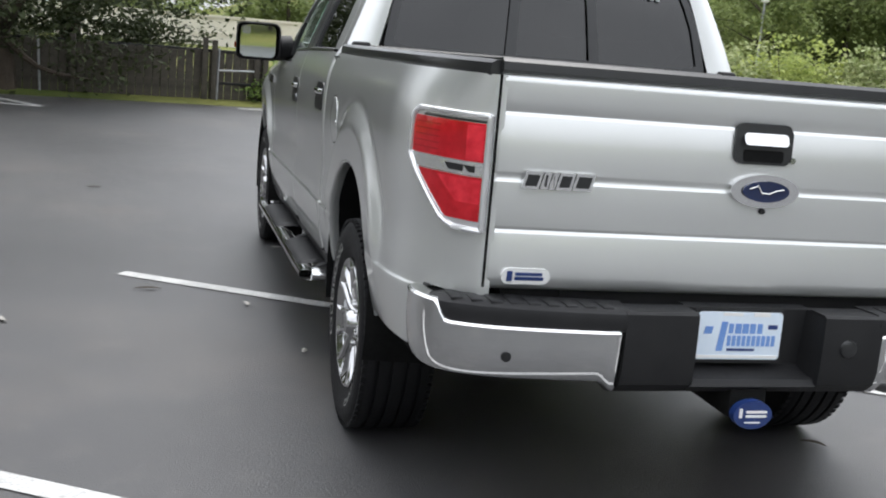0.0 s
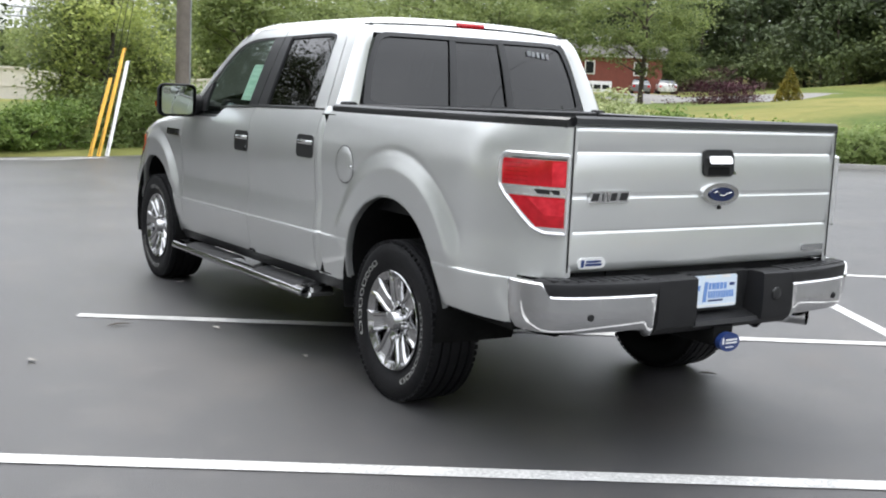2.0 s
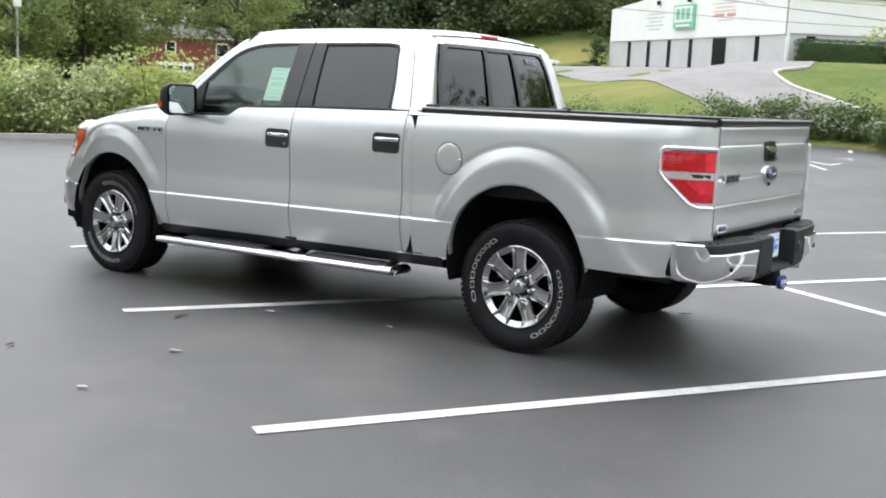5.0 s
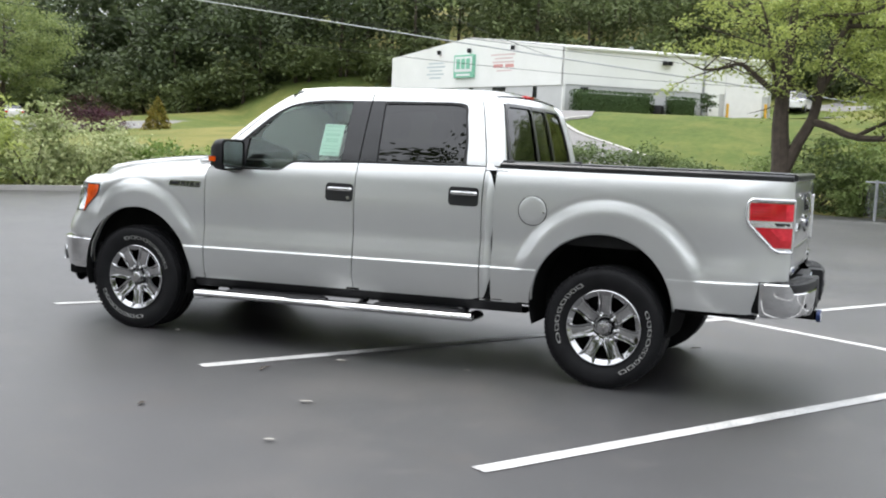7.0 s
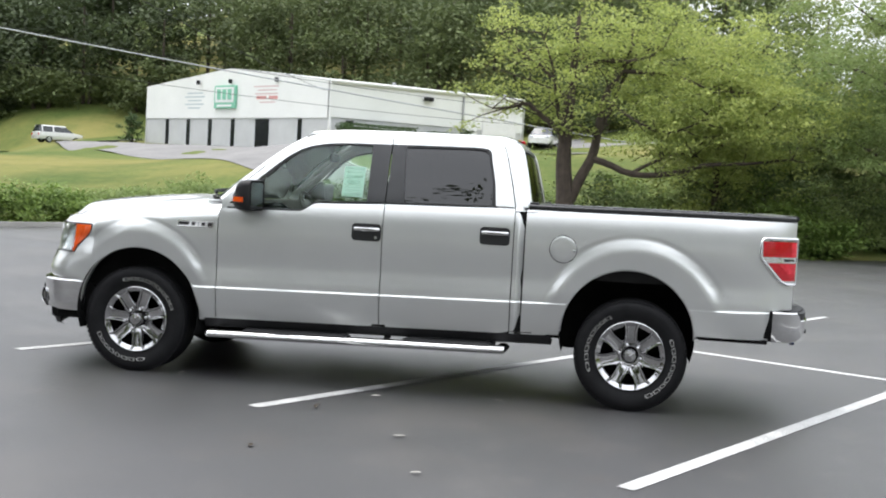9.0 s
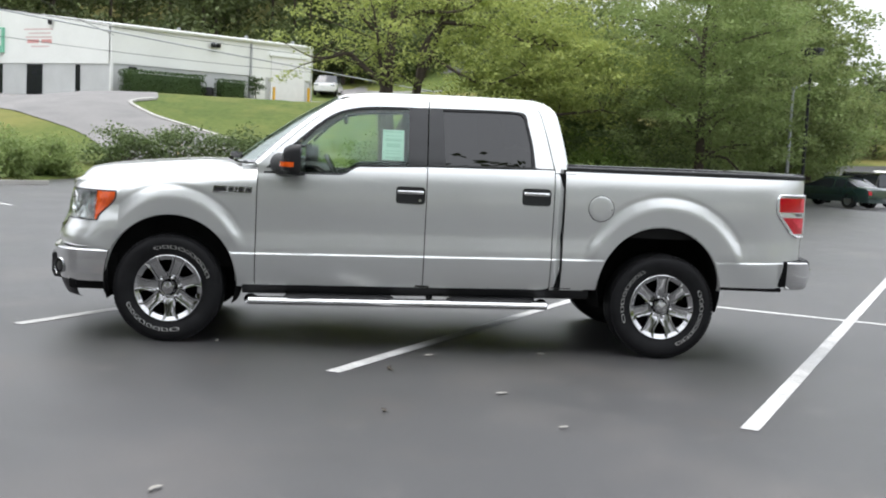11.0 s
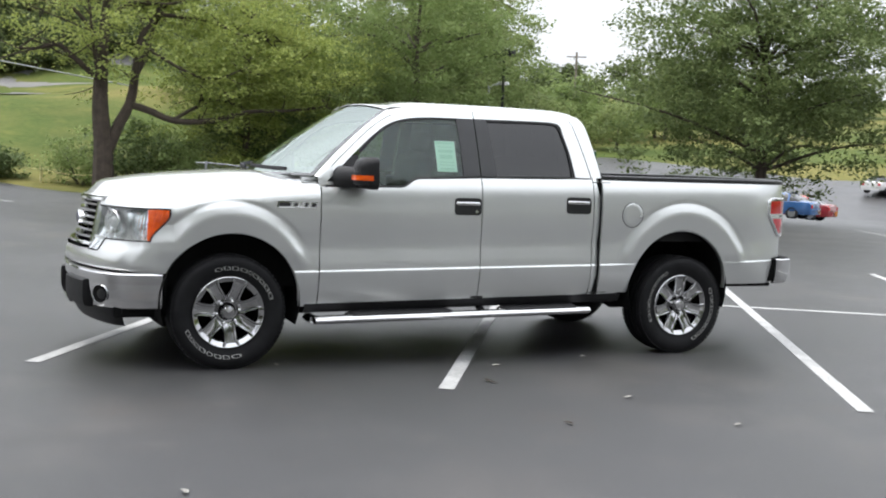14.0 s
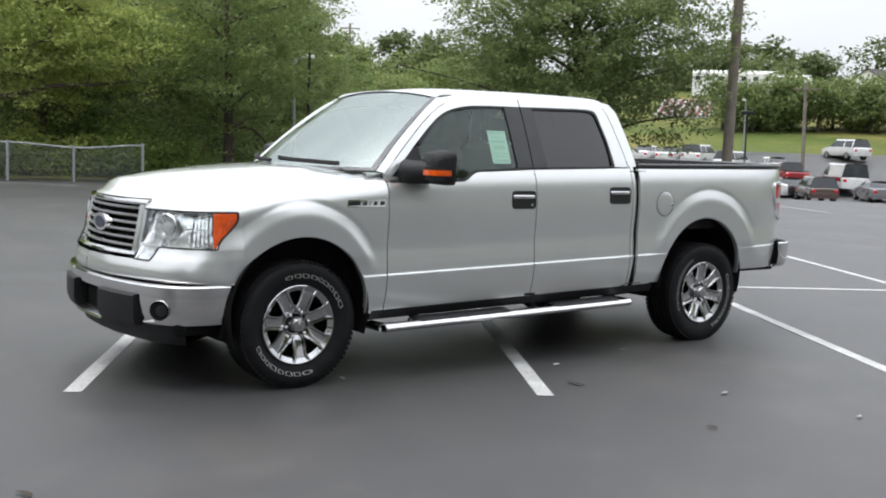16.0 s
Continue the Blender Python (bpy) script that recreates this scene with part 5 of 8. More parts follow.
for s in (-1, 1):
    bm = B()
    low_ = [(0.69, 0.008), (0.66, 0.006), (0.63, 0.002), (0.60, -0.004), (0.578, -0.012), (0.563, -0.024), (0.552, -0.06)]
    tall = plan_rows(RB, [(0.766, -0.05), (0.771, -0.014), (0.769, 0.002), (0.762, 0.010)] + low_, s, 60)
    flat = plan_rows(RB, [(0.712, -0.05), (0.717, -0.010), (0.7155, 0.004), (0.709, 0.010)] + low_, s, 60)
    # the side part is full height and dips in a round shoulder to the pad; the inner end rolls in and reaches lower
    rws = []
    for ra_, rb_ in zip(tall, flat):
        row = []
        for k, (p, q) in enumerate(zip(ra_, rb_)):
            f = sstep(14, 17.5, k)
            x, y, z = (p[j] * (1 - f) + q[j] * f for j in range(3))
            e = sstep(53.5, 57, k)
            row.append((x, y + 0.004 * e + 0.03 * sstep(57.5, 59, k), z - 0.030 * e * sstep(0.70, 0.60, z) - 0.006 * sstep(57, 59, k) * sstep(0.68, 0.71, z)))
        rws.append(row)
    vs = grid(bm, rws)
    fc(bm, [r[0] for r in vs]), fc(bm, [r[-1] for r in vs])
    ch = part("chrome_end", bm, CHROME, bumper, "chrome bumper end")
    bm = B()
    lathe(bm, [(-1.212, 0.001), (-1.2115, 0.014), (-1.19, 0.016)], 16, "y", (s * 0.74, 0, 0.630))
    part("parking_sensor", bm, BLACK, bumper)
    # black step pad over the chrome end
    bm = B()
    rows = plan_rows([(0.945, -1.075), (0.932, -1.098), (0.905, -1.132), (0.84, -1.165), (0.74, -1.195), (0.60, -1.22), (0.40, -1.24)], [(0.706, -0.012), (0.716, 0.002), (0.748, 0.006), (0.764, 0.002), (0.774, -0.012), (0.776, -0.03), (0.776, -0.12)], s, 30)
    vs = grid(bm, rows)
    fc(bm, [r[0] for r in vs]), fc(bm, [r[-1] for r in vs])
    pad = part("step_pad", bm, BLACK, bumper, "black ribbed bumper step pad")
    for k in range(9):
        x = 0.44 + 0.052 * k
        bm = B()
        y = float(np.interp(x, [0.40, 0.60, 0.74, 0.84, 0.9], [-1.24, -1.22, -1.195, -1.165, -1.125]))
        box(bm, s * x, s * (x + 0.034), y + 0.016, y + 0.10, 0.770, 0.7795, 0.004)
        part("pad_rib", bm, BLACK, bumper)
bm = B()
prof = [(0.772, -1.14), (0.772, -1.232), (0.765, -1.243), (0.70, -1.246), (0.60, -1.246), (0.56, -1.235), (0.53, -1.20), (0.53, -1.10)]
for a, b in ((-0.41, -0.19), (0.215, 0.41)):
    vs = grid(bm, [[(x, y, z) for x in np.linspace(a, b, 6)] for z, y in prof])
    fc(bm, [r[0] for r in vs]), fc(bm, [r[-1] for r in vs])
vs = grid(bm, [[(x, y, z) for x in (-0.19, 0.0, 0.215)] for z, y in ((0.772, -1.10), (0.772, -1.165), (0.60, -1.150), (0.588, -1.175), (0.575, -1.225), (0.555, -1.235), (0.53, -1.20), (0.53, -1.10))])
for x, q in ((-0.19, -0.17), (0.215, 0.195)):
    grid(bm, [[(x, -1.243, 0.765), (x, -1.243, 0.56)], [(q, -1.16, 0.772), (q, -1.152, 0.585)]])
part("bumper_centre", bm, BLACK, bumper, "black plastic bumper centre")
bm = B()
lathe(bm, [(-1.255, 0.001), (-1.255, 0.018), (-1.252, 0.026), (-1.244, 0.03)], 18, "y", (0.30, 0, 0.675))
part("bumper_plug", bm, BLACK_SATIN, bumper)
PLX = -0.022
bm = B()
prism(bm, rounded(0.290, 0.160, 0.008, 3), lambda u, v: (PLX + u, -1.176 + 0.02 * v, 0.690 + v), lambda u, v: (PLX + u, -1.165 + 0.02 * v, 0.690 + v))
pl = part("plate_frame", bm, BLACK, truck, "black plate frame")
bm = B()
prism(bm, rounded(0.274, 0.142, 0.012, 3), lambda u, v: (PLX + u, -1.1785 + 0.02 * v, 0.692 + v), lambda u, v: (PLX + u, -1.17 + 0.02 * v, 0.692 + v))
plate = part("plate", bm, PLATE_W, pl, "pale blue dealer plate with blue print")


def plate_bar(u, v, w, h, m, lean=0.0):
    bm = B()
    poly = [(u - w / 2, v - h / 2), (u + w / 2, v - h / 2), (u + w / 2 + lean, v + h / 2), (u - w / 2 + lean, v + h / 2)]
    prism(bm, poly, lambda a, b: (PLX + a * 0.9, -1.1800 + 0.02 * b, 0.692 + b * 0.92), lambda a, b: (PLX + a * 0.9, -1.178 + 0.02 * b, 0.692 + b * 0.92))
    part("print_bar", bm, m, pl)


for k, w in enumerate((0.016, 0.022, 0.022, 0.020, 0.018)):
    plate_bar(-0.032 + 0.026 * k, 0.024, w, 0.032, BLUE_LT)
for k in range(10):
    plate_bar(-0.036 + 0.0178 * k, -0.016, 0.0125, 0.034, BLUE_LT)
for a in ((-0.068, -0.002, 0.022, 0.095, BLUE_LT, 0.012), (-0.115, 0.018, 0.028, 0.024, BLUE_LT, 0.005), (0.118, 0.03, 0.034, 0.014, BLUE, 0.0), (0.01, -0.045, 0.10, 0.008, BLUE, 0.0), (0.0, -0.068, 0.29, 0.010, WHITE, 0.0), (-0.03, 0.070, 0.07, 0.010, WHITE, 0.0), (0.075, 0.070, 0.06, 0.014, WHITE, 0.0)):
    plate_bar(*a)
bm = B()
box(bm, -0.05, 0.07, -1.22, -0.95, 0.455, 0.545, 0.008)
part("hitch_receiver", bm, UNDER, bumper)
bm = B()
prism(bm, oval(0.124, 0.084), lambda u, v: (0.008 + u, -1.262, 0.478 + v), lambda u, v: (0.008 + u, -1.235, 0.478 + v))
hc = part("hitch_cover", bm, BLUE, truck, "blue oval hitch cover with white print")
for u, v, w, h in ((-0.04, 0.006, 0.009, 0.028), (0.010, 0.010, 0.068, 0.007), (0.010, -0.003, 0.068, 0.007), (0.0, -0.022, 0.05, 0.004)):
    bm = B()
    prism(bm, rounded(w, h, 0.002, 2), lambda a, b: (0.008 + u + a, -1.2645, 0.478 + v + b), lambda a, b: (0.008 + u + a, -1.261, 0.478 + v + b))
    part("print_bar", bm, WHITE, hc)
bm = B()
box(bm, -0.02, 0.06, -1.24, -1.18, 0.45, 0.51, 0.01)
part("hitch_stub", bm, UNDER, bumper)

# ---- cab ----
UP = hermite([(1.26, 0.960), (1.36, 0.942), (1.50, 0.890), (1.65, 0.828), (1.78, 0.768), (1.84, 0.735), (1.90, 0.69)])


def cab_x(y, z):
    """Half width of the cab above the belt line."""
    return UP(z - rake(y) * 0.6) - 0.03 * sstep(2.3, 3.1, y) - 0.012 * sstep(1.2, 0.75, y)


def strip(bm, s, a, b, n=40, m=5, xf=cab_x, out=0.0, smooth=True):
    """A skin between two lines given along the cab's side."""
    pa, pb = resample(a, n, smooth), resample(b, n, smooth)
    rows = []
    for k in range(m):
        q = pa + (pb - pa) * k / (m - 1)
        rows.append([(s * (xf(y, z) + out), y, z) for y, z in q])
    return grid(bm, rows)


def rim(bm, s, d=0.02):
    es = [e for e in bm.edges if len(e.link_faces) == 1]
    r = bmesh.ops.extrude_edge_only(bm, edges=es)
    for v in r["geom"]:
        if isinstance(v, bmesh.types.BMVert):
            v.co.x -= s * d
    return bm


A_OUT = [(3.035, 1.315), (2.86, 1.485), (2.66, 1.665), (2.53, 1.757), (2.40, 1.808), (2.20, 1.836), (1.812, 1.848)]
A_IN = [(2.985, 1.300), (2.80, 1.480), (2.62, 1.640), (2.50, 1.722), (2.38, 1.764), (2.20, 1.788), (1.812, 1.796)]
R_OUT = [(1.804, 1.848), (1.30, 1.856), (1.06, 1.850), (0.985, 1.815), (0.955, 1.74), (0.905, 1.55), (0.868, 1.385)]
R_IN = [(1.804, 1.797), (1.30, 1.804), (1.125, 1.800), (1.075, 1.775), (1.058, 1.70), (1.024, 1.55), (1.005, 1.385)]
WS_EDGE = [(0.862, 3.070, 1.330), (0.800, 2.875, 1.520), (0.728, 2.660, 1.700), (0.655, 2.470, 1.836)]


def roof_z(x, y):
    c = 1.925 - 0.012 * ((y - 1.55) / 0.8) ** 2 - 0.030 * sstep(2.2, 2.55, y) - 0.040 * sstep(1.05, 0.86, y) ** 2
    a = min(abs(x) / 0.716, 1)
    return c - 0.022 * a * a - (c - 0.022 - 1.853) * a ** 9


for s in (-1, 1):
    bm = B()
    strip(bm, s, A_OUT, A_IN, 60, 4)
    part("front_door_frame", rim(bm, s), PAINT, truck)
    bm = B()
    strip(bm, s, R_OUT, R_IN, 70, 4)
    part("rear_door_frame", rim(bm, s), PAINT, truck)
    # black pillar trims and belt moulding
    for y0, y1, w0, w1 in ((1.955, 1.813, 1.945, 1.812), (1.804, 1.705, 1.803, 1.672)):
        bm = B()
        strip(bm, s, [(y0, 1.80), (w0, belt(w0) - 0.004)], [(y1, 1.80), (w1, belt(w1) - 0.004)], 14, 4, out=-0.002)
        part("pillar_trim", rim(bm, s), BLACK_SATIN, truck, "satin black pillar trim")
    for y0, y1 in ((0.985, 1.803), (1.812, 3.0)):
        bm = B()
        yy = spaced(y0, y1, 0.03, False)
        grid(bm, [[(s * (cab_x(y, belt(y)) + o), y, belt(y) + h) for y in yy] for o, h in ((-0.004, -0.006), (0.006, 0.0), (0.004, 0.012), (-0.012, 0.016))])
        part("belt_moulding", bm, BLACK_SATIN, truck, "black belt moulding")
    # mirror sail and window gaskets
    bm = B()
    strip(bm, s, [(2.985, 1.300), (2.80, 1.480)], [(2.74, 1.298), (2.745, 1.50)], 10, 4, out=-0.001)
    part("mirror_sail", rim(bm, s), BLACK, truck, "black mirror sail panel")
    GL = [(2.745, 1.298), (2.745, 1.50), (2.62, 1.636), (2.50, 1.716), (2.38, 1.758), (2.20, 1.782), (1.955, 1.790)]
    bm = B()
    strip(bm, s, [(2.74, 1.52), (2.62, 1.642), (2.50, 1.723), (2.38, 1.765), (2.20, 1.789), (1.955, 1.797)], [(2.725, 1.505), (2.60, 1.628), (2.49, 1.706), (2.38, 1.747), (2.20, 1.771), (1.955, 1.780)], 40, 3, out=-0.004)
    part("window_gasket", bm, BLACK, truck)
    bm = B()
    strip(bm, s, [(1.70, 1.797), (1.30, 1.806), (1.125, 1.802), (1.073, 1.777), (1.056, 1.70), (1.022, 1.55), (1.003, 1.385)], [(1.70, 1.78), (1.30, 1.788), (1.14, 1.784), (1.095, 1.762), (1.078, 1.70), (1.044, 1.55), (1.035, 1.39)], 50, 3, out=-0.004)
    part("window_gasket", bm, BLACK, truck)
    # side glass
    for nm, m, top, lo, lab in (("front_window", GLASS_F, [(2.775, 1.45), (2.62, 1.636), (2.50, 1.716), (2.38, 1.758), (2.20, 1.782), (1.95, 1.790)], None, "green-tinted front side window"), ("rear_window", GLASS_P, [(1.71, 1.792), (1.30, 1.800), (1.125, 1.796), (1.07, 1.74)], None, "dark privacy rear side window")):
        bm = B()
        t = resample(top, 24)
        y_end = t[-1][0] - (0.06 if nm == "rear_window" else 0)
        b = np.stack([np.linspace(t[0][0] + (0.0 if nm == "front_window" else -0.03), y_end, 24)], 1)
        b = np.array([(y[0], belt(y[0])) for y in b])
        grid(bm, [[(s * (cab_x(y, z) - 0.014), y, z) for y, z in t + (b - t) * k / 6] for k in range(7)])
        g = part(nm, bm, m, truck, lab)
        g.visible_shadow = False
    # cab side behind the rear door and rear corner
    bm = B()
    CP_BACK = [(0.92, 1.852), (0.865, 1.80), (0.835, 1.70), (0.800, 1.55), (0.772, 1.39)]
    vs = strip(bm, s, [(1.01, 1.853), (0.975, 1.812), (0.947, 1.74), (0.897, 1.55), (0.860, 1.385)], CP_BACK, 30, 5)
    part("cab_rear_pillar", bm, PAINT, truck)
    bm = B()
    pa = resample(CP_BACK, 26)
    BK = resample([(0.64, 0.895, 1.848), (0.66, 0.862, 1.80), (0.70, 0.832, 1.70), (0.745, 0.797, 1.55), (0.79, 0.762, 1.39)], 26)
    rows = []
    for k in range(7):
        t = k / 6
        e = math.sin(t * math.pi / 2)
        rows.append([(s * ((cab_x(y, z)) * (1 - t) + q[0] * t + 0.016 * math.sin(t * math.pi)), y * (1 - t) + q[1] * t - 0.022 * math.sin(t * math.pi), z * (1 - t) + q[2] * t) for (y, z), q in zip(pa, BK)])
    grid(bm, rows)
    part("cab_corner_upper", bm, PAINT, truck)
    # windscreen pillar
    bm = B()
    a = resample([(3.04, 1.318), (2.865, 1.488), (2.665, 1.668), (2.535, 1.760), (2.45, 1.802)], 30)
    w = resample(WS_EDGE, 30)
    rows = []
    for k in range(6):
        t = k / 5
        rows.append([(s * ((cab_x(y, z)) * (1 - t) + q[0] * t + 0.010 * math.sin(t * math.pi)), y * (1 - t) + q[1] * t + 0.012 * math.sin(t * math.pi), z * (1 - t) + q[2] * t + 0.010 * math.sin(t * math.pi)) for (y, z), q in zip(a, w)])
    grid(bm, rows)
    part("windscreen_pillar", bm, PAINT, truck)
# roof
bm = B()
xs = [0.716 * math.sin(a) for a in np.linspace(-math.pi / 2, math.pi / 2, 33)]
rows = []
for t in np.linspace(0, 1, 36):
    row = []
    for x in xs:
        yf = 2.50 - 0.045 * (x / 0.7) ** 2 - 0.05 * (abs(x) / 0.716) ** 8
        yb = 0.885 + 0.02 * (x / 0.7) ** 4
        y = yb + (yf - yb) * t
        row.append((x, y, roof_z(x, y)))
    rows.append(row)
grid(bm, rows)
part("roof", bm, PAINT, truck, "silver cab roof")
for s in (-1, 1):
    bm = B()
    yy = np.linspace(0.92, 2.44, 40)
    grid(bm, [[(s * x, y, roof_z(x, y) + h) for y in yy] for x, h in ((0.655, 0.001), (0.650, 0.005), (0.640, 0.005), (0.635, 0.001))])
    part("roof_ditch_trim", bm, PAINT, truck)
for s in (-1, 1):
    ty = np.array([p[0] for p in R_OUT[:4][::-1] + A_OUT[::-1][1:]])
    tz = np.array([p[1] for p in R_OUT[:4][::-1] + A_OUT[::-1][1:]])
    o_ = np.argsort(ty)
    bm = B()
    ra, rb = [], []
    for y in np.linspace(0.985, 2.465, 60):
        z = float(np.interp(y, ty[o_], tz[o_]))
        ra.append((s * cab_x(y, z), y, z))
        yr = min(y, 2.40)
        e = sstep(2.36, 2.45, y)
        rb.append((s * (0.716 - 0.061 * e), yr + (2.47 - yr) * e, roof_z(0.716, yr) * (1 - e) + 1.838 * e))
    mid = [tuple((np.array(p) + np.array(q)) / 2 + np.array((s * 0.004, 0, 0.004))) for p, q in zip(ra, rb)]
    grid(bm, [ra, mid, rb])
    part("roof_rail", bm, PAINT, truck)
# rear wall and glass of the cab
bm = B()


def back_pt(u, z):
    w = float(np.interp(z, [1.39, 1.55, 1.70, 1.80, 1.85], [0.79, 0.745, 0.70, 0.66, 0.64]))
    y = float(np.interp(z, [1.39, 1.55, 1.70, 1.80, 1.85, 1.90], [0.762, 0.797, 0.832, 0.862, 0.895, 0.95]))
    return (u * w, y - 0.035 * (1 - u * u), z)


for z0, z1 in ((1.36, 1.405), (1.812, 1.868)):
    grid(bm, [[back_pt(u, z) for u in np.linspace(-1, 1, 24)] for z in np.linspace(z0, z1, 5)])
part("cab_rear_panel", bm, PAINT, truck)
bm = B()
ring = []
for q in (1.0, 0.955):
    ring.append([back_pt(u * (0.995 if q == 1 else 0.945), 1.61 + (v * 0.208) * (1 if q == 1 else 0.89)) for u, v in resample([(-0.9, 1), (0, 1), (0.9, 1), (0.98, 0.9), (1, 0), (0.98, -0.9), (0.9, -1), (0, -1), (-0.9, -1), (-0.98, -0.9), (-1, 0), (-0.98, 0.9), (-0.9, 1)], 90, False)[:-1]])
ring = [ring[0], [(x, y - 0.006, z) for x, y, z in ring[0]], [(x, y - 0.006, z) for x, y, z in ring[1]], ring[1]]
grid(bm, ring, close_u=True)
part("rear_glass_gasket", bm, BLACK_SATIN, truck)
for u0, u1, nm, lab in ((-0.96, -0.275, "back_glass", "dark fixed back glass"), (-0.225, 0.225, "sliding_glass", "dark sliding middle pane"), (0.275, 0.96, "back_glass", "dark fixed back glass")):
    bm = B()
    o = 0.0 if "slid" in nm else 0.002
    grid(bm, [[tuple(np.array(back_pt(u, z)) - np.array((0, o - 0.006, 0))) for u in np.linspace(u0, u1, 12)] for z in np.linspace(1.405 if o else 1.425, 1.815 if o else 1.79, 8)])
    g = part(nm, bm, GLASS_P, truck, lab)
    g.visible_shadow = False
bm = B()
for u0, u1, z0, z1 in ((-0.285, -0.222, 1.40, 1.815), (0.222, 0.285, 1.40, 1.815), (-0.225, 0.225, 1.40, 1.428), (-0.225, 0.225, 1.788, 1.815)):
    grid(bm, [[tuple(np.array(back_pt(u, z)) - np.array((0, 0.008, 0))) for u in np.linspace(u0, u1, 8)] for z in np.linspace(z0, z1, 6)])
part("slider_frame", bm, BLACK_SATIN, truck, "black slider frame")
bm = B()
box(bm, -0.095, 0.095, 0.885, 0.93, 1.872, 1.900, 0.010)
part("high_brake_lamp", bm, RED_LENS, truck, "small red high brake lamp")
for k, w in enumerate((0.04, 0.028, 0.03, 0.032, 0.028)):
    bm = B()
    box(bm, 0.36 + 0.036 * k, 0.36 + 0.036 * k + w * 0.75, 0.80, 0.801, 1.735 - 0.004 * k, 1.765 - 0.003 * k)
    for v in bm.verts:
        v.co.y = back_pt(v.co.x / 0.68, v.co.z)[1] - 0.006
    part("window_marking", bm, mat("chalk_marking", (0.5, 0.52, 0.53), None, 0.8), truck)

# windscreen
bm = B()
rows = []
we = resample(WS_EDGE, 16)
for i, e in enumerate(we):
    t = i / 15
    bow = 0.27 * (1 - t) + 0.035 * t
    row = []
    for u in np.linspace(-1, 1, 25):
        crown = 1 - u * u
        row.append((u * e[0], e[1] + bow * crown - 0.0 * t, e[2] + (0.048 * t - 0.012 * (1 - t)) * crown))
    rows.append(row)
grid(bm, rows)
wsm = part("windscreen", bm, GLASS_W, truck, "large raked windscreen reflecting the sky")
wsm.visible_shadow = False
bm = B()
def wsp(u, t, o=0.004):
    i = min(int(t * 15), 14)
    f = t * 15 - i
    e = we[i] * (1 - f) + we[i + 1] * f
    bow = 0.27 * (1 - t) + 0.035 * t
    c = 1 - u * u
    return (u * e[0], e[1] + bow * c + o * 0.7, e[2] + (0.048 * t - 0.012 * (1 - t)) * c + o)
grid(bm, [[wsp(u, t) for u in np.linspace(-1, 1, 25)] for t in (0.0, 0.015, 0.034)])
for s in (-1, 1):
    grid(bm, [[wsp(s * (1 - 0.045 * k), t) for t in np.linspace(0.0, 1, 16)] for k in (0, 1)])
part("windscreen_band", bm, mat("ceramic_band", (0.05, 0.052, 0.052), (0.04, 0.04, 0.04), 0.15, coat=1.0), truck)
# roof header above the windscreen
bm = B()
rows = [[], [], []]
for u in np.linspace(-1, 1, 41):
    x = 0.716 * math.sin(u * math.pi / 2)
    y = 2.50 - 0.045 * (x / 0.7) ** 2 - 0.05 * (abs(x) / 0.716) ** 8
    a, b = np.array((x, y - 0.004, roof_z(x, y) - 0.001)), np.array(wsp(x / 0.716, 0.985, 0.006))
    rows[0].append(tuple(a)), rows[2].append(tuple(b)), rows[1].append(tuple((a + b) / 2 + np.array((0, 0.008, 0.006))))
grid(bm, rows)
part("roof_header", bm, PAINT, truck)
for s in (-1, 1):
    bm = B()
    strip(bm, s, [(3.046, 1.33), (2.94, 1.41)], [(3.046, 1.22), (2.90, 1.22)], 10, 6, out=-0.006)
    part("pillar_foot", bm, PAINT, truck)
    bm = B()
    yy = np.linspace(3.0, 3.16, 9)
    grid(bm, [[(s * fender_x(y, fender_top(y) - 0.002), y, fender_top(y) - 0.002) for y in yy], [(s * 0.90, y, 1.316) for y in yy], [(s * 0.84, y, 1.322) for y in yy]])
    part("cowl_corner", bm, PAINT, truck)
# cowl and wipers
bm = B()
grid(bm, [[(u * 0.87, 3.335 - 0.26 * u * u + o, 1.318 + h - 0.02 * u * u) for u in np.linspace(-0.9, 0.9, 20)] for o, h in ((0.06, 0.012), (0.0, 0.006), (-0.06, -0.012))])
part("cowl_panel", bm, BLACK, truck, "black cowl panel")
for x0, x1, dx in ((-0.62, 0.02, 0.03), (0.10, 0.68, -0.02)):
    bm = B()
    p0, p1 = np.array(wsp(x0 / 0.86, 0.025, 0.02)), np.array(wsp(x1 / 0.86, 0.06, 0.02))
    pts = [tuple(p0 + (p1 - p0) * t + np.array((0, 0.10 * (1 - (2 * t - 1) ** 2) * 0.6, 0.012))) for t in np.linspace(0, 1, 10)]
    tube(bm, pts, 0.009, 6, squash=(1, 1.8))
    part("wiper", bm, BLACK, truck, "black wiper arm and blade")

# hood
F_PLAN = [(0.940, FEND), (0.928, 4.12), (0.895, 4.235), (0.82, 4.335), (0.70, 4.415), (0.50, 4.490), (0.26, 4.552), (0.0, 4.575)]
fy = np.array(resample(F_PLAN, 200))


def front_y(x):
    return float(np.interp(-abs(x), -fy[:, 0], fy[:, 1]))


def hood_edge(y):
    return fender_x(y, fender_top(y)) - 0.001


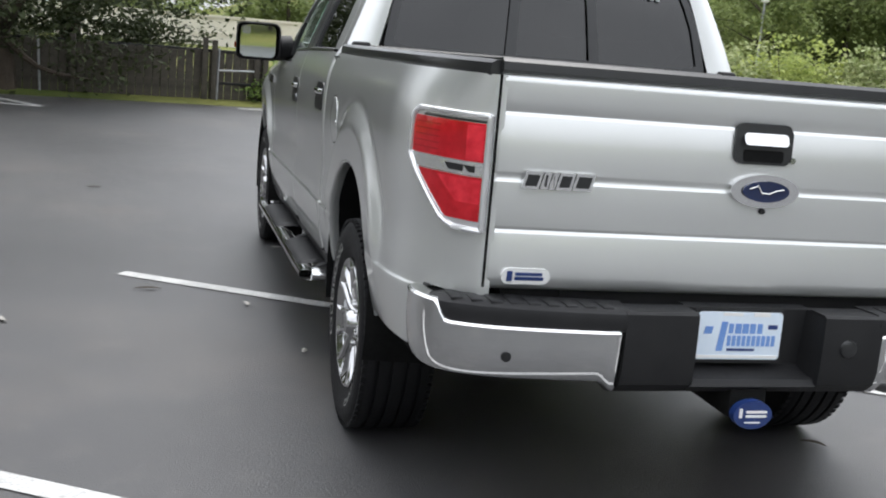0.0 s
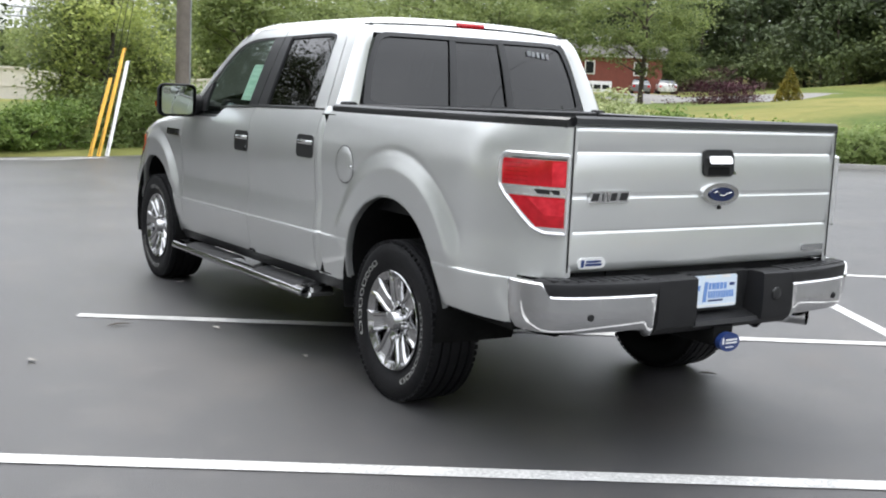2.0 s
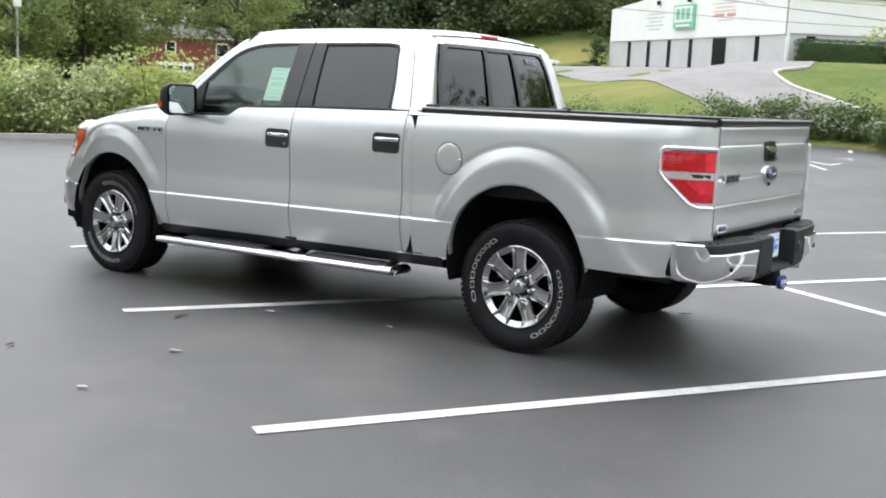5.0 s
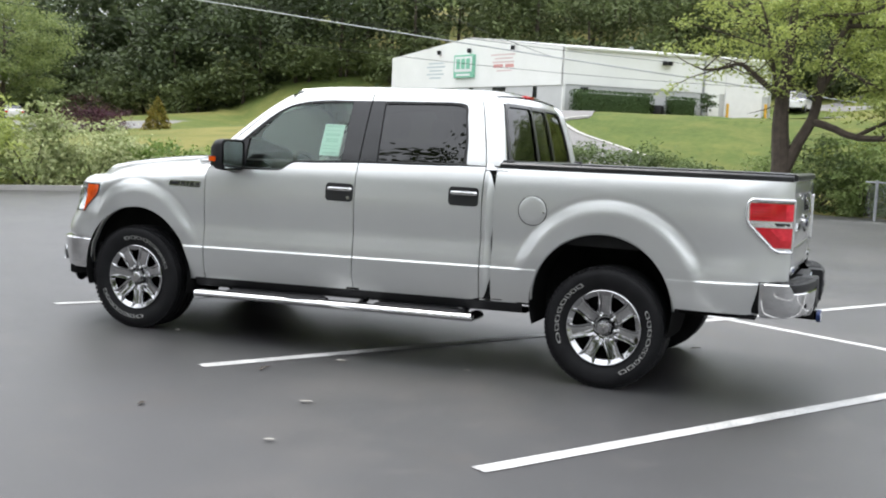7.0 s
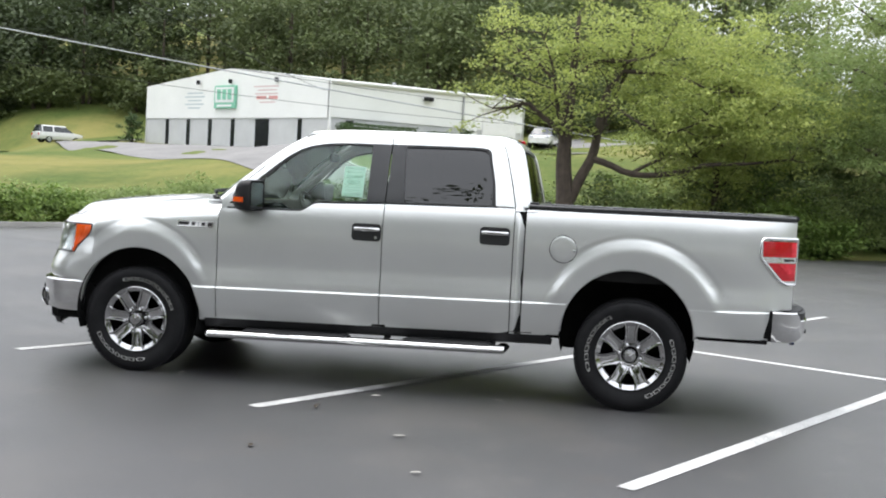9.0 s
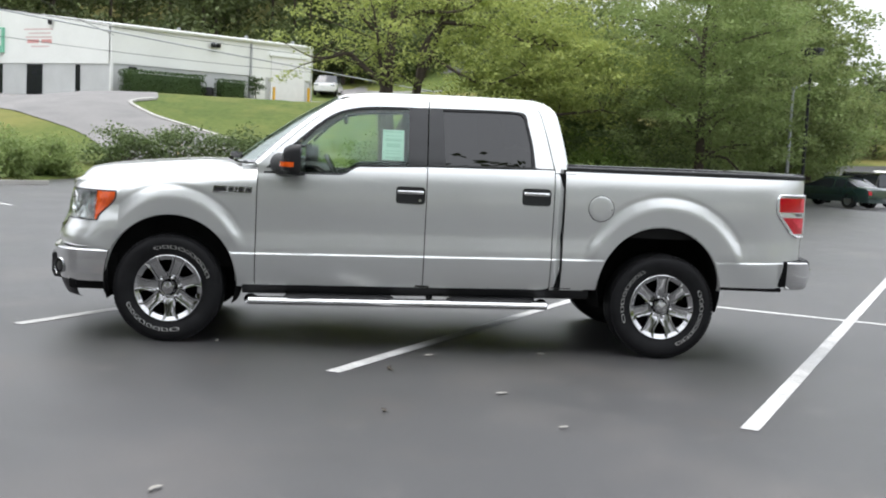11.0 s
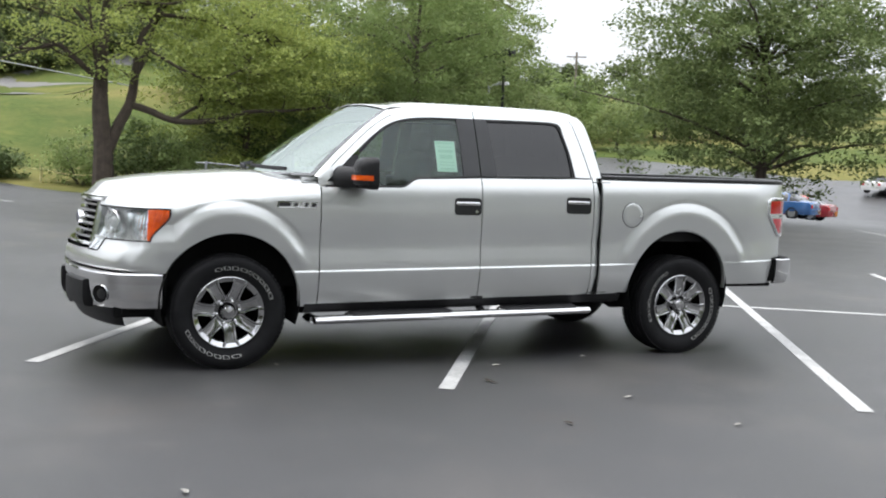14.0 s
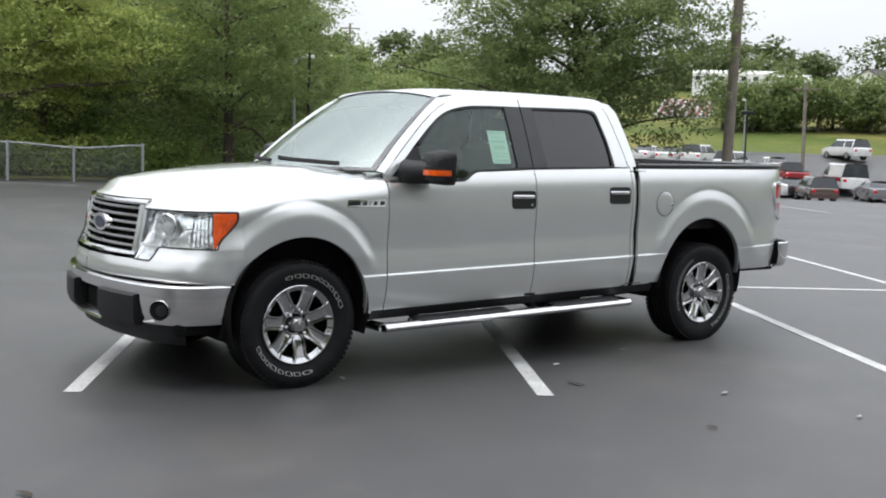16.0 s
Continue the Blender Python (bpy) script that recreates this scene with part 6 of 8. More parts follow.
bm = B()
rows = []
for t in np.linspace(0, 1, 40):
    row = []
    for u in np.linspace(-1, 1, 41):
        yb, yf = 3.36 - 0.27 * u * u, front_y(u * 0.80) - 0.050 - 0.045 * sstep(0.55, 0.70, abs(u))
        y = yb + (yf - yb) * t
        xe = hood_edge(min(y, 4.12)) * (1.0 if y < 4.1 else 1 - 0.55 * (y - 4.1) ** 1.0 * abs(u))
        zt = fender_top(min(y, 4.3))
        zc = 1.355 - 0.055 * ((y - 3.3) / 0.65) - 0.035 * max(0, (y - 3.3) / 1.1) ** 5 if y > 3.3 else 1.355
        zc = max(zc, zt)
        a = abs(u)
        z = zt + 0.001 + (zc - zt) * (1 - a ** 2.2) + 0.010 * sstep(0.62, 0.55, a) * sstep(0, 0.2, t)
        nose = sstep(0.86, 1.0, t) ** 2
        z = z * (1 - nose) + 1.136 * nose
        row.append((u * xe, y, z))
    rows.append(row)
grid(bm, rows)
part("hood", bm, PAINT, truck, "silver hood with raised centre")

# ---- front end ----
PN = resample(F_PLAN, 161)
_t = np.gradient(PN, axis=0)
NN = np.stack([-_t[:, 1], _t[:, 0]], 1)
NN /= np.linalg.norm(NN, axis=1)[:, None]
if NN[-1][1] < 0:
    NN = -NN
NOSE_Z = [0.655, 0.668, 0.69, 0.72, 0.78, 0.84, 0.88, 0.95, 1.02, 1.07, 1.095, 1.115, 1.14]
NOSE_O = [0.020, 0.052, 0.066, 0.068, 0.052, 0.026, 0.012, 0.000, -0.014, -0.027, -0.038, -0.056, -0.095]
nose_o = hermite(list(zip(NOSE_Z, NOSE_O)))


def nose(i, z, out=0.0):
    """The front's outer skin: i runs from the fender's end (0) to the middle line (160)."""
    k = min(max(int(i), 0), 159)
    f = i - k
    p, n = PN[k] * (1 - f) + PN[k + 1] * f, NN[k] * (1 - f) + NN[k + 1] * f
    o = nose_o(z)
    w = 1 - sstep(0, 46, i)
    x0 = fender_x(FEND, min(z, fender_top(FEND) - 0.002)) - (PN[0][0] + o * NN[0][0])
    y0 = FEND - (PN[0][1] + o * NN[0][1])
    q = o + out
    return (p[0] + q * n[0] + x0 * w, p[1] + q * n[1] + y0 * w, z)


def at_x(x):
    return float(np.interp(-x, -PN[:, 0], np.arange(161)))


LAMP_TOP, LAMP_LOW, I_END, I_AMB = 1.080, 0.866, at_x(0.512), 23


def lamp_bottom(i):
    """Lower edge of the lamp: level, then a step down to the park lamp."""
    a, b = at_x(0.685), at_x(0.635)
    return LAMP_LOW - 0.082 * sstep(a, b, i)


LAMP_T = (0, 0.04, 0.2, 0.4, 0.6, 0.78, 0.9, 0.97, 1)


def lamp_depth(t):
    """Depth of the reflector: deepest near the top, shallow at the foot."""
    return float(np.interp(t, (0, 0.04, 0.2, 0.4, 0.6, 0.78, 0.9, 0.97, 1), (0.002, 0.010, 0.024, 0.042, 0.058, 0.070, 0.070, 0.040, 0.002)))


def lamp_back(z):
    """Outer end of the lamp at that height."""
    return 3 + 17 * sstep(1.05, LAMP_LOW, z)


def nose_low(i):
    a = arch_z(nose(i, 0.74)[1])
    return max(0.655, a if a is not None else 0)


def nose_top(i):
    return 1.14 + (fender_top(FEND) - 0.001 - 1.14) * (1 - sstep(0, 40, i))


def both(bm, rows):
    grid(bm, rows)
    grid(bm, [[(-x, y, z) for x, y, z in r] for r in rows])
    return bm


def mirror_x(rows, s):
    return [[(s * x, y, z) for x, y, z in r] for r in rows]


for s in (-1, 1):
    # fender nose round the lamp: below, behind and above it
    bm = B()
    ii = np.concatenate([np.linspace(0, at_x(0.60), 60), np.linspace(at_x(0.59), I_END, 8)])
    grid(bm, mirror_x([[nose(lamp_back(z) * t, z) for t in np.linspace(0, 1, 8)] for z in np.linspace(LAMP_LOW, LAMP_TOP, 18)], s))
    rows = [[nose(i, LAMP_TOP + (nose_top(i) - LAMP_TOP) * t) for i in ii] for t in np.linspace(0, 1, 8)]
    rows.append([nose(i, nose_top(i) - 0.004, -0.16) for i in ii])
    grid(bm, mirror_x(rows, s))
    part("fender_nose", weld(bm, 0.001), PAINT, truck, angle=50)
iv = np.concatenate([np.linspace(0, at_x(0.60), 60), np.linspace(at_x(0.59), I_END, 8), np.linspace(I_END + 3, 160, 26)])
bm = both(B(), [[nose(i, nose_low(i) + (lamp_bottom(i) - nose_low(i)) * t) for i in iv] for t in np.linspace(0, 1, 26)])
part("front_valance", weld(bm, 0.001), PAINT, truck, "silver panel between grille and bumper", angle=50)
# head lamps
for s in (-1, 1):
    bm = B()
    ii = np.linspace(4, I_END, 50)
    rows = [[nose(i, min(max(lamp_bottom(i) + (LAMP_TOP - lamp_bottom(i)) * t, 0), 2), -d) for i in ii] for t in LAMP_T for d in (lamp_depth(t) * (1 if t in (0, 1) else 0.86),)]
    grid(bm, mirror_x(rows, s))
    hl = part("head_lamp", bm, LAMP_CHROME, truck, "clear head lamp with amber turn lens")
    bm = B()
    ii = np.concatenate([np.linspace(I_AMB, at_x(0.60), 34), np.linspace(at_x(0.59), I_END, 6)])
    grid(bm, mirror_x([[nose(i, lamp_bottom(i) + (LAMP_TOP - lamp_bottom(i)) * t, 0.001) for i in ii] for t in np.linspace(0.02, 0.98, 10)], s))
    part("lamp_lens", bm, CLEARLENS, hl, "clear outer lens").visible_shadow = False
    # bowl, shield and ribs inside
    c = np.array(nose(at_x(0.70), 0.975, -0.028)) * np.array((s, 1, 1))
    d = Vector((s * 0.42, 0.90, 0.02)).normalized()
    m = Matrix.Translation(Vector(c)) @ d.to_track_quat("Z", "Y").to_matrix().to_4x4()
    for nm, prof, mt in (("reflector_bowl", [(0.018, 0.088), (0.022, 0.084), (-0.005, 0.066), (-0.03, 0.04), (-0.04, 0.001)], LAMP_CHROME), ("lamp_bulb_shield", [(0.026, 0.001), (0.022, 0.026), (0.0, 0.042)], LAMP_SILVER)):
        bm = B()
        lathe(bm, prof, 28, "z")
        for v in bm.verts:
            v.co = m @ v.co
        part(nm, bm, mt, hl)
    for k in range(5):
        i0 = I_AMB + 4 + 3.4 * k
        bm = B()
        grid(bm, mirror_x([[nose(i0 + a, z, -o) for a, o in ((-1.2, 0.0), (0, 0.009), (1.2, 0.0)) for o in (max(lamp_depth((z - LAMP_LOW) / (LAMP_TOP - LAMP_LOW)) * 0.86 - o, 0.003),)] for z in np.linspace(LAMP_LOW + 0.012, LAMP_TOP - 0.03, 8)], s))
        part("reflector_rib", bm, LAMP_CHROME, hl)
    bm = B()
    grid(bm, mirror_x([[nose(i, z, -0.012) for i in np.linspace(at_x(0.672), I_END, 10)] for z in (LAMP_LOW + 0.012, LAMP_LOW - 0.004)], s))
    part("lamp_divider", bm, LAMP_SILVER, hl)
    bm = B()
    zz = np.linspace(LAMP_LOW + 0.006, LAMP_TOP - 0.006, 14)
    rows = [[nose(lamp_back(z) + 1 + (I_AMB - lamp_back(z) - 1.0) * t, z, 0.002 - 0.004 * (t in (0, 1))) for t in np.linspace(0, 1, 10)] for z in zz]
    grid(bm, mirror_x(rows, s))
    am = part("amber_lens", bm, AMBER, hl, "amber turn lens")
    for t0 in (0.35, 0.62):
        bm = B()
        grid(bm, mirror_x([[nose(lamp_back(z) + 1 + (I_AMB - lamp_back(z) - 1) * (t0 + q), z, o) for q, o in ((-0.03, 0.002), (0, 0.005), (0.03, 0.002))] for z in zz[1:-1]], s))
        part("lens_rib", bm, AMBER, am)
    bm = B()
    loop = [nose(i, LAMP_TOP, 0.0) for i in np.linspace(I_END, 3, 40)] + [nose(lamp_back(z), z, 0.0) for z in np.linspace(LAMP_TOP, LAMP_LOW, 14)[1:]] + [nose(i, lamp_bottom(i), 0.0) for i in np.linspace(20, I_END, 60)[1:]]
    tube(bm, [(s * x, y, z) for x, y, z in loop], 0.0055, 6)
    part("lamp_gasket", bm, BLACK, hl)
# grille
bm = B()
rows = [[(x, front_y(x) - 0.095, z) for x in np.linspace(-0.50, 0.50, 24)] for z in (0.78, 1.13)]
grid(bm, rows)
gr = part("grille", bm, UNDER, truck, "dark grille with bright chrome bars in a chrome frame")
bm = B()
for z, o in ((1.112, -0.060), (0.806, 0.012)):
    pts = [(x, front_y(x) + o, z) for x in np.linspace(-0.50, 0.50, 30)]
    tube(bm, pts, 0.028, 10, squash=(0.9, 0.7))
part("grille_frame", bm, CHROME, gr, "chrome grille frame")
for s in (-1, 1):
    bm = B()
    rows = []
    for z in np.linspace(0.79, 1.125, 12):
        o = -0.058 + 0.060 * (1.125 - z) / 0.335
        rows.append([(s * x, front_y(x) + o + h, z) for x, h in ((0.425, -0.04), (0.43, 0.0), (0.445, 0.014), (0.48, 0.014), (0.505, 0.004), (0.515, -0.03))])
    grid(bm, rows)
    part("grille_post", bm, CHROME_SOFT, gr, "broad chrome side post")
for k, z in enumerate(np.linspace(0.852, 1.075, 6)):
    bm = B()
    o = -0.064 + 0.060 * (1.125 - z) / 0.335
    xs_ = np.linspace(-0.44, 0.44, 28)
    grid(bm, [[(x, front_y(x) + o + h, z + v) for x in xs_] for h, v in ((-0.03, 0.012), (0.0, 0.014), (0.012, 0.008), (0.012, -0.006), (0.0, -0.011), (-0.03, -0.008))])
    part("grille_bar", bm, CHROME, gr)
em = None
bm = B()
prism(bm, oval(0.24, 0.11), lambda u, v: (u, 4.562, 0.965 + v), lambda u, v: (u, 4.52, 0.965 + v))
em = part("front_emblem", bm, CHROME, truck, "chrome-rimmed dark blue oval badge")
bm = B()
prism(bm, oval(0.17, 0.072), lambda u, v: (u, 4.565, 0.965 + v), lambda u, v: (u, 4.56, 0.965 + v))
part("emblem_field", bm, mat("emblem_navy", (0.01, 0.02, 0.07), (0.008, 0.014, 0.05), 0.25, coat=0.2), em)
# front bumper
FB = [(0.945, 4.10), (0.935, 4.24), (0.895, 4.37), (0.80, 4.475), (0.62, 4.558), (0.32, 4.622), (0.0, 4.640)]
fbp = resample(FB, 160)


def bump_sweep(prof, x0, x1, n=50):
    p = fbp
    t = np.gradient(p, axis=0)
    nn = np.stack([-t[:, 1], t[:, 0]], 1)
    nn /= np.linalg.norm(nn, axis=1)[:, None]
    if nn[-1][1] < 0:
        nn = -nn
    idx = np.where((p[:, 0] <= x1) & (p[:, 0] >= x0))[0]
    idx = idx[np.linspace(0, len(idx) - 1, min(n, len(idx))).astype(int)]
    return [[(p[i][0] + o * nn[i][0], p[i][1] + o * nn[i][1], z) for i in idx] for z, o in prof]


bm = both(B(), bump_sweep([(0.650, -0.08), (0.656, -0.022), (0.652, -0.004), (0.642, 0.002), (0.61, 0.001), (0.577, -0.003), (0.57, -0.02)], 0.0, 1.0, 70))
fb = part("front_bumper", bm, CHROME, truck, "chrome front bumper with black air dam")
for s in (-1, 1):
    bm = B()
    grid(bm, mirror_x(bump_sweep([(0.5775, -0.003), (0.54, -0.005), (0.48, -0.012), (0.43, -0.026), (0.415, -0.04), (0.41, -0.07)], 0.615, 1.0, 50), s))
    part("bumper_corner", bm, CHROME, fb)
bm = both(B(), bump_sweep([(0.575, -0.06), (0.40, -0.07)], 0.0, 0.63, 30))
part("intake", bm, UNDER, fb)
for s in (-1, 1):
    bm = B()
    rows = [[(s * x, y, z) for x, y, z in r] for r in bump_sweep([(0.585, -0.06), (0.585, 0.012), (0.575, 0.022), (0.45, 0.022), (0.405, 0.006), (0.395, -0.06)], 0.22, 0.63, 20)]
    vs = grid(bm, rows)
    fc(bm, [r[0] for r in vs]), fc(bm, [r[-1] for r in vs])
    part("bumper_guard", bm, BLACK, fb, "black bumper guard block")
    bm = B()
    i = int(np.argmin(abs(fbp[:, 0] - 0.795)))
    c = Vector((s * fbp[i][0], fbp[i][1], 0.508))
    d = Vector((s * 0.72, 0.69, 0)).normalized()
    q = d.to_track_quat("Z", "Y").to_matrix().to_4x4()
    m = Matrix.Translation(c) @ q
    lathe(bm, [(0.008, 0.060), (0.010, 0.0585), (0.006, 0.056), (-0.02, 0.054)], 28, "z")
    for v in bm.verts:
        v.co = m @ v.co
    part("fog_lamp_ring", bm, CHROME_SOFT, fb)
    bm = B()
    lathe(bm, [(0.007, 0.057), (0.0065, 0.03), (0.0065, 0.001)], 28, "z")
    for v in bm.verts:
        v.co = m @ v.co
    part("fog_lamp_recess", bm, UNDER, fb)
    bm = B()
    lathe(bm, [(0.012, 0.001), (0.011, 0.02), (0.008, 0.034)], 20, "z", (0.012, 0, 0))
    for v in bm.verts:
        v.co = m @ v.co
    part("fog_lamp", bm, BLACK_SATIN, fb, "dark round fog lamp")
bm = both(B(), bump_sweep([(0.42, -0.03), (0.40, 0.0), (0.385, 0.004), (0.375, -0.03)], 0.0, 0.24, 20))
part("plate_shelf", bm, CHROME_SOFT, fb)
bm = both(B(), bump_sweep([(0.425, -0.05), (0.38, -0.05), (0.30, -0.09), (0.285, -0.13)], 0.0, 0.90, 60))
part("air_dam", bm, BLACK, truck, "black plastic air dam")
bm = B()
box(bm, -0.85, 0.85, 4.05, 4.40, 0.35, 0.62, 0.02)
part("bumper_core", bm, UNDER, truck)
for s in (-1, 1):
    bm = B()
    grid(bm, [[(s * x, y, z) for x, z in ((0.93, 0.66), (0.92, 0.5), (0.90, 0.40), (0.86, 0.33))] for y in (4.10, 4.14)])
    part("splash_shield", bm, BLACK, truck)
    badge_blocks("fender_badge", truck, lambda a, b, o, s=s: (s * (fender_x(3.355 - a * 1.0, 1.112 + b) + o), 3.355 - a, 1.112 + b), (0.10, 0.045, 0.022, 0.045, 0.05), 0.044, 0.008, "chrome and black fender badge", edge=0.010)

# ---- mirrors ----
for s in (-1, 1):
    bm = B()
    m = Matrix.Translation((s * 1.128, 2.762, 1.368)) @ Matrix.Diagonal((1, 0.78, 1, 1)) @ pose(0, 0, 0, 0, 0, s * 8)
    rows = []
    for y, w, h, r in ((-0.075, 0.245, 0.205, 0.035), (-0.07, 0.258, 0.218, 0.04), (-0.02, 0.262, 0.222, 0.05), (0.04, 0.25, 0.21, 0.055), (0.085, 0.215, 0.175, 0.06), (0.108, 0.14, 0.11, 0.045)):
        rows.append([m @ Vector((u, y, v)) for u, v in rounded(w, h, r, 5)])
    vs = grid(bm, rows, close_u=True)
    fc(bm, vs[-1])
    mi = part("wing_mirror", bm, BLACK, truck, "black wing mirror with amber repeater")
    bm = B()
    tube(bm, [(s * 0.93, 2.89, 1.335), (s * 0.99, 2.87, 1.332), (s * 1.10, 2.80, 1.335)], [0.088, 0.086, 0.082], 14, squash=(0.8, 0.9))
    part("mirror_arm", bm, BLACK, mi)
    bm = B()
    rows = [[m @ Vector((s * u, y, -0.031 + v)) for u, y in ((-0.13, 0.0), (-0.12, 0.09), (-0.06, 0.124), (0.035, 0.122), (0.082, 0.106), (0.114, 0.076), (0.128, 0.035), (0.12, 0.0))] for v in (-0.055, -0.045, -0.02, 0.02, 0.038, 0.045)]
    for k in (0, 5):
        rows[k] = [m @ (Vector((p[0], p[1], p[2])) * 1.0) if False else Vector((p[0] * 0.995, p[1] - 0.02, p[2])) for p in rows[k]]
    grid(bm, rows)
    part("mirror_lobe", bm, BLACK, mi)
    bm = B()
    prism(bm, rounded(0.208, 0.186, 0.03), lambda u, v: m @ Vector((u, -0.072, v)), lambda u, v: m @ Vector((u, -0.066, v)))
    part("mirror_glass", bm, MIRROR, mi, "flat mirror glass")
    bm = B()
    prism(bm, rounded(0.05, 0.045, 0.012), lambda u, v: m @ Vector((-s * 0.0 + u - 0.07, -0.0735, v + 0.062)), lambda u, v: m @ Vector((u - 0.07, -0.07, v + 0.062)))
    part("blind_spot_mirror", bm, CHROME_SOFT, mi)
    bm = B()
    rows = [[m @ Vector(p) for p in ((-s * 0.055, 0.098, z), (s * 0.035, 0.094, z), (s * 0.08, 0.080, z), (s * 0.112, 0.05, z), (s * 0.126, 0.015, z), (s * 0.131, -0.03, z), (s * 0.131, -0.06, z))] for z in (-0.048, -0.031, -0.014)]
    for r in rows:
        for p in r:
            p.x += s * 0.006
            p.y += 0.034
    grid(bm, rows)
    part("turn_repeater", bm, AMBER, mi, "amber turn repeater")

# ---- cab interior ----
bm = B()
rows = [[(u * w, y - 0.10 * u * u, z) for u in np.linspace(-1, 1, 14)] for y, z, w in ((3.20, 1.30, 0.84), (2.95, 1.335, 0.86), (2.72, 1.33, 0.87), (2.62, 1.27, 0.88), (2.60, 1.05, 0.88))]
grid(bm, rows)
part("dashboard", bm, INTER, truck)
bm = B()
lathe(bm, [(0.016 * math.cos(a), 0.19 + 0.016 * math.sin(a)) for a in np.linspace(0, TAU, 10)], 36, "y")
box(bm, -0.17, 0.17, -0.02, 0.0, -0.03, 0.03, 0.01)
box(bm, -0.06, 0.06, -0.03, 0.02, -0.17, 0.04, 0.02)
mm = Matrix.Translation((-0.42, 2.48, 1.235)) @ pose(0, 0, 0, -28, 0, 0)
for v in bm.verts:
    v.co = mm @ v.co
part("steering_wheel", bm, INTER, truck, "dark steering wheel")


def seat(x, y, w, name):
    bm = B()
    box(bm, x - w / 2, x + w / 2, y - 0.1, y + 0.45, 0.85, 1.02, 0.06, seg=3)
    box(bm, x - w / 2, x + w / 2, -0.08, 0.10, 0.0, 0.58, 0.07, Matrix.Translation((0, y - 0.1, 0.95)) @ pose(0, 0, 0, 10, 0, 0), 3)
    for q in ([x] if w < 0.8 else [x - 0.45, x + 0.45]):
        box(bm, q - 0.13, q + 0.13, -0.06, 0.05, 0.60, 0.78, 0.05, Matrix.Translation((0, y - 0.1, 0.95)) @ pose(0, 0, 0, 10, 0, 0), 3)
    return part(name, bm, SEAT, truck, "grey cloth seat")


seat(-0.42, 1.98, 0.52, "front_seat"), seat(0.42, 1.98, 0.52, "front_seat"), seat(0, 1.26, 1.4, "rear_seat")
bm = B()
grid(bm, [[(x, y, roof_z(x, y) - 0.035) for x in np.linspace(-0.66, 0.66, 10)] for y in np.linspace(0.95, 2.40, 10)])
part("headliner", bm, INTER_LT, truck)
bm = B()
box(bm, -0.12, 0.12, 2.42, 2.45, 1.66, 1.73, 0.015)
part("rear_view_mirror", bm, BLACK, truck)
bm = B()
grid(bm, [[(-(cab_x(y, z) - 0.022), y, z) for y in np.linspace(1.985, 2.145, 6)] for z in np.linspace(1.395, 1.62, 6)])
stk = part("window_sticker", bm, PAPER, truck, "pale green price sheet taped inside the window")
for z, h, w in ((1.605, 0.012, 0.13), (1.575, 0.006, 0.11), (1.545, 0.02, 0.12), (1.505, 0.03, 0.10), (1.465, 0.006, 0.12), (1.445, 0.006, 0.12), (1.415, 0.012, 0.12)):
    bm = B()
    grid(bm, [[(-(cab_x(y, q) - 0.0195), y, q) for y in np.linspace(2.065 - w / 2, 2.065 + w / 2, 4)] for q in (z - h / 2, z + h / 2)])
    part("print_bar", bm, INK_GREEN, stk)


# ---- wheels ----
WHEEL_CHROME = mat("wheel_chrome", (0.54, 0.54, 0.545), (0.42, 0.42, 0.425), 0.08, 1.0, 12, 60)


mat_hub = mat("dark_hub_chrome", (0.50, 0.50, 0.51), (0.38, 0.38, 0.385), 0.12, 1.0, 14, 60)


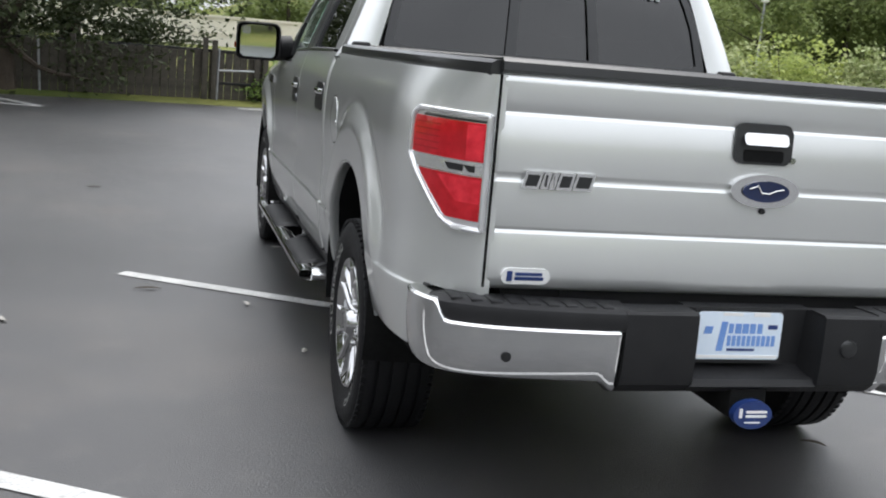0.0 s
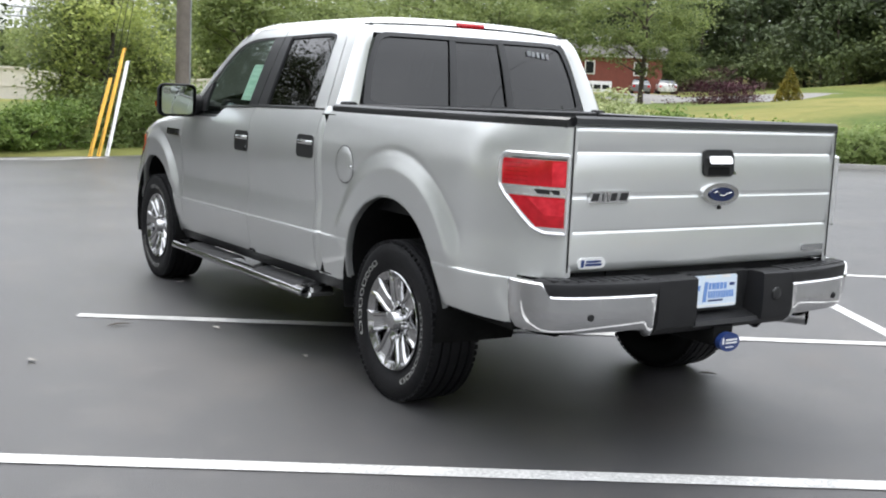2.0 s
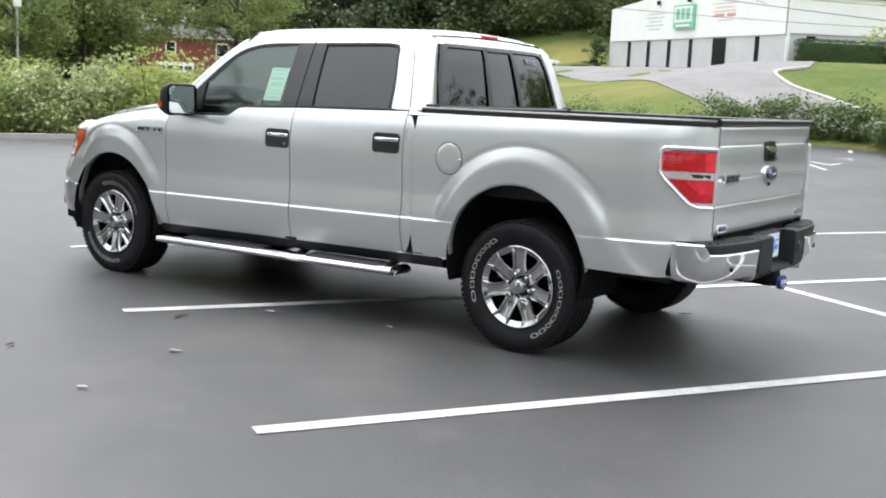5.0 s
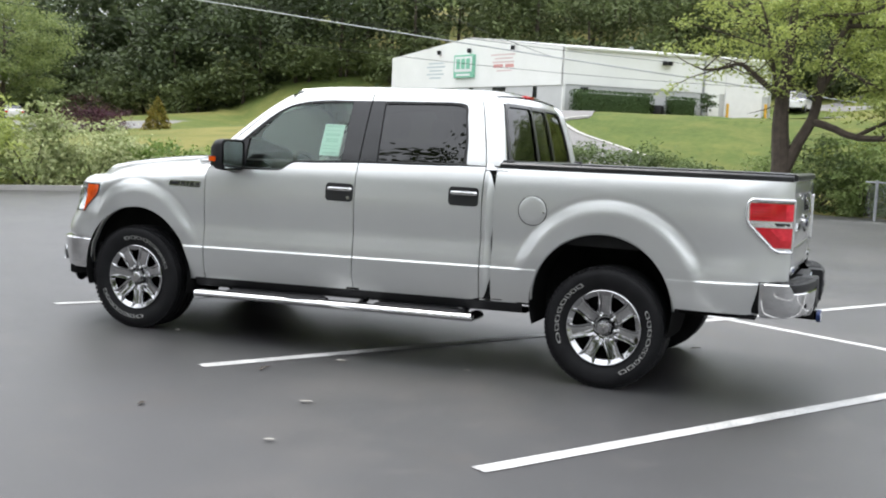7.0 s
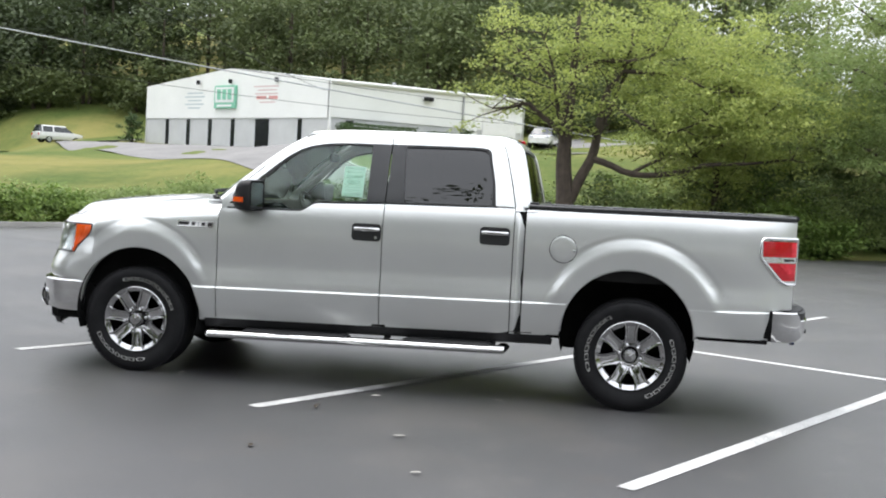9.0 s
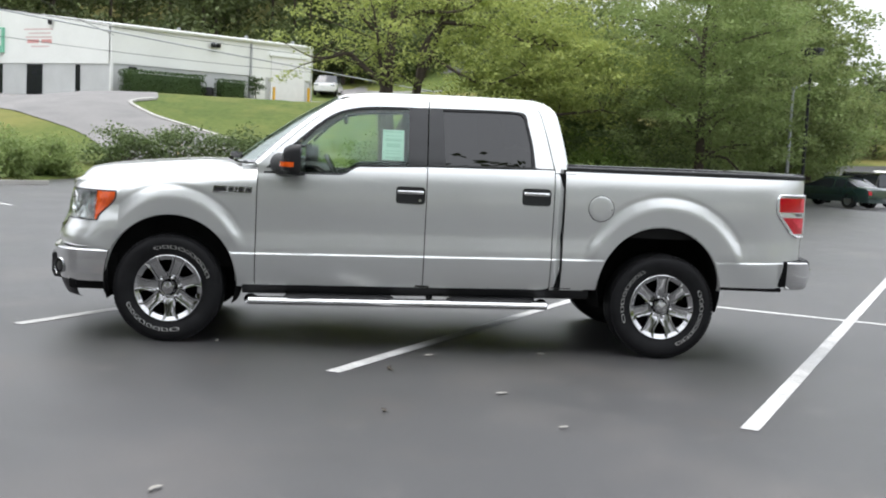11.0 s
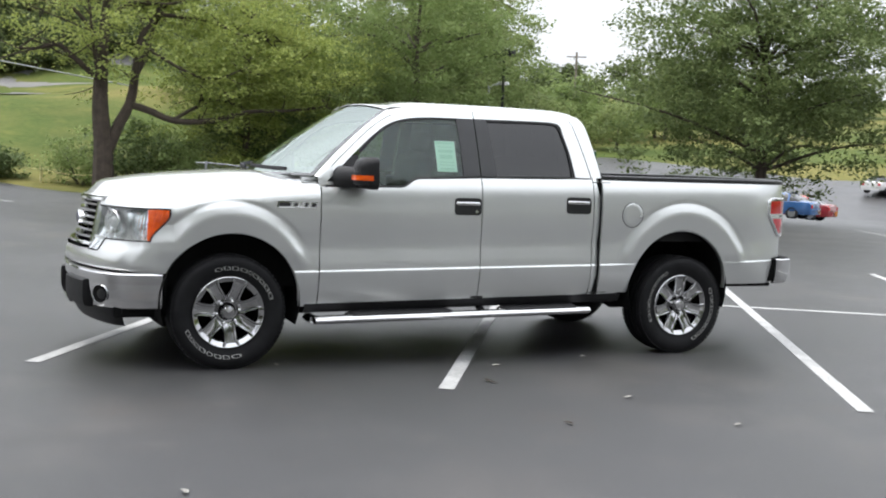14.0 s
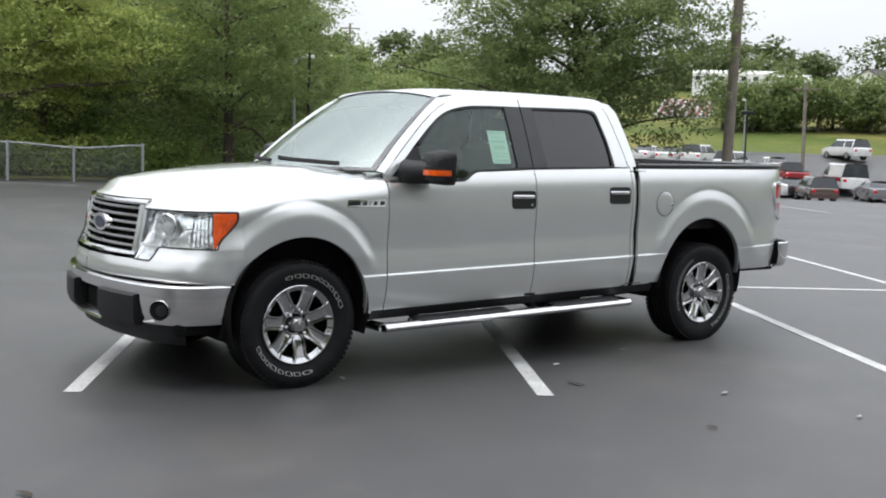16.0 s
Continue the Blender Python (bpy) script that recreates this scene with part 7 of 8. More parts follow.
def build_wheel(s):
    """One wheel at the origin, its axle along x, outer face towards s."""
    bm = B()
    W, R = 0.138, 0.394
    prof = [(-W * 0.80, 0.246), (-W * 0.93, 0.280), (-W, 0.33), (-W * 0.97, 0.362), (-W * 0.86, 0.384), (-W * 0.78, R)]
    for g in (-0.55, -0.2, 0.2, 0.55):
        prof += [(W * (g - 0.05), R + 0.001), (W * (g - 0.045), R - 0.011), (W * (g + 0.045), R - 0.011), (W * (g + 0.05), R + 0.001)]
    prof += [(W * 0.78, R), (W * 0.86, 0.384), (W * 0.97, 0.362), (W, 0.33), (W * 0.96, 0.295), (W * 0.93, 0.278), (W * 0.88, 0.262), (W * 0.80, 0.246)]
    lathe(bm, [(a, r) for a, r in prof], 96)
    tyre = part("tyre", bm, RUBBER, None, "black all-terrain tyre with raised white sidewall blocks", angle=40)
    # shoulder tread blocks
    bm = B()
    for k in range(72):
        a = k * TAU / 72
        for side in (-1, 1):
            m = Matrix.Rotation(a, 4, "X")
            box(bm, side * W * 0.70, side * W * 0.93, -0.011, 0.011, R - 0.014, R + 0.0015 - 0.004, 0, m)
    part("shoulder_tread", bm, RUBBER, tyre)["kind"] = "stuff"
    # raised white sidewall blocks, in place of lettering
    for a0, a1, sizes in ((-62, -157, (1.1, 0.9, 1.0, 1.1, 0.5, 1.0, 0.9, 1.0, 1.1)), (-244, -332, (1.4, 0.9, 1.0, 0.9, 1.0, 0.7, 0.8, 0.9))):
        at, unit = a0, (a1 - a0) / sum(sizes)
        for k, w in enumerate(sizes):
            c, hw = radians(at + unit * w / 2), radians(abs(unit) * w * 0.41)
            at += unit * w
            bm = B()
            ring = []
            for q, qi in ((1.0, 1.0), (0.74, 0.68)):
                loop = []
                for u, v in rounded(2, 2, (0.7, 0.25, 0.45)[k % 3], 2):
                    r = 0.3035 + v * q * 0.0125
                    a = c + u * hw * qi + 0.012 * v
                    xx = float(np.interp(r, [0.262, 0.278, 0.295, 0.33, 0.362], [W * 0.88, W * 0.93, W * 0.96, W, W * 0.97])) + 0.0022
                    loop.append((s * xx, -s * r * math.sin(a), r * math.cos(a)))
                ring.append(loop)
            grid(bm, ring, close_u=True)
            part("sidewall_block", bm, WHITE_RUB, tyre)
    # rim
    bm = B()
    lathe(bm, [(s * a, r) for a, r in ((W * 0.80, 0.246), (W * 0.89, 0.245), (W * 0.915, 0.241), (W * 0.90, 0.235), (W * 0.85, 0.229), (W * 0.81, 0.216), (W * 0.76, 0.208), (W * 0.66, 0.205), (W * 0.50, 0.205))], 72)
    rm = part("rim", bm, WHEEL_CHROME, tyre, "chrome seven-spoke alloy rim")
    bm = B()
    lathe(bm, [(s * W * 0.50, 0.205), (s * W * 0.2, 0.205), (-s * W * 0.3, 0.208), (-s * W * 0.8, 0.235)], 60)
    # barrel coloured near black to carry the shade between the spokes
    part("rim_barrel", bm, UNDER, tyre, "rim barrel coloured dark for the shade behind the spokes")
    bm = B()
    lathe(bm, [(s * W * 0.05, 0.001), (s * W * 0.05, 0.215)], 40)
    part("brake_disc", bm, UNDER, tyre)
    for k in range(7):
        bm = B()
        m = Matrix.Rotation(k * TAU / 7, 4, "X")
        secs = []
        for r, hw, x0 in ((0.070, 0.036, 0.62), (0.092, 0.047, 0.70), (0.115, 0.046, 0.75), (0.15, 0.0465, 0.785), (0.185, 0.048, 0.82), (0.203, 0.053, 0.84), (0.216, 0.061, 0.855), (0.234, 0.072, 0.875)):
            x = s * W * x0
            secs.append([m @ Vector((x + s * d, u * hw, r)) for u, d in ((-1.04, -0.045), (-1.0, -0.006), (-0.84, 0.006), (-0.62, 0.003), (-0.5, -0.007), (0, -0.010), (0.5, -0.007), (0.62, 0.003), (0.84, 0.006), (1.0, -0.006), (1.04, -0.045))])
        grid(bm, secs)
        part("spoke", bm, WHEEL_CHROME, tyre)
    bm = B()
    lathe(bm, [(s * a, r) for a, r in ((W * 0.55, 0.056), (W * 0.60, 0.052), (W * 0.88, 0.046), (W * 0.95, 0.038), (W * 0.98, 0.001))], 36)
    bm2 = B()
    lathe(bm2, [(s * a, r) for a, r in ((W * 0.30, 0.126), (W * 0.55, 0.125), (W * 0.64, 0.119), (W * 0.63, 0.106), (W * 0.44, 0.090), (W * 0.42, 0.062), (W * 0.56, 0.054))], 40)
    part("hub_plate", bm2, mat_hub, tyre, "recessed dark chrome hub plate")
    part("hub_cap", bm, WHEEL_CHROME, tyre, "chrome hub cap")
    for k in range(6):
        a = k * TAU / 6 + 0.3
        bm = B()
        lathe(bm, [(s * W * 0.55, 0.011), (s * W * 0.78, 0.010), (s * W * 0.80, 0.006), (s * W * 0.80, 0.001)], 8, "x", (0, 0.076 * math.sin(a), 0.076 * math.cos(a)))
        part("lug_nut", bm, CHROME, tyre)
    return tyre


wl_ = build_wheel(-1)
wr_ = build_wheel(1)
spots = [(wl_, -0.848, 3.66, -83), (None, -0.848, 0.0, 0), (wr_, 0.848, 3.66, 30), (None, 0.848, 0.0, 75)]
src = None
for ob, x, y, turn in spots:
    m = Matrix.Translation((x, y, 0.392)) @ Matrix.Rotation(radians(turn), 4, "X")
    if ob is None:
        ob = copy_thing(src, m)
    else:
        src = ob
        ob.matrix_basis = m
    ob.name = "wheel"
    ob.parent = truck
    ob["label"] = "black tyre with white sidewall blocks on a chrome rim"

# ---- white commercial building on the rise ----
bl = thing("commercial_building", "long low white metal building with a gabled front", "building", Matrix.Translation((57.4, 17.5, 7.9)) @ pose(0, 0, 0, 0, 0, -2.2) @ Matrix.Diagonal((1.19, 1.19, 1.28, 1)) @ Matrix.Translation((-50.9, -15.4, -6.85)))
BL, BC, BR = np.array((59.2, 29.5)), np.array((50.9, 15.4)), np.array((58.5, 6.2))
BX = BL + BR - BC
EAVE, PEAK = 6.85, 7.66


def wall_grid(a, b, z0, z1f, m, name, label="", out=0.0, n=24):
    d = (b - a) / np.linalg.norm(b - a)
    nn = np.array((-d[1], d[0]))
    if np.dot(nn, np.array((-10, 0)) - (a + b) / 2) < 0:
        nn = -nn
    bm = B()
    rows = []
    for o in (0.0, -0.25):
        for zz in ((0, 1) if o == 0 else (1, 0)):
            rows.append([(*(a + (b - a) * t + nn * (out + o)), (z1f(t) if zz else z0(t))) for t in np.linspace(0, 1, n)])
    grid(bm, rows, close_v=True)
    return part(name, bm, m, bl, label)


def gable(t):
    return EAVE + (PEAK - EAVE) * (1 - abs(2 * t - 1))


fl = lambda a, b: (lambda t: 2.3)
wall_grid(BC, BL, lambda t: 5.05, gable, SIDING, "front_gable_siding", "white ribbed metal siding", 0.06)
wall_grid(BC, BL, fl(BC, BL), lambda t: 5.05, BLOCKW, "front_block_wall", "pale painted block base")
wall_grid(BC, BR, lambda t: 5.10, lambda t: EAVE, SIDING, "side_siding", "white ribbed metal siding", 0.06)
wall_grid(BC, BR, fl(BC, BR), lambda t: 5.10, BLOCKW, "side_block_wall", "pale painted block base")
wall_grid(BL, BX, fl(BL, BX), lambda t: EAVE, SIDING, "back_wall")
wall_grid(BR, BX, fl(BR, BX), gable, SIDING, "far_gable")
mid_f, mid_b = (BC + BL) / 2, (BR + BX) / 2
bm = B()
for a, b in ((BC, BR), (BL, BX)):
    grid(bm, [[(*(p + (p - q) * 0.03), EAVE + 0.0) for p, q in ((a, mid_f), (b, mid_b))], [(*mid_f, PEAK + 0.03), (*mid_b, PEAK + 0.03)]])
part("roof", bm, mat("pale_metal_roof", (0.62, 0.63, 0.62), None, 0.4), bl)
bm = B()
sd_ = (BR - BC) / np.linalg.norm(BR - BC)
sn = np.array((sd_[1], -sd_[0]))
if np.dot(sn, -BC) < 0:
    sn = -sn
tube(bm, [(*(BC + sn * 0.12), EAVE - 0.02), (*(BR + sn * 0.12), EAVE - 0.02)], 0.09, 8)
part("gutter", bm, SIDING, bl)
fdir = (BL - BC) / np.linalg.norm(BL - BC)
fn = np.array((-fdir[1], fdir[0]))
if np.dot(fn, -BC) < 0:
    fn = -fn


def on_wall(o, d, n, u, w, z0, z1, m, name, label="", out=0.10, parent=None):
    """A shallow box on a wall: u metres along it, w wide."""
    bm = B()
    a, b = o + d * u, o + d * (u + w)
    prism(bm, [(0, z0), (1, z0), (1, z1), (0, z1)], lambda t, z: (*(a + (b - a) * t + n * out), z), lambda t, z: (*(a + (b - a) * t - n * 0.05), z))
    return part(name, bm, m, parent or bl, label)


for u, w, z0, z1, nm in ((2.0, 0.32, 3.65, 5.0, "window"), (4.7, 1.15, 3.5, 5.0, "door"), (7.7, 0.32, 3.55, 5.0, "window"), (9.8, 0.32, 3.55, 5.0, "window"), (11.9, 0.32, 3.55, 5.0, "window"), (14.0, 0.32, 3.55, 5.0, "window")):
    on_wall(BC, fdir, fn, u, w, z0, z1, DARKWIN, nm, "tall narrow dark window" if nm == "window" else "dark glazed door", 0.03)
on_wall(BC, sd_, sn, 1.0, 0.45, 4.65, 5.0, DARKWIN, "window", "", 0.03)
on_wall(BC, sd_, sn, 8.25, 0.7, 3.6, 5.1, SIDING, "side_door", "white side door", 0.10)
on_wall(BC, sd_, sn, 9.3, 2.2, 3.7, 6.2, WHITE, "roller_door", "white roller door", 0.12)
on_wall(BC, sd_, sn, 9.15, 2.5, 6.2, 6.3, SIDING, "door_hood", "", 0.2)
on_wall(BC, sd_, sn, 7.95, 0.09, 3.6, 6.7, STEEL, "downpipe", "", 0.15)
on_wall(BC, sd_, sn, 0.0, 0.14, 3.4, 6.8, SIDING, "corner_trim", "", 0.14)
for u in (5.6, 5.9):
    bm = B()
    p = BC + sd_ * u + sn * 0.25
    box(bm, p[0] - 0.12, p[0] + 0.12, p[1] - 0.12, p[1] + 0.12, 6.3, 6.5, 0.03)
    part("flood_light", bm, BLACK, bl, "small dark flood light")
for u in (4.0, 8.0, 11.0):
    for q, f in ((BC, fdir), (BC, sd_)):
        bm = B()
        p = q + f * u + (mid_f - BC) * (0.02 if f is sd_ else 0) + fn * 0.2
        box(bm, p[0] - 0.09, p[0] + 0.09, p[1] - 0.09, p[1] + 0.09, EAVE + 0.0, EAVE + 0.22, 0.02)
        part("roof_vent" if f is sd_ else "wall_light", bm, BLACK if f is fdir else STEEL, bl)
GREEN_S = mat("green_sign", (0.22, 0.52, 0.37), (0.17, 0.46, 0.31), 0.4)
sg = on_wall(BC, fdir, fn, 7.5, 1.9, 5.55, 6.75, GREEN_S, "wall_sign", "green and white lettered wall sign", 0.22)
on_wall(BC, fdir, fn, 7.62, 1.66, 5.86, 6.66, WHITE, "sign_face", "", 0.24, sg)
for u, w, z0, z1 in ((7.8, 0.34, 6.0, 6.55), (8.28, 0.34, 6.0, 6.55), (8.76, 0.34, 6.0, 6.55)):
    on_wall(BC, fdir, fn, u, w, z0, z1, GREEN_S, "print_bar", "", 0.26, sg)
on_wall(BC, fdir, fn, 7.8, 1.3, 5.64, 5.74, WHITE, "print_bar", "", 0.24, sg)
RED_INK = mat("red_ink", (0.62, 0.30, 0.28), None, 0.6)
PALE_INK = mat("faded_pink_ink", (0.66, 0.52, 0.50), None, 0.6)
GREY_INK = mat("grey_green_ink", (0.50, 0.57, 0.58), None, 0.6)
for k, (u, w, h, m) in enumerate(((3.95, 2.1, 0.07, PALE_INK), (4.1, 1.6, 0.07, PALE_INK), (4.0, 1.9, 0.08, PALE_INK), (4.0, 0.75, 0.17, RED_INK), (4.95, 0.85, 0.17, RED_INK), (4.2, 1.3, 0.07, PALE_INK))):
    z = 6.62 - 0.19 * (k if k < 4 else k - 1) - 0.05 * (k > 2)
    on_wall(BC, fdir, fn, u, w, z, z + h, m, "painted_lettering", "faded red lettering", 0.066)
for k, (u, w) in enumerate(((10.7, 1.5), (10.5, 1.9), (10.8, 1.3), (10.6, 1.8), (10.9, 1.2))):
    on_wall(BC, fdir, fn, u, w, 6.36 - 0.2 * k, 6.44 - 0.2 * k, GREY_INK, "painted_lettering", "faded grey lettering", 0.066)
SIDE0 = np.array((57.4, 17.5))
SIDE_D = np.array((math.cos(math.radians(-52.6)), math.sin(math.radians(-52.6))))
SIDE_N = np.array((SIDE_D[1], -SIDE_D[0]))


def by_wall(u, out):
    """A spot on the ground along the building's side wall."""
    return SIDE0 + SIDE_D * u + SIDE_N * out


for k in range(2):
    p = by_wall(10.9 + 2.7 * k, 0.8)
    bm = B()
    tube(bm, [(p[0], p[1], land(*p) - 0.2), (p[0], p[1], land(*p) + 1.0)], 0.09, 10)
    tagged(part("bollard", bm, YELLOW), "yellow steel bollard beside the roller door", "bollard", "bollards")
bm = B()
q = by_wall(6.0, 0.8)
box(bm, -0.45, 0.45, -0.4, 0.4, 0, 0.85, 0.04)
ac = part("air_conditioner", bm, BLACK)
ac.matrix_basis = Matrix.Translation((q[0], q[1], land(*q)))
hedge(*by_wall(0.3, 1.3), *by_wall(5.3, 1.3), 1.65, 1.4, 181, "long clipped dark hedge below the white wall")
hedge(*by_wall(6.7, 1.1), *by_wall(8.3, 1.1), 1.35, 1.3, 182, "rounded clipped bush below the white wall")
bush((68.3, 35.1), 0.75, 2.3, LEAF_HEDGE, "small dark clipped bush at the corner of the white building", 184, 2600, 0.07, group="")
tagged(ac, "dark air conditioning unit between the hedges", "air conditioner")
tree(tuple(by_wall(9.3, 1.2)), 1.6, 0.45, 0.6, LEAF_HEDGE, "small clipped standard shrub before the wall", 191, 14, 60, 0.07, 0.04, name="clipped_shrub", limbs=4, spread=0.15)

# ---- brick house ----
hs = thing("brick_house", "red brick house with a white garage door", "house", Matrix.Translation((67.3, 77.5, 0.7)) @ pose(0, 0, 0, 0, 0, -40.5))
bm = B()
box(bm, -5.5, 4.5, 0, 8, -0.5, 4.8)
part("brick_wall", bm, BRICK, hs, "red brick wall")
bm = B()
prism(bm, [(-0.6, 4.72), (8.6, 4.72), (4, 6.0)], lambda y, z: (-6.1, y, z), lambda y, z: (5.1, y, z))
part("roof", bm, ROOFM, hs, "dark shingle roof")
bm = B()
box(bm, -3.8, -0.2, -0.08, 0.05, 0.0, 2.3, 0.02)
gd = part("garage_door", bm, WHITE, hs, "white garage door")
for k in range(4):
    bm = B()
    box(bm, -3.6 + 0.84 * k, -2.94 + 0.84 * k, -0.10, -0.06, 1.55, 1.95)
    part("pane", bm, DARKWIN, gd)
for x, w in ((-2.9, 1.0), (1.8, 1.3)):
    bm = B()
    box(bm, x, x + w, -0.07, 0.05, 2.9, 4.25, 0.02)
    wi = part("window", bm, WHITE, hs, "white framed window")
    bm = B()
    box(bm, x + 0.12, x + w - 0.12, -0.09, -0.05, 3.02, 4.13)
    part("pane", bm, DARKWIN, wi)
bm = B()
box(bm, -6.0, 5.0, -0.5, 0.1, 4.6, 4.78, 0.02)
part("eave_board", bm, WHITE, hs)
bm = drape(B(), [(65, 76), (62, 69), (56, 58), (48, 50), (44, 46.5)], 4.0, 0.07, 40)
tagged(part("driveway", bm, GRAVEL), "pale drive leading to the brick house", "driveway", kind="structure")

# ---- highway wall and sign gantry ----
HW = mat("cream_concrete", (0.70, 0.66, 0.58), (0.60, 0.56, 0.49), 0.8, 0, 0.4, 10)
wl2 = thing("highway_wall", "long cream concrete wall beside the highway", "wall", kind="structure")
for z0, z1, o in ((-0.6, 0.75, 0.0), (0.75, 0.82, 0.05), (0.82, 1.62, 0.0), (1.62, 1.74, 0.08)):
    bm = B()
    p = resample([(-42, 58), (-20, 56.5), (0, 55.6), (8.6, 54.6), (12, 53.8), (17, 53.3), (20.5, 53.0)], 50)
    grid(bm, [[(x, y + s - o * (1 if s == 0 else -1), z0 + (z1 - z0) * t * 1.0 - (0.5 * sstep(8, 12, x)) + 0.4 * sstep(12, 20, x)) for x, y in p] for s, t in ((0, 0), (0, 1), (0.4, 1), (0.4, 0))])
    part("wall_band", bm, HW, wl2)
sgn = thing("sign_gantry", "grey steel gantry carrying a white-backed road sign", "sign gantry")
bm = B()
box(bm, 6.9, 9.2, 64.5, 64.62, 3.9, 5.3, 0.02)
part("sign_panel", bm, WHITE, sgn, "pale back of a road sign")
for x in (8.05, 10.65, 11.1):
    bm = B()
    tube(bm, [(x, 64.75, land(x, 64.75) - 0.3), (x, 64.75, 5.35 if x > 9 else 5.2)], 0.14 if x < 9 else 0.16, 10)
    part("post", bm, STEEL, sgn)
bm = B()
for z in (4.75, 5.3):
    tube(bm, [(6.8, 64.7, z), (11.2, 64.7, z)], 0.06, 8)
for k in range(10):
    tube(bm, [(6.9 + 0.43 * k, 64.7, 4.75), (6.9 + 0.43 * (k + 1), 64.7, 5.3)], 0.03, 6)
part("truss", bm, STEEL, sgn, "open steel truss")

# ---- wooden fence and gate ----
fence = thing("wooden_fence", "weathered board fence with dark rails along the asphalt", "fence")
bm = B()
box(bm, -0.066, 0.066, -0.012, 0.012, 0, 1, 0.004, seg=1)
board0 = part("board", bm, WOOD, fence)
fx = np.linspace(-16, 0.05, 114)
for k, x in enumerate(fx):
    ob = board0 if k == 0 else board0.copy()
    if k:
        scene.collection.objects.link(ob)
    rr = noise.noise((x * 3, 0, 0))
    y = 15.15 + (x + 6) * 0.19 + 0.55
    ob.matrix_basis = Matrix.Translation((x, y, land(x, y) + 0.02)) @ pose(0, 0, 0, 0, rr * 1.5, 10) @ Matrix.Diagonal((1, 1, 0.90 + 0.05 * rr, 1))
for z, m in ((0.30, BLACK), (0.88, BLACK)):
    bm = B()
    box(bm, -16.0, 0.1, -0.03, 0.03, z, z + 0.05, 0.006)
    o = part("rail", bm, WOOD if m is None else m, fence)
    o.matrix_basis = Matrix(((1, 0, 0, 0), (0.19, 1, 0, 15.15 + 1.14 + 0.50), (0, 0, 1, 0.02), (0, 0, 0, 1)))
for x, h in ((-14.5, 1.1), (-11.5, 1.1), (-8.5, 1.1), (-5.6, 1.1), (-3.2, 1.05), (-0.95, 1.16), (-0.78, 1.12), (0.0, 1.10), (0.16, 1.30)):
    bm = B()
    y = 15.15 + (x + 6) * 0.19 + 0.48
    box(bm, x - 0.05, x + 0.05, y - 0.05, y + 0.05, -0.1, h, 0.008)
    part("post", bm, WOOD, fence)
bm = B()
tube(bm, [(-0.72, 16.6, 0.05), (-0.7, 16.6, 0.98)], 0.02, 8)
tube(bm, [(-0.7, 16.6, 0.58), (-0.05, 16.68, 0.60)], 0.02, 8)
part("gate_pipe", bm, STEEL, fence, "pale pipe gate brace")
bm = B()
tube(bm, [(-3.7, 16.0, -0.1), (-3.75, 16.0, 1.02)], 0.022, 8)
tagged(part("marker_post", bm, STEEL), "thin grey steel post before the fence", "post")


# ---- poles, lamps and cables ----
def pole(x, y, h, r, label, lean=(0, 0), arm=None):
    z = land(x, y)
    t = thing("utility_pole", label, "utility pole", Matrix.Translation((x, y, z)), "utility poles")
    bm = B()
    tube(bm, [(0, 0, -0.3), (lean[0] * 0.5, lean[1] * 0.5, h / 2), (lean[0], lean[1], h)], [r, r * 0.88, r * 0.7], 14)
    part("shaft", bm, POLEWOOD, t)
    bm = B()
    tube(bm, [(r * 1.02, -r * 0.3, -0.2), (r * 0.95 + lean[0] * 0.3, -r * 0.3, h * 0.3)], 0.02, 6)
    part("ground_wire_cover", bm, STEEL, t)
    if arm:
        bm = B()
        box(bm, -1.1, 1.1, -0.06, 0.06, h - 0.6, h - 0.48, 0.01, pose(0, 0, 0, 0, 0, arm))
        part("crossarm", bm, POLEWOOD, t)
    return t


pole(4.05, 17.9, 10.5, 0.15, "weathered wooden utility pole in the thicket", (0.1, 0), 20)
pole(16.97, -21.74, 11.5, 0.18, "tall grey wooden utility pole on the car park", (-0.15, -0.12), 40)
pole(49.2, -70.0, 7.0, 0.16, "slim wooden utility pole on the far bank", (0.2, 0.0), 30)
pole(79.5, -41.6, 6.5, 0.12, "thin leaning pole beside the waste bins", (0.4, 0.1))
pole(100.5, -57.0, 10, 0.16, "distant utility pole with a crossarm", (0, 0), 60)


def lamp_post(x, y, h, label, kind="box", turn=0.0):
    z = land(x, y)
    t = thing("street_lamp", label, "street lamp", Matrix.Translation((x, y, z)) @ pose(0, 0, 0, 0, 0, turn), "street lamps")
    bm = B()
    tube(bm, [(0, 0, -0.2), (0, 0, h)], [0.075, 0.05], 10)
    part("pole", bm, STEEL if kind != "dark" else BLACK, t)
    bm = B()
    if kind == "box":
        box(bm, -0.18, 0.18, -0.12, 0.12, h - 0.25, h + 0.22, 0.03)
        part("lamp_head", bm, WHITE, t, "white lamp head")
    elif kind == "arm":
        tube(bm, [(0, 0, h - 0.3), (0.2, 0, h), (0.9, 0, h + 0.15)], 0.03, 8)
        part("arm", bm, STEEL, t)
        bm = B()
        box(bm, 0.75, 1.35, -0.13, 0.13, h + 0.08, h + 0.22, 0.05)
        part("lamp_head", bm, WHITE, t, "pale cobra lamp head")
    else:
        box(bm, -0.45, 0.45, -0.2, 0.2, h - 0.05, h + 0.22, 0.05)
        part("lamp_head", bm, BLACK, t, "dark flood lamp head")
    return t


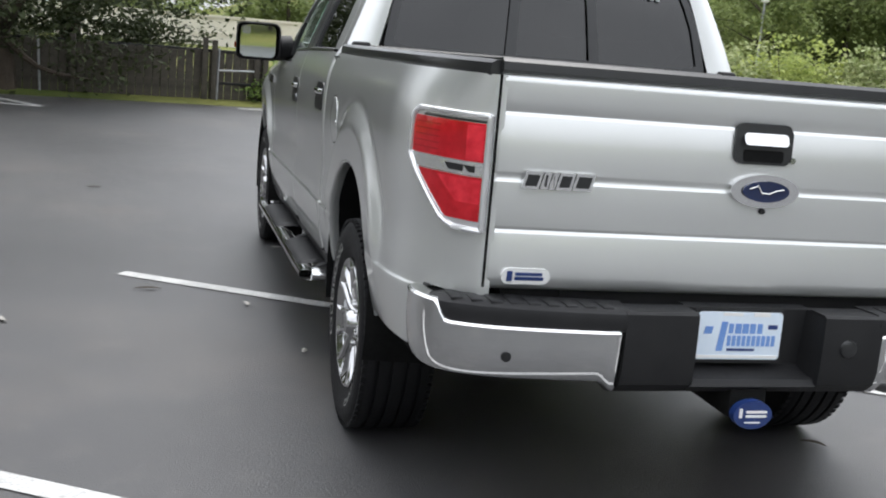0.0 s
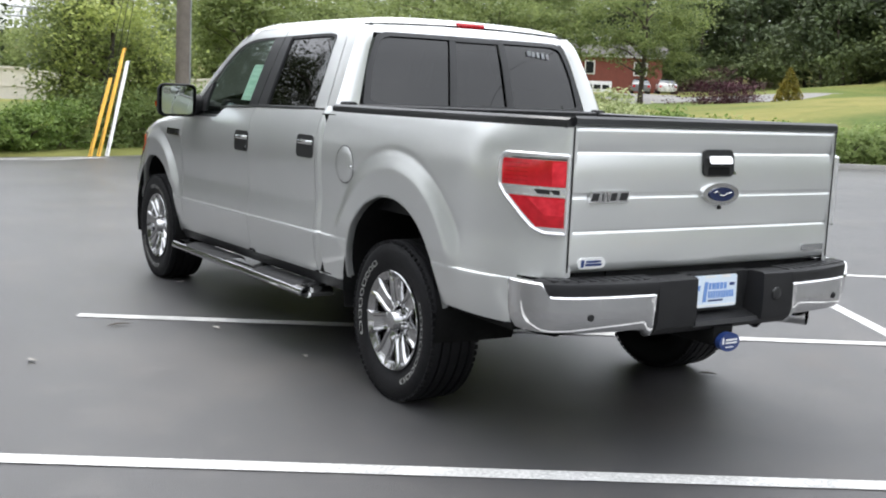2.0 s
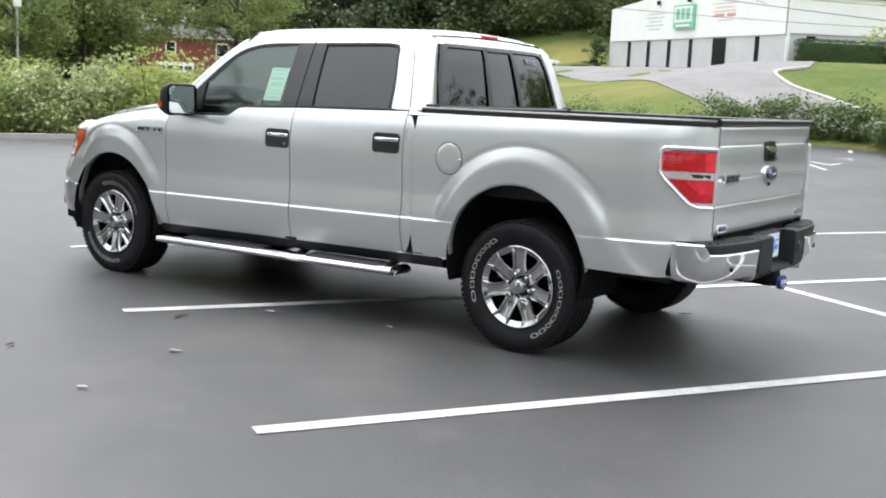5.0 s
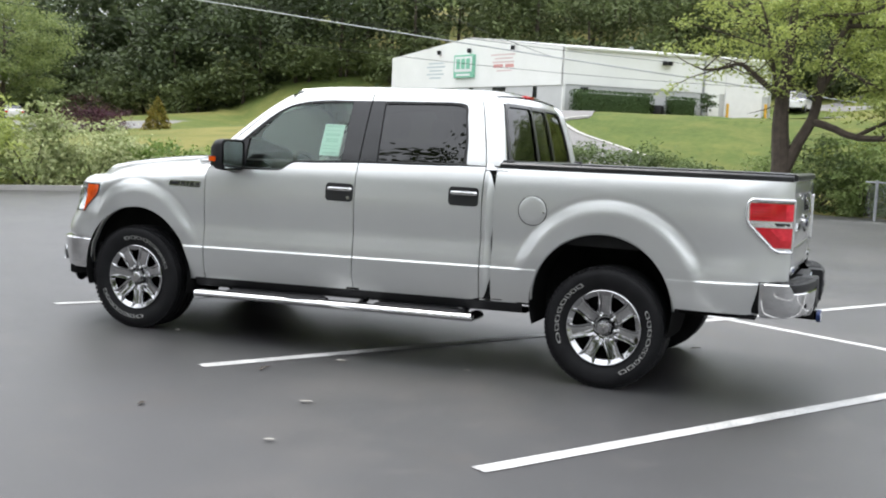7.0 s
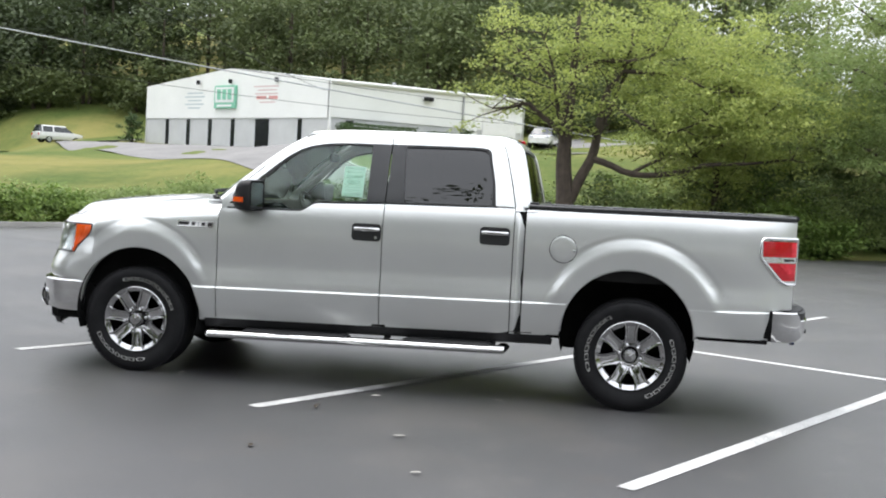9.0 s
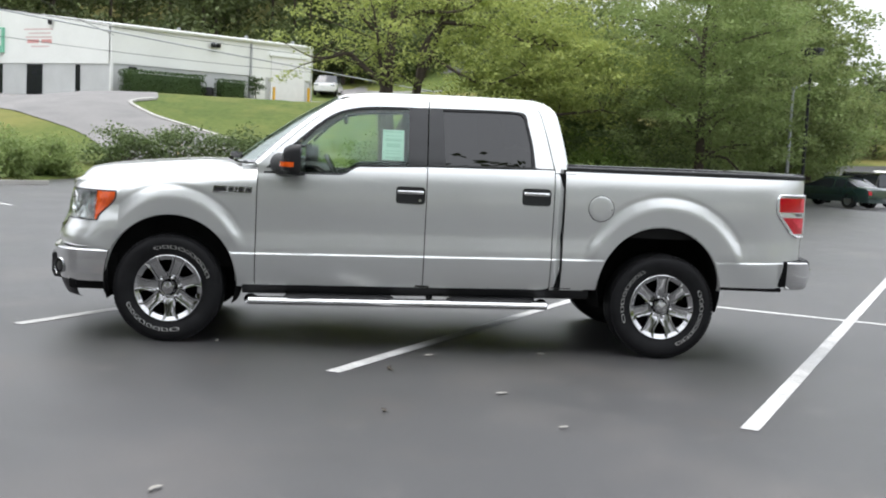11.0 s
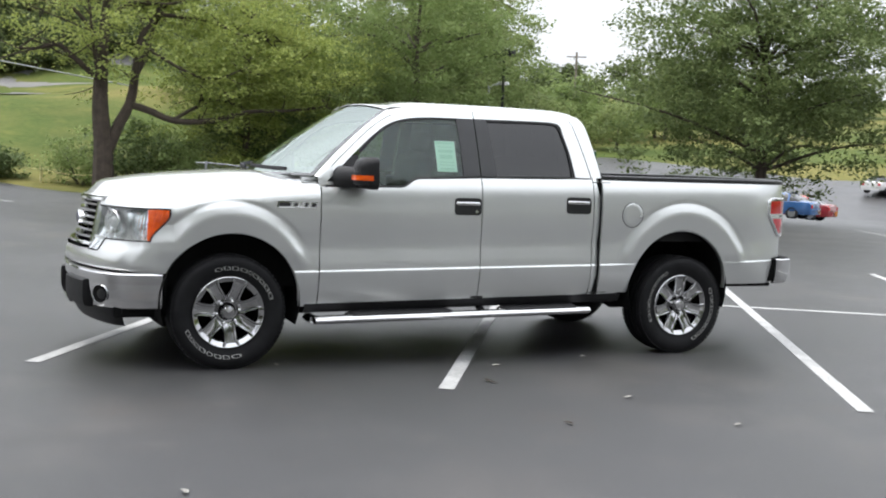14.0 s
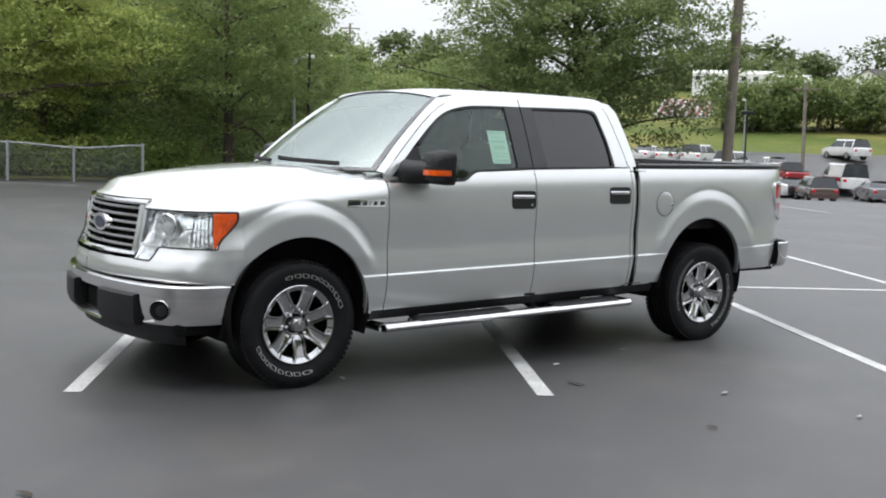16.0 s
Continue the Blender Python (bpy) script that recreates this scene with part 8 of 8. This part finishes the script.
lamp_post(21.4, 47.5, 3.6, "grey post with a white lamp head", "box")
lamp_post(28.2, 48.15, 4.2, "grey post with a white lamp head", "box")
lamp_post(32.6, -14.1, 4.7, "street lamp with a pale cobra head among the trees", "arm", -60)
lamp_post(32.4, -14.65, 5.95, "dark post with a flood lamp above the parked cars", "dark", 30)
lamp_post(46.6, -59.4, 5.6, "dark flood lamp on the far car park", "dark", 50)
lamp_post(57.0, -72.0, 4.6, "street lamp with a pale cobra head on the bank", "arm", 120)
lamp_post(-12.0, -24.0, 7.0, "dark lamp post mirrored in the back glass", "arm", 30)


def cable(a, b, sag, label, r=0.02):
    a, b = np.array(a), np.array(b)
    bm = B()
    tube(bm, [tuple(a + (b - a) * t - np.array((0, 0, 4 * sag * t * (1 - t)))) for t in np.linspace(0, 1, 24)], r, 6)
    tagged(part("overhead_cable", bm, BLACK if r < 0.025 else STEEL), label, "cable", "overhead cables")


cable((10.0, 46.9, 9.0), (24, 22.8, 6.35), 0.1, "pale overhead cable crossing the lawn", 0.026)
cable((24, 22.8, 6.35), (37.6, -0.6, 3.9), 0.08, "pale overhead cable crossing the lawn", 0.026)
cable((4.15, 17.9, 10.2), (45.0, 14.5, 6.2), 0.7, "dark thin overhead cable to the white building", 0.012)
cable((24, 30, 7.6), (52, 4, 6.2), 0.5, "dark thin overhead cable before the white building", 0.012)
cable((26, 32, 6.4), (56, 4.5, 5.6), 0.5, "dark thin overhead cable before the white building", 0.012)
cable((4.15, 17.9, 9.9), (17.2, -21.5, 11.2), 0.6, "dark overhead cable high above the car park", 0.015)
for k, (tx, ty, hh, m) in enumerate(((0.62, 1.05, 1.45, YELLOW), (0.80, 1.35, 2.05, YELLOW), (0.86, 1.28, 1.8, WHITE))):
    bm = B()
    x0, y0 = 1.72 + 0.17 * k, 16.15 + 0.05 * k
    L = hh / 8.0
    tube(bm, [(x0, y0, 0.0), (x0 + (5.25 - x0) * L, y0 + (21.85 - y0) * L * 0.9, hh)], 0.03, 8, squash=(1.3, 0.7))
    tagged(part("guy_guard", bm, m), "leaning %s plastic guard on a guy wire" % ("yellow" if m is YELLOW else "white"), "guy guard", "guy wire guards")
    cable((x0, y0, 0.02), (4.1, 17.9, 9.0), 0.0, "thin steel guy wire of the utility pole", 0.006)

# ---- chain-link fence and rope ----
cl = thing("chain_link_fence", "low galvanised chain-link fence at the edge of the asphalt", "fence")
CP = resample([(25.42, -0.95), (25.3, -1.5), (25.1, -2.3), (24.7, -3.7), (24.65, -4.9)], 40)
for i in (3, 20, 39):
    x, y = CP[i]
    bm = B()
    tube(bm, [(x, y, -0.2), (x, y, 1.14 if i != 20 else 1.02)], 0.045, 10)
    part("post", bm, STEEL, cl)
bm = B()
tube(bm, [(x, y, 1.08 - 0.11 * math.sin(max(i - 3, 0) / 36 * math.pi) ** 2) for i, (x, y) in enumerate(CP)], 0.024, 8)
part("top_rail", bm, STEEL, cl)
bm = B()
CQ = resample(CP, 300)
for i in range(0, 290, 2):
    for s in (-1, 1):
        j = i + 9 if s > 0 else i - 9
        if 0 <= j < 300:
            a, b = Vector((*CQ[i], 0.05)), Vector((*CQ[j], 1.03))
            w = Vector((0, 0.0010, 0))
            fc(bm, [bm.verts.new(p) for p in (a - w, a + w, b + w, b - w)])
o = part("wire_mesh", bm, STEEL, cl)
o["kind"] = "stuff"
rp = thing("rope_barrier", "yellow rope strung between short pale posts on the grass", "rope barrier")
RPX = [(33.6, 9.4), (33.8, 7.0), (32.8, 4.6), (30.4, 3.2), (28.4, 1.6)]
for x, y in RPX:
    bm = B()
    tube(bm, [(x, y, land(x, y) - 0.1), (x, y, land(x, y) + 0.62)], 0.045, 8)
    part("post", bm, ROPE, rp)
for a, b in zip(RPX, RPX[1:]):
    bm = B()
    tube(bm, [(a[0] + (b[0] - a[0]) * t, a[1] + (b[1] - a[1]) * t, land(a[0] + (b[0] - a[0]) * t, a[1] + (b[1] - a[1]) * t) + 0.52 - 0.3 * t * (1 - t)) for t in np.linspace(0, 1, 9)], 0.016, 6)
    part("rope", bm, ROPE, rp)


# ---- parked vehicles ----
TYRE2 = mat("far_tyre", (0.015, 0.015, 0.016), None, 0.8)
RIM2 = mat("far_rim", (0.45, 0.46, 0.47), None, 0.3, 0.9)
CARG = mat("car_window", (0.025, 0.03, 0.033), (0.02, 0.024, 0.027), 0.06, 0, 2, 9)
KINDS = {
    # length, width, roof, belt, hood, sill, then cabin from and to (from the front), slopes
    "sedan": (4.6, 1.78, 1.42, 0.95, 0.88, 0.28, 1.15, 4.05, 0.95, 0.75, 0.98),
    "suv": (4.6, 1.85, 1.72, 1.08, 1.02, 0.34, 1.10, 4.50, 0.75, 0.25, 1.05),
    "van": (5.6, 2.0, 2.12, 1.20, 1.15, 0.36, 0.75, 5.55, 0.95, 0.10, 1.18),
    "pickup": (5.4, 1.9, 1.75, 1.10, 1.06, 0.38, 1.35, 3.35, 0.75, 0.20, 1.06),
}


def car(kind, x, y, heading, paint, label, group="parked vehicles"):
    L, W, ZR, ZB, ZH, ZS, C0, C1, SF, SB, ZT = KINDS[kind]
    z = land(x, y)
    t = thing(kind if kind != "suv" else "sport_utility_car", label, {"sedan": "car", "suv": "car", "van": "van", "pickup": "pickup truck"}[kind], Matrix.Translation((x, y, z)) @ pose(0, 0, 0, 0, 0, heading), group)
    h = W / 2
    bm = B()
    rows = []
    for u, top, w in ((0.0, ZH - 0.28, 0.80), (0.06, ZH - 0.12, 0.90), (0.30, ZH - 0.05, 0.97), (C0, ZB, 1.0), (L * 0.5, ZB + 0.01, 1.0), (C1, ZT - 0.0, 1.0), (L - 0.12, ZT - 0.03, 0.96), (L - 0.02, ZT - 0.12, 0.9), (L, ZT - 0.35, 0.86)):
        yy = L / 2 - u
        rows.append([(-h * w * 0.92, yy, ZS), (-h * w, yy, ZS + 0.2), (-h * w, yy, (ZS + top) / 2), (-h * w * 0.97, yy, top - 0.06), (-h * w * 0.86, yy, top), (0, yy, top + 0.02), (h * w * 0.86, yy, top), (h * w * 0.97, yy, top - 0.06), (h * w, yy, (ZS + top) / 2), (h * w, yy, ZS + 0.2), (h * w * 0.92, yy, ZS)])
    vs = grid(bm, rows)
    fc(bm, vs[0]), fc(bm, vs[-1])
    part("body", bm, paint, t)
    bm = B()
    cab = [(C0, ZB - 0.02, 0.94), (C0 + SF, ZR - 0.05, 0.74), ((C0 + C1) / 2, ZR, 0.72), (C1 - SB, ZR - 0.03, 0.74), (C1, ZB - 0.02, 0.92)]
    rows = []
    for u, top, w in cab:
        yy = L / 2 - u
        rows.append([(-h * 0.94, yy, ZB - 0.03), (-h * w, yy, max(top - 0.10, ZB - 0.025)), (-h * w * 0.9, yy, top - 0.02), (0, yy, top), (h * w * 0.9, yy, top - 0.02), (h * w, yy, max(top - 0.10, ZB - 0.025)), (h * 0.94, yy, ZB - 0.03)])
    grid(bm, rows)
    part("cabin_glass", bm, CARG, t, "dark windows")
    bm = B()
    a, b = L / 2 - C0 - SF, L / 2 - C1 + SB
    vs = grid(bm, [[(-h * 0.745, yy, ZR - 0.13), (-h * 0.67, yy, ZR - 0.03), (0, yy, ZR + 0.012), (h * 0.67, yy, ZR - 0.03), (h * 0.745, yy, ZR - 0.13)] for yy in np.linspace(a + 0.03, b - 0.03, 6)])
    part("roof", bm, paint, t)
    for s in (-1, 1):
        for u in ((C0 + SF * 0.98 + C1 - SB) / 2 + 0.1, C1 - SB * 0.9):
            bm = B()
            yy = L / 2 - u
            grid(bm, [[(s * h * 0.755, yy + 0.05, ZR - 0.10), (s * h * 0.955, yy + 0.06, ZB - 0.02)], [(s * h * 0.755, yy - 0.05, ZR - 0.10), (s * h * 0.955, yy - 0.06, ZB - 0.02)]])
            part("pillar", bm, paint, t)
        for u in (0.85, L - 1.0):
            bm = B()
            lathe(bm, [(s * h * 0.70, 0.20), (s * h * 0.72, 0.335), (s * h * 0.98, 0.335), (s * h * 1.0, 0.31), (s * h * 1.0, 0.20)], 22, "x", (0, L / 2 - u, 0.335))
            w = part("wheel", bm, TYRE2, t)
            bm = B()
            lathe(bm, [(s * h * 0.99, 0.21), (s * h * 0.97, 0.12), (s * h * 0.99, 0.001)], 18, "x", (0, L / 2 - u, 0.335))
            part("rim", bm, RIM2, w)
        bm = B()
        box(bm, s * h * 0.5, s * h * 0.85, L / 2 - 0.10, L / 2 + 0.0, ZH - 0.30, ZH - 0.16, 0.02)
        part("headlight", bm, CHROME_SOFT, t)
        bm = B()
        box(bm, s * h * 0.62, s * h * 0.88, -L / 2 - 0.01, -L / 2 + 0.1, ZT - 0.36, ZT - 0.16, 0.02)
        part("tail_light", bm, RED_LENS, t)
    if kind == "van":
        for s in (-1, 1):
            bm = B()
            grid(bm, [[(s * h * (0.955 if q == 0 else 0.80 if q == 1 else 0.70), yy, z) for yy in np.linspace(L / 2 - 2.35, -L / 2 + 0.1, 6)] for q, z in ((0, ZB - 0.03), (1, ZR - 0.12), (2, ZR - 0.02))])
            part("side_panel", bm, paint, t, "closed body side")
    if kind == "pickup":
        bm = B()
        box(bm, -h * 0.84, h * 0.84, -L / 2 + 0.1, L / 2 - C1 - 0.1, ZB - 0.02, ZB + 0.03)
        part("bed_cover", bm, BLACK, t)
    return t


def carpaint(n, c):
    return mat(n, c, tuple(v * 0.9 for v in c), 0.25, 0.1, 3, 50, coat=1.0)


CWHITE, CBLACK, CGREEN, CBROWN, CGREY, CRED, CBLUE = (carpaint("car_" + n, c) for n, c in (("white", (0.75, 0.75, 0.74)), ("black", (0.015, 0.016, 0.018)), ("green", (0.02, 0.045, 0.04)), ("brown", (0.09, 0.06, 0.05)), ("grey", (0.18, 0.18, 0.19)), ("red", (0.28, 0.02, 0.025)), ("blue", (0.04, 0.12, 0.30))))
CORANGE = mat("orange_car_paint", (0.75, 0.33, 0.02), (0.65, 0.27, 0.015), 0.3, 0, 2, 40, coat=1.0)
car("suv", 82.6, 48.6, -126, CWHITE, "white compact sport utility car parked by the drive").scale = (0.9, 0.9, 0.9)
car("sedan", 68.9, 72.0, -38, CWHITE, "white car parked under the trees by the house")
car("sedan", 66.2, 72.6, -38, CGREY, "grey car parked under the trees by the house")
car("suv", 78.0, 5.4, 85, CWHITE, "white car parked in the yard beside the building")
car("sedan", 40.5, -19.6, -60, CGREEN, "dark green sedan at the edge of the car park")
car("suv", 45.9, -23.2, -70, CBLACK, "dark sport utility car in the row of parked cars")
car("sedan", 69.5, -35.6, -40, CWHITE, "white car in the row of parked cars")
car("sedan", 38.5, -34.0, -60, CBLUE, "blue car parked beyond the island tree")
car("sedan", 40.5, -37.0, -60, CRED, "red car parked beyond the island tree")
car("van", 41.4, -53.2, 125, CWHITE, "white cargo van on the lower car park")
car("suv", 37.0, -54.8, 230, CBROWN, "dark brown sport utility car on the lower car park")
car("sedan", 41.6, -58.0, 230, CBLACK, "black car on the lower car park")
car("pickup", 43.2, -50.8, 170, CORANGE, "orange-yellow pickup on the lower car park")
car("pickup", 45.6, -63.5, 230, CRED, "dark red pickup on the lower car park")
car("sedan", 49.2, -66.0, 240, CWHITE, "white car on the lower car park")
av = car("van", 41.0, -63.6, 232, CWHITE, "white van with a red side stripe")
for s in (-1, 1):
    bm = B()
    box(bm, s * 1.0, s * 1.012, -2.6, 2.2, 0.85, 1.12, 0.0)
    part("stripe", bm, CRED, av, "red stripe")
car("suv", 49.3, -76.0, 250, CWHITE, "white sport utility car on the upper road")
for x, y in ((58.8, -62.0), (57.2, -63.4), (55.6, -64.8), (51.8, -64.4)):
    car("suv" if x < 57 else "sedan", x, y, 200, CWHITE, "white car in the far row of parked cars")
car("sedan", 35.4, -59.0, 230, CGREY, "grey car on the lower car park")


# ---- waste bins ----
def waste_bin(x, y, turn):
    t = thing("waste_container", "dark green steel waste container with a pale lid", "waste container", Matrix.Translation((x, y, land(x, y))) @ pose(0, 0, 0, 0, 0, turn), "waste containers")
    bm = B()
    prism(bm, [(-0.75, 0.12), (0.75, 0.12), (0.85, 1.2), (0.85, 1.45), (-0.75, 1.2)], lambda a, z: (-0.95, a, z), lambda a, z: (0.95, a, z))
    part("tub", bm, mat("green_steel", (0.02, 0.10, 0.055), (0.015, 0.075, 0.04), 0.5), t)
    for k in range(2):
        bm = B()
        box(bm, -0.94 + 0.95 * k, -0.02 + 0.95 * k, -0.8, 0.86, 0.0, 0.05, 0.015, Matrix.Translation((0, 0, 1.34)) @ pose(0, 0, 0, 9, 0, 0))
        part("lid", bm, BLACK if k else WHITE, t)
    for s in (-1, 1):
        bm = B()
        box(bm, s * 0.95, s * 1.05, -0.5, 0.5, 0.8, 0.92, 0.01)
        part("fork_pocket", bm, BLACK, t)


waste_bin(78.6, -43.0, 60)
waste_bin(76.9, -44.8, 66)

# ---- striped canopy on the far bank ----
cn = thing("striped_canopy", "red and white striped canopy on dark posts beyond the far bank", "canopy", Matrix.Translation((85.2, -95.0, land(85.2, -95.0) - 0.55)) @ pose(0, 0, 0, 0, 0, 41.3))
CANV = mat("canopy_white", (0.72, 0.70, 0.69), (0.62, 0.60, 0.59), 0.7)
CANR = mat("canopy_red", (0.45, 0.16, 0.17), (0.36, 0.11, 0.12), 0.7)
for k in range(15):
    x0, x1 = -3.3 + 0.44 * k, -2.86 + 0.44 * k
    for sy in (-1, 1):
        bm = B()
        vs = grid(bm, [[(x0 - 1.1 * t, sy * 3.0 * (1 - t), 0.6 + 2.0 * t), (x1 - 1.1 * t, sy * 3.0 * (1 - t), 0.6 + 2.0 * t)] for t in (0, 0.3, 0.65, 1)])
        bmesh.ops.solidify(bm, geom=bm.faces[:], thickness=0.04)
        part("stripe_panel", bm, CANR if k % 2 else CANV, cn)
for sy in (-1, 1):
    bm = B()
    grid(bm, [[(-3.3 + 0.103 * k, sy * 3.04, z - (0.12 * abs(math.sin(k * math.pi / 4)) if z < 0.5 else 0)) for k in range(65)] for z in (0.62, 0.25)])
    bmesh.ops.solidify(bm, geom=bm.faces[:], thickness=0.03)
    part("valance", bm, CANV, cn, "white scalloped valance")
for x in (-3.2, 0, 3.2):
    for y in (-2.8, 2.8):
        bm = B()
        tube(bm, [(x, y, -1.5), (x, y, 0.7)], 0.06, 8)
        part("post", bm, BLACK, cn)

# ---- far hill building and houses ----
fb_ = thing("hill_building", "long white building on the distant hill", "building")
A, Bq = np.array((117.0, -137.0)), np.array((104.5, -147.5))
d = (Bq - A) / np.linalg.norm(Bq - A)
for u0, u1, z1, nm in ((-3.0, 10.5, 14.3, "hall"), (10.5, 15.5, 13.7, "annex")):
    bm = B()
    m = Matrix.Translation((*(A + d * u0), 0)) @ Matrix.Rotation(math.atan2(d[1], d[0]), 4, "Z")
    prism(bm, [(0, 9), (7, 9), (7, z1 - 0.7), (3.5, z1), (0, z1 - 0.7)], lambda a, z: m @ Vector((0, a, z)), lambda a, z: m @ Vector((u1 - u0, a, z)))
    prism(bm, [(0, 9), (-7, 9), (-7, z1 - 0.7), (-3.5, z1), (0, z1 - 0.7)], lambda a, z: m @ Vector((0.05, a, z)), lambda a, z: m @ Vector((u1 - u0, a, z)))
    hb = part(nm, bm, WHITE, fb_)
    for k in range(int((u1 - u0) / 1.8)):
        for s in (-7.03, 7.03):
            bm = B()
            bmesh.ops.create_cube(bm, size=1, matrix=m @ Matrix.Translation((0.9 + 1.8 * k, s, z1 - 1.5)) @ Matrix.Diagonal((0.8, 0.06, 0.7, 1)))
            part("window", bm, DARKWIN, hb)
fh_ = thing("far_house", "small white house at the edge of the hill wood", "house", Matrix.Translation((96.5, -153, land(96.5, -153))))
bm = B()
prism(bm, [(-2.5, -1), (2.5, -1), (2.5, 2.6), (0, 4.2), (-2.5, 2.6)], lambda a, z: (a, -3, z), lambda a, z: (a, 3, z))
part("wall", bm, WHITE, fh_)
bm = B()
prism(bm, [(-2.8, 2.5), (0, 4.35), (2.8, 2.5), (0, 4.15)], lambda a, z: (a, -3.3, z), lambda a, z: (a, 3.3, z))
part("roof", bm, ROOFM, fh_)
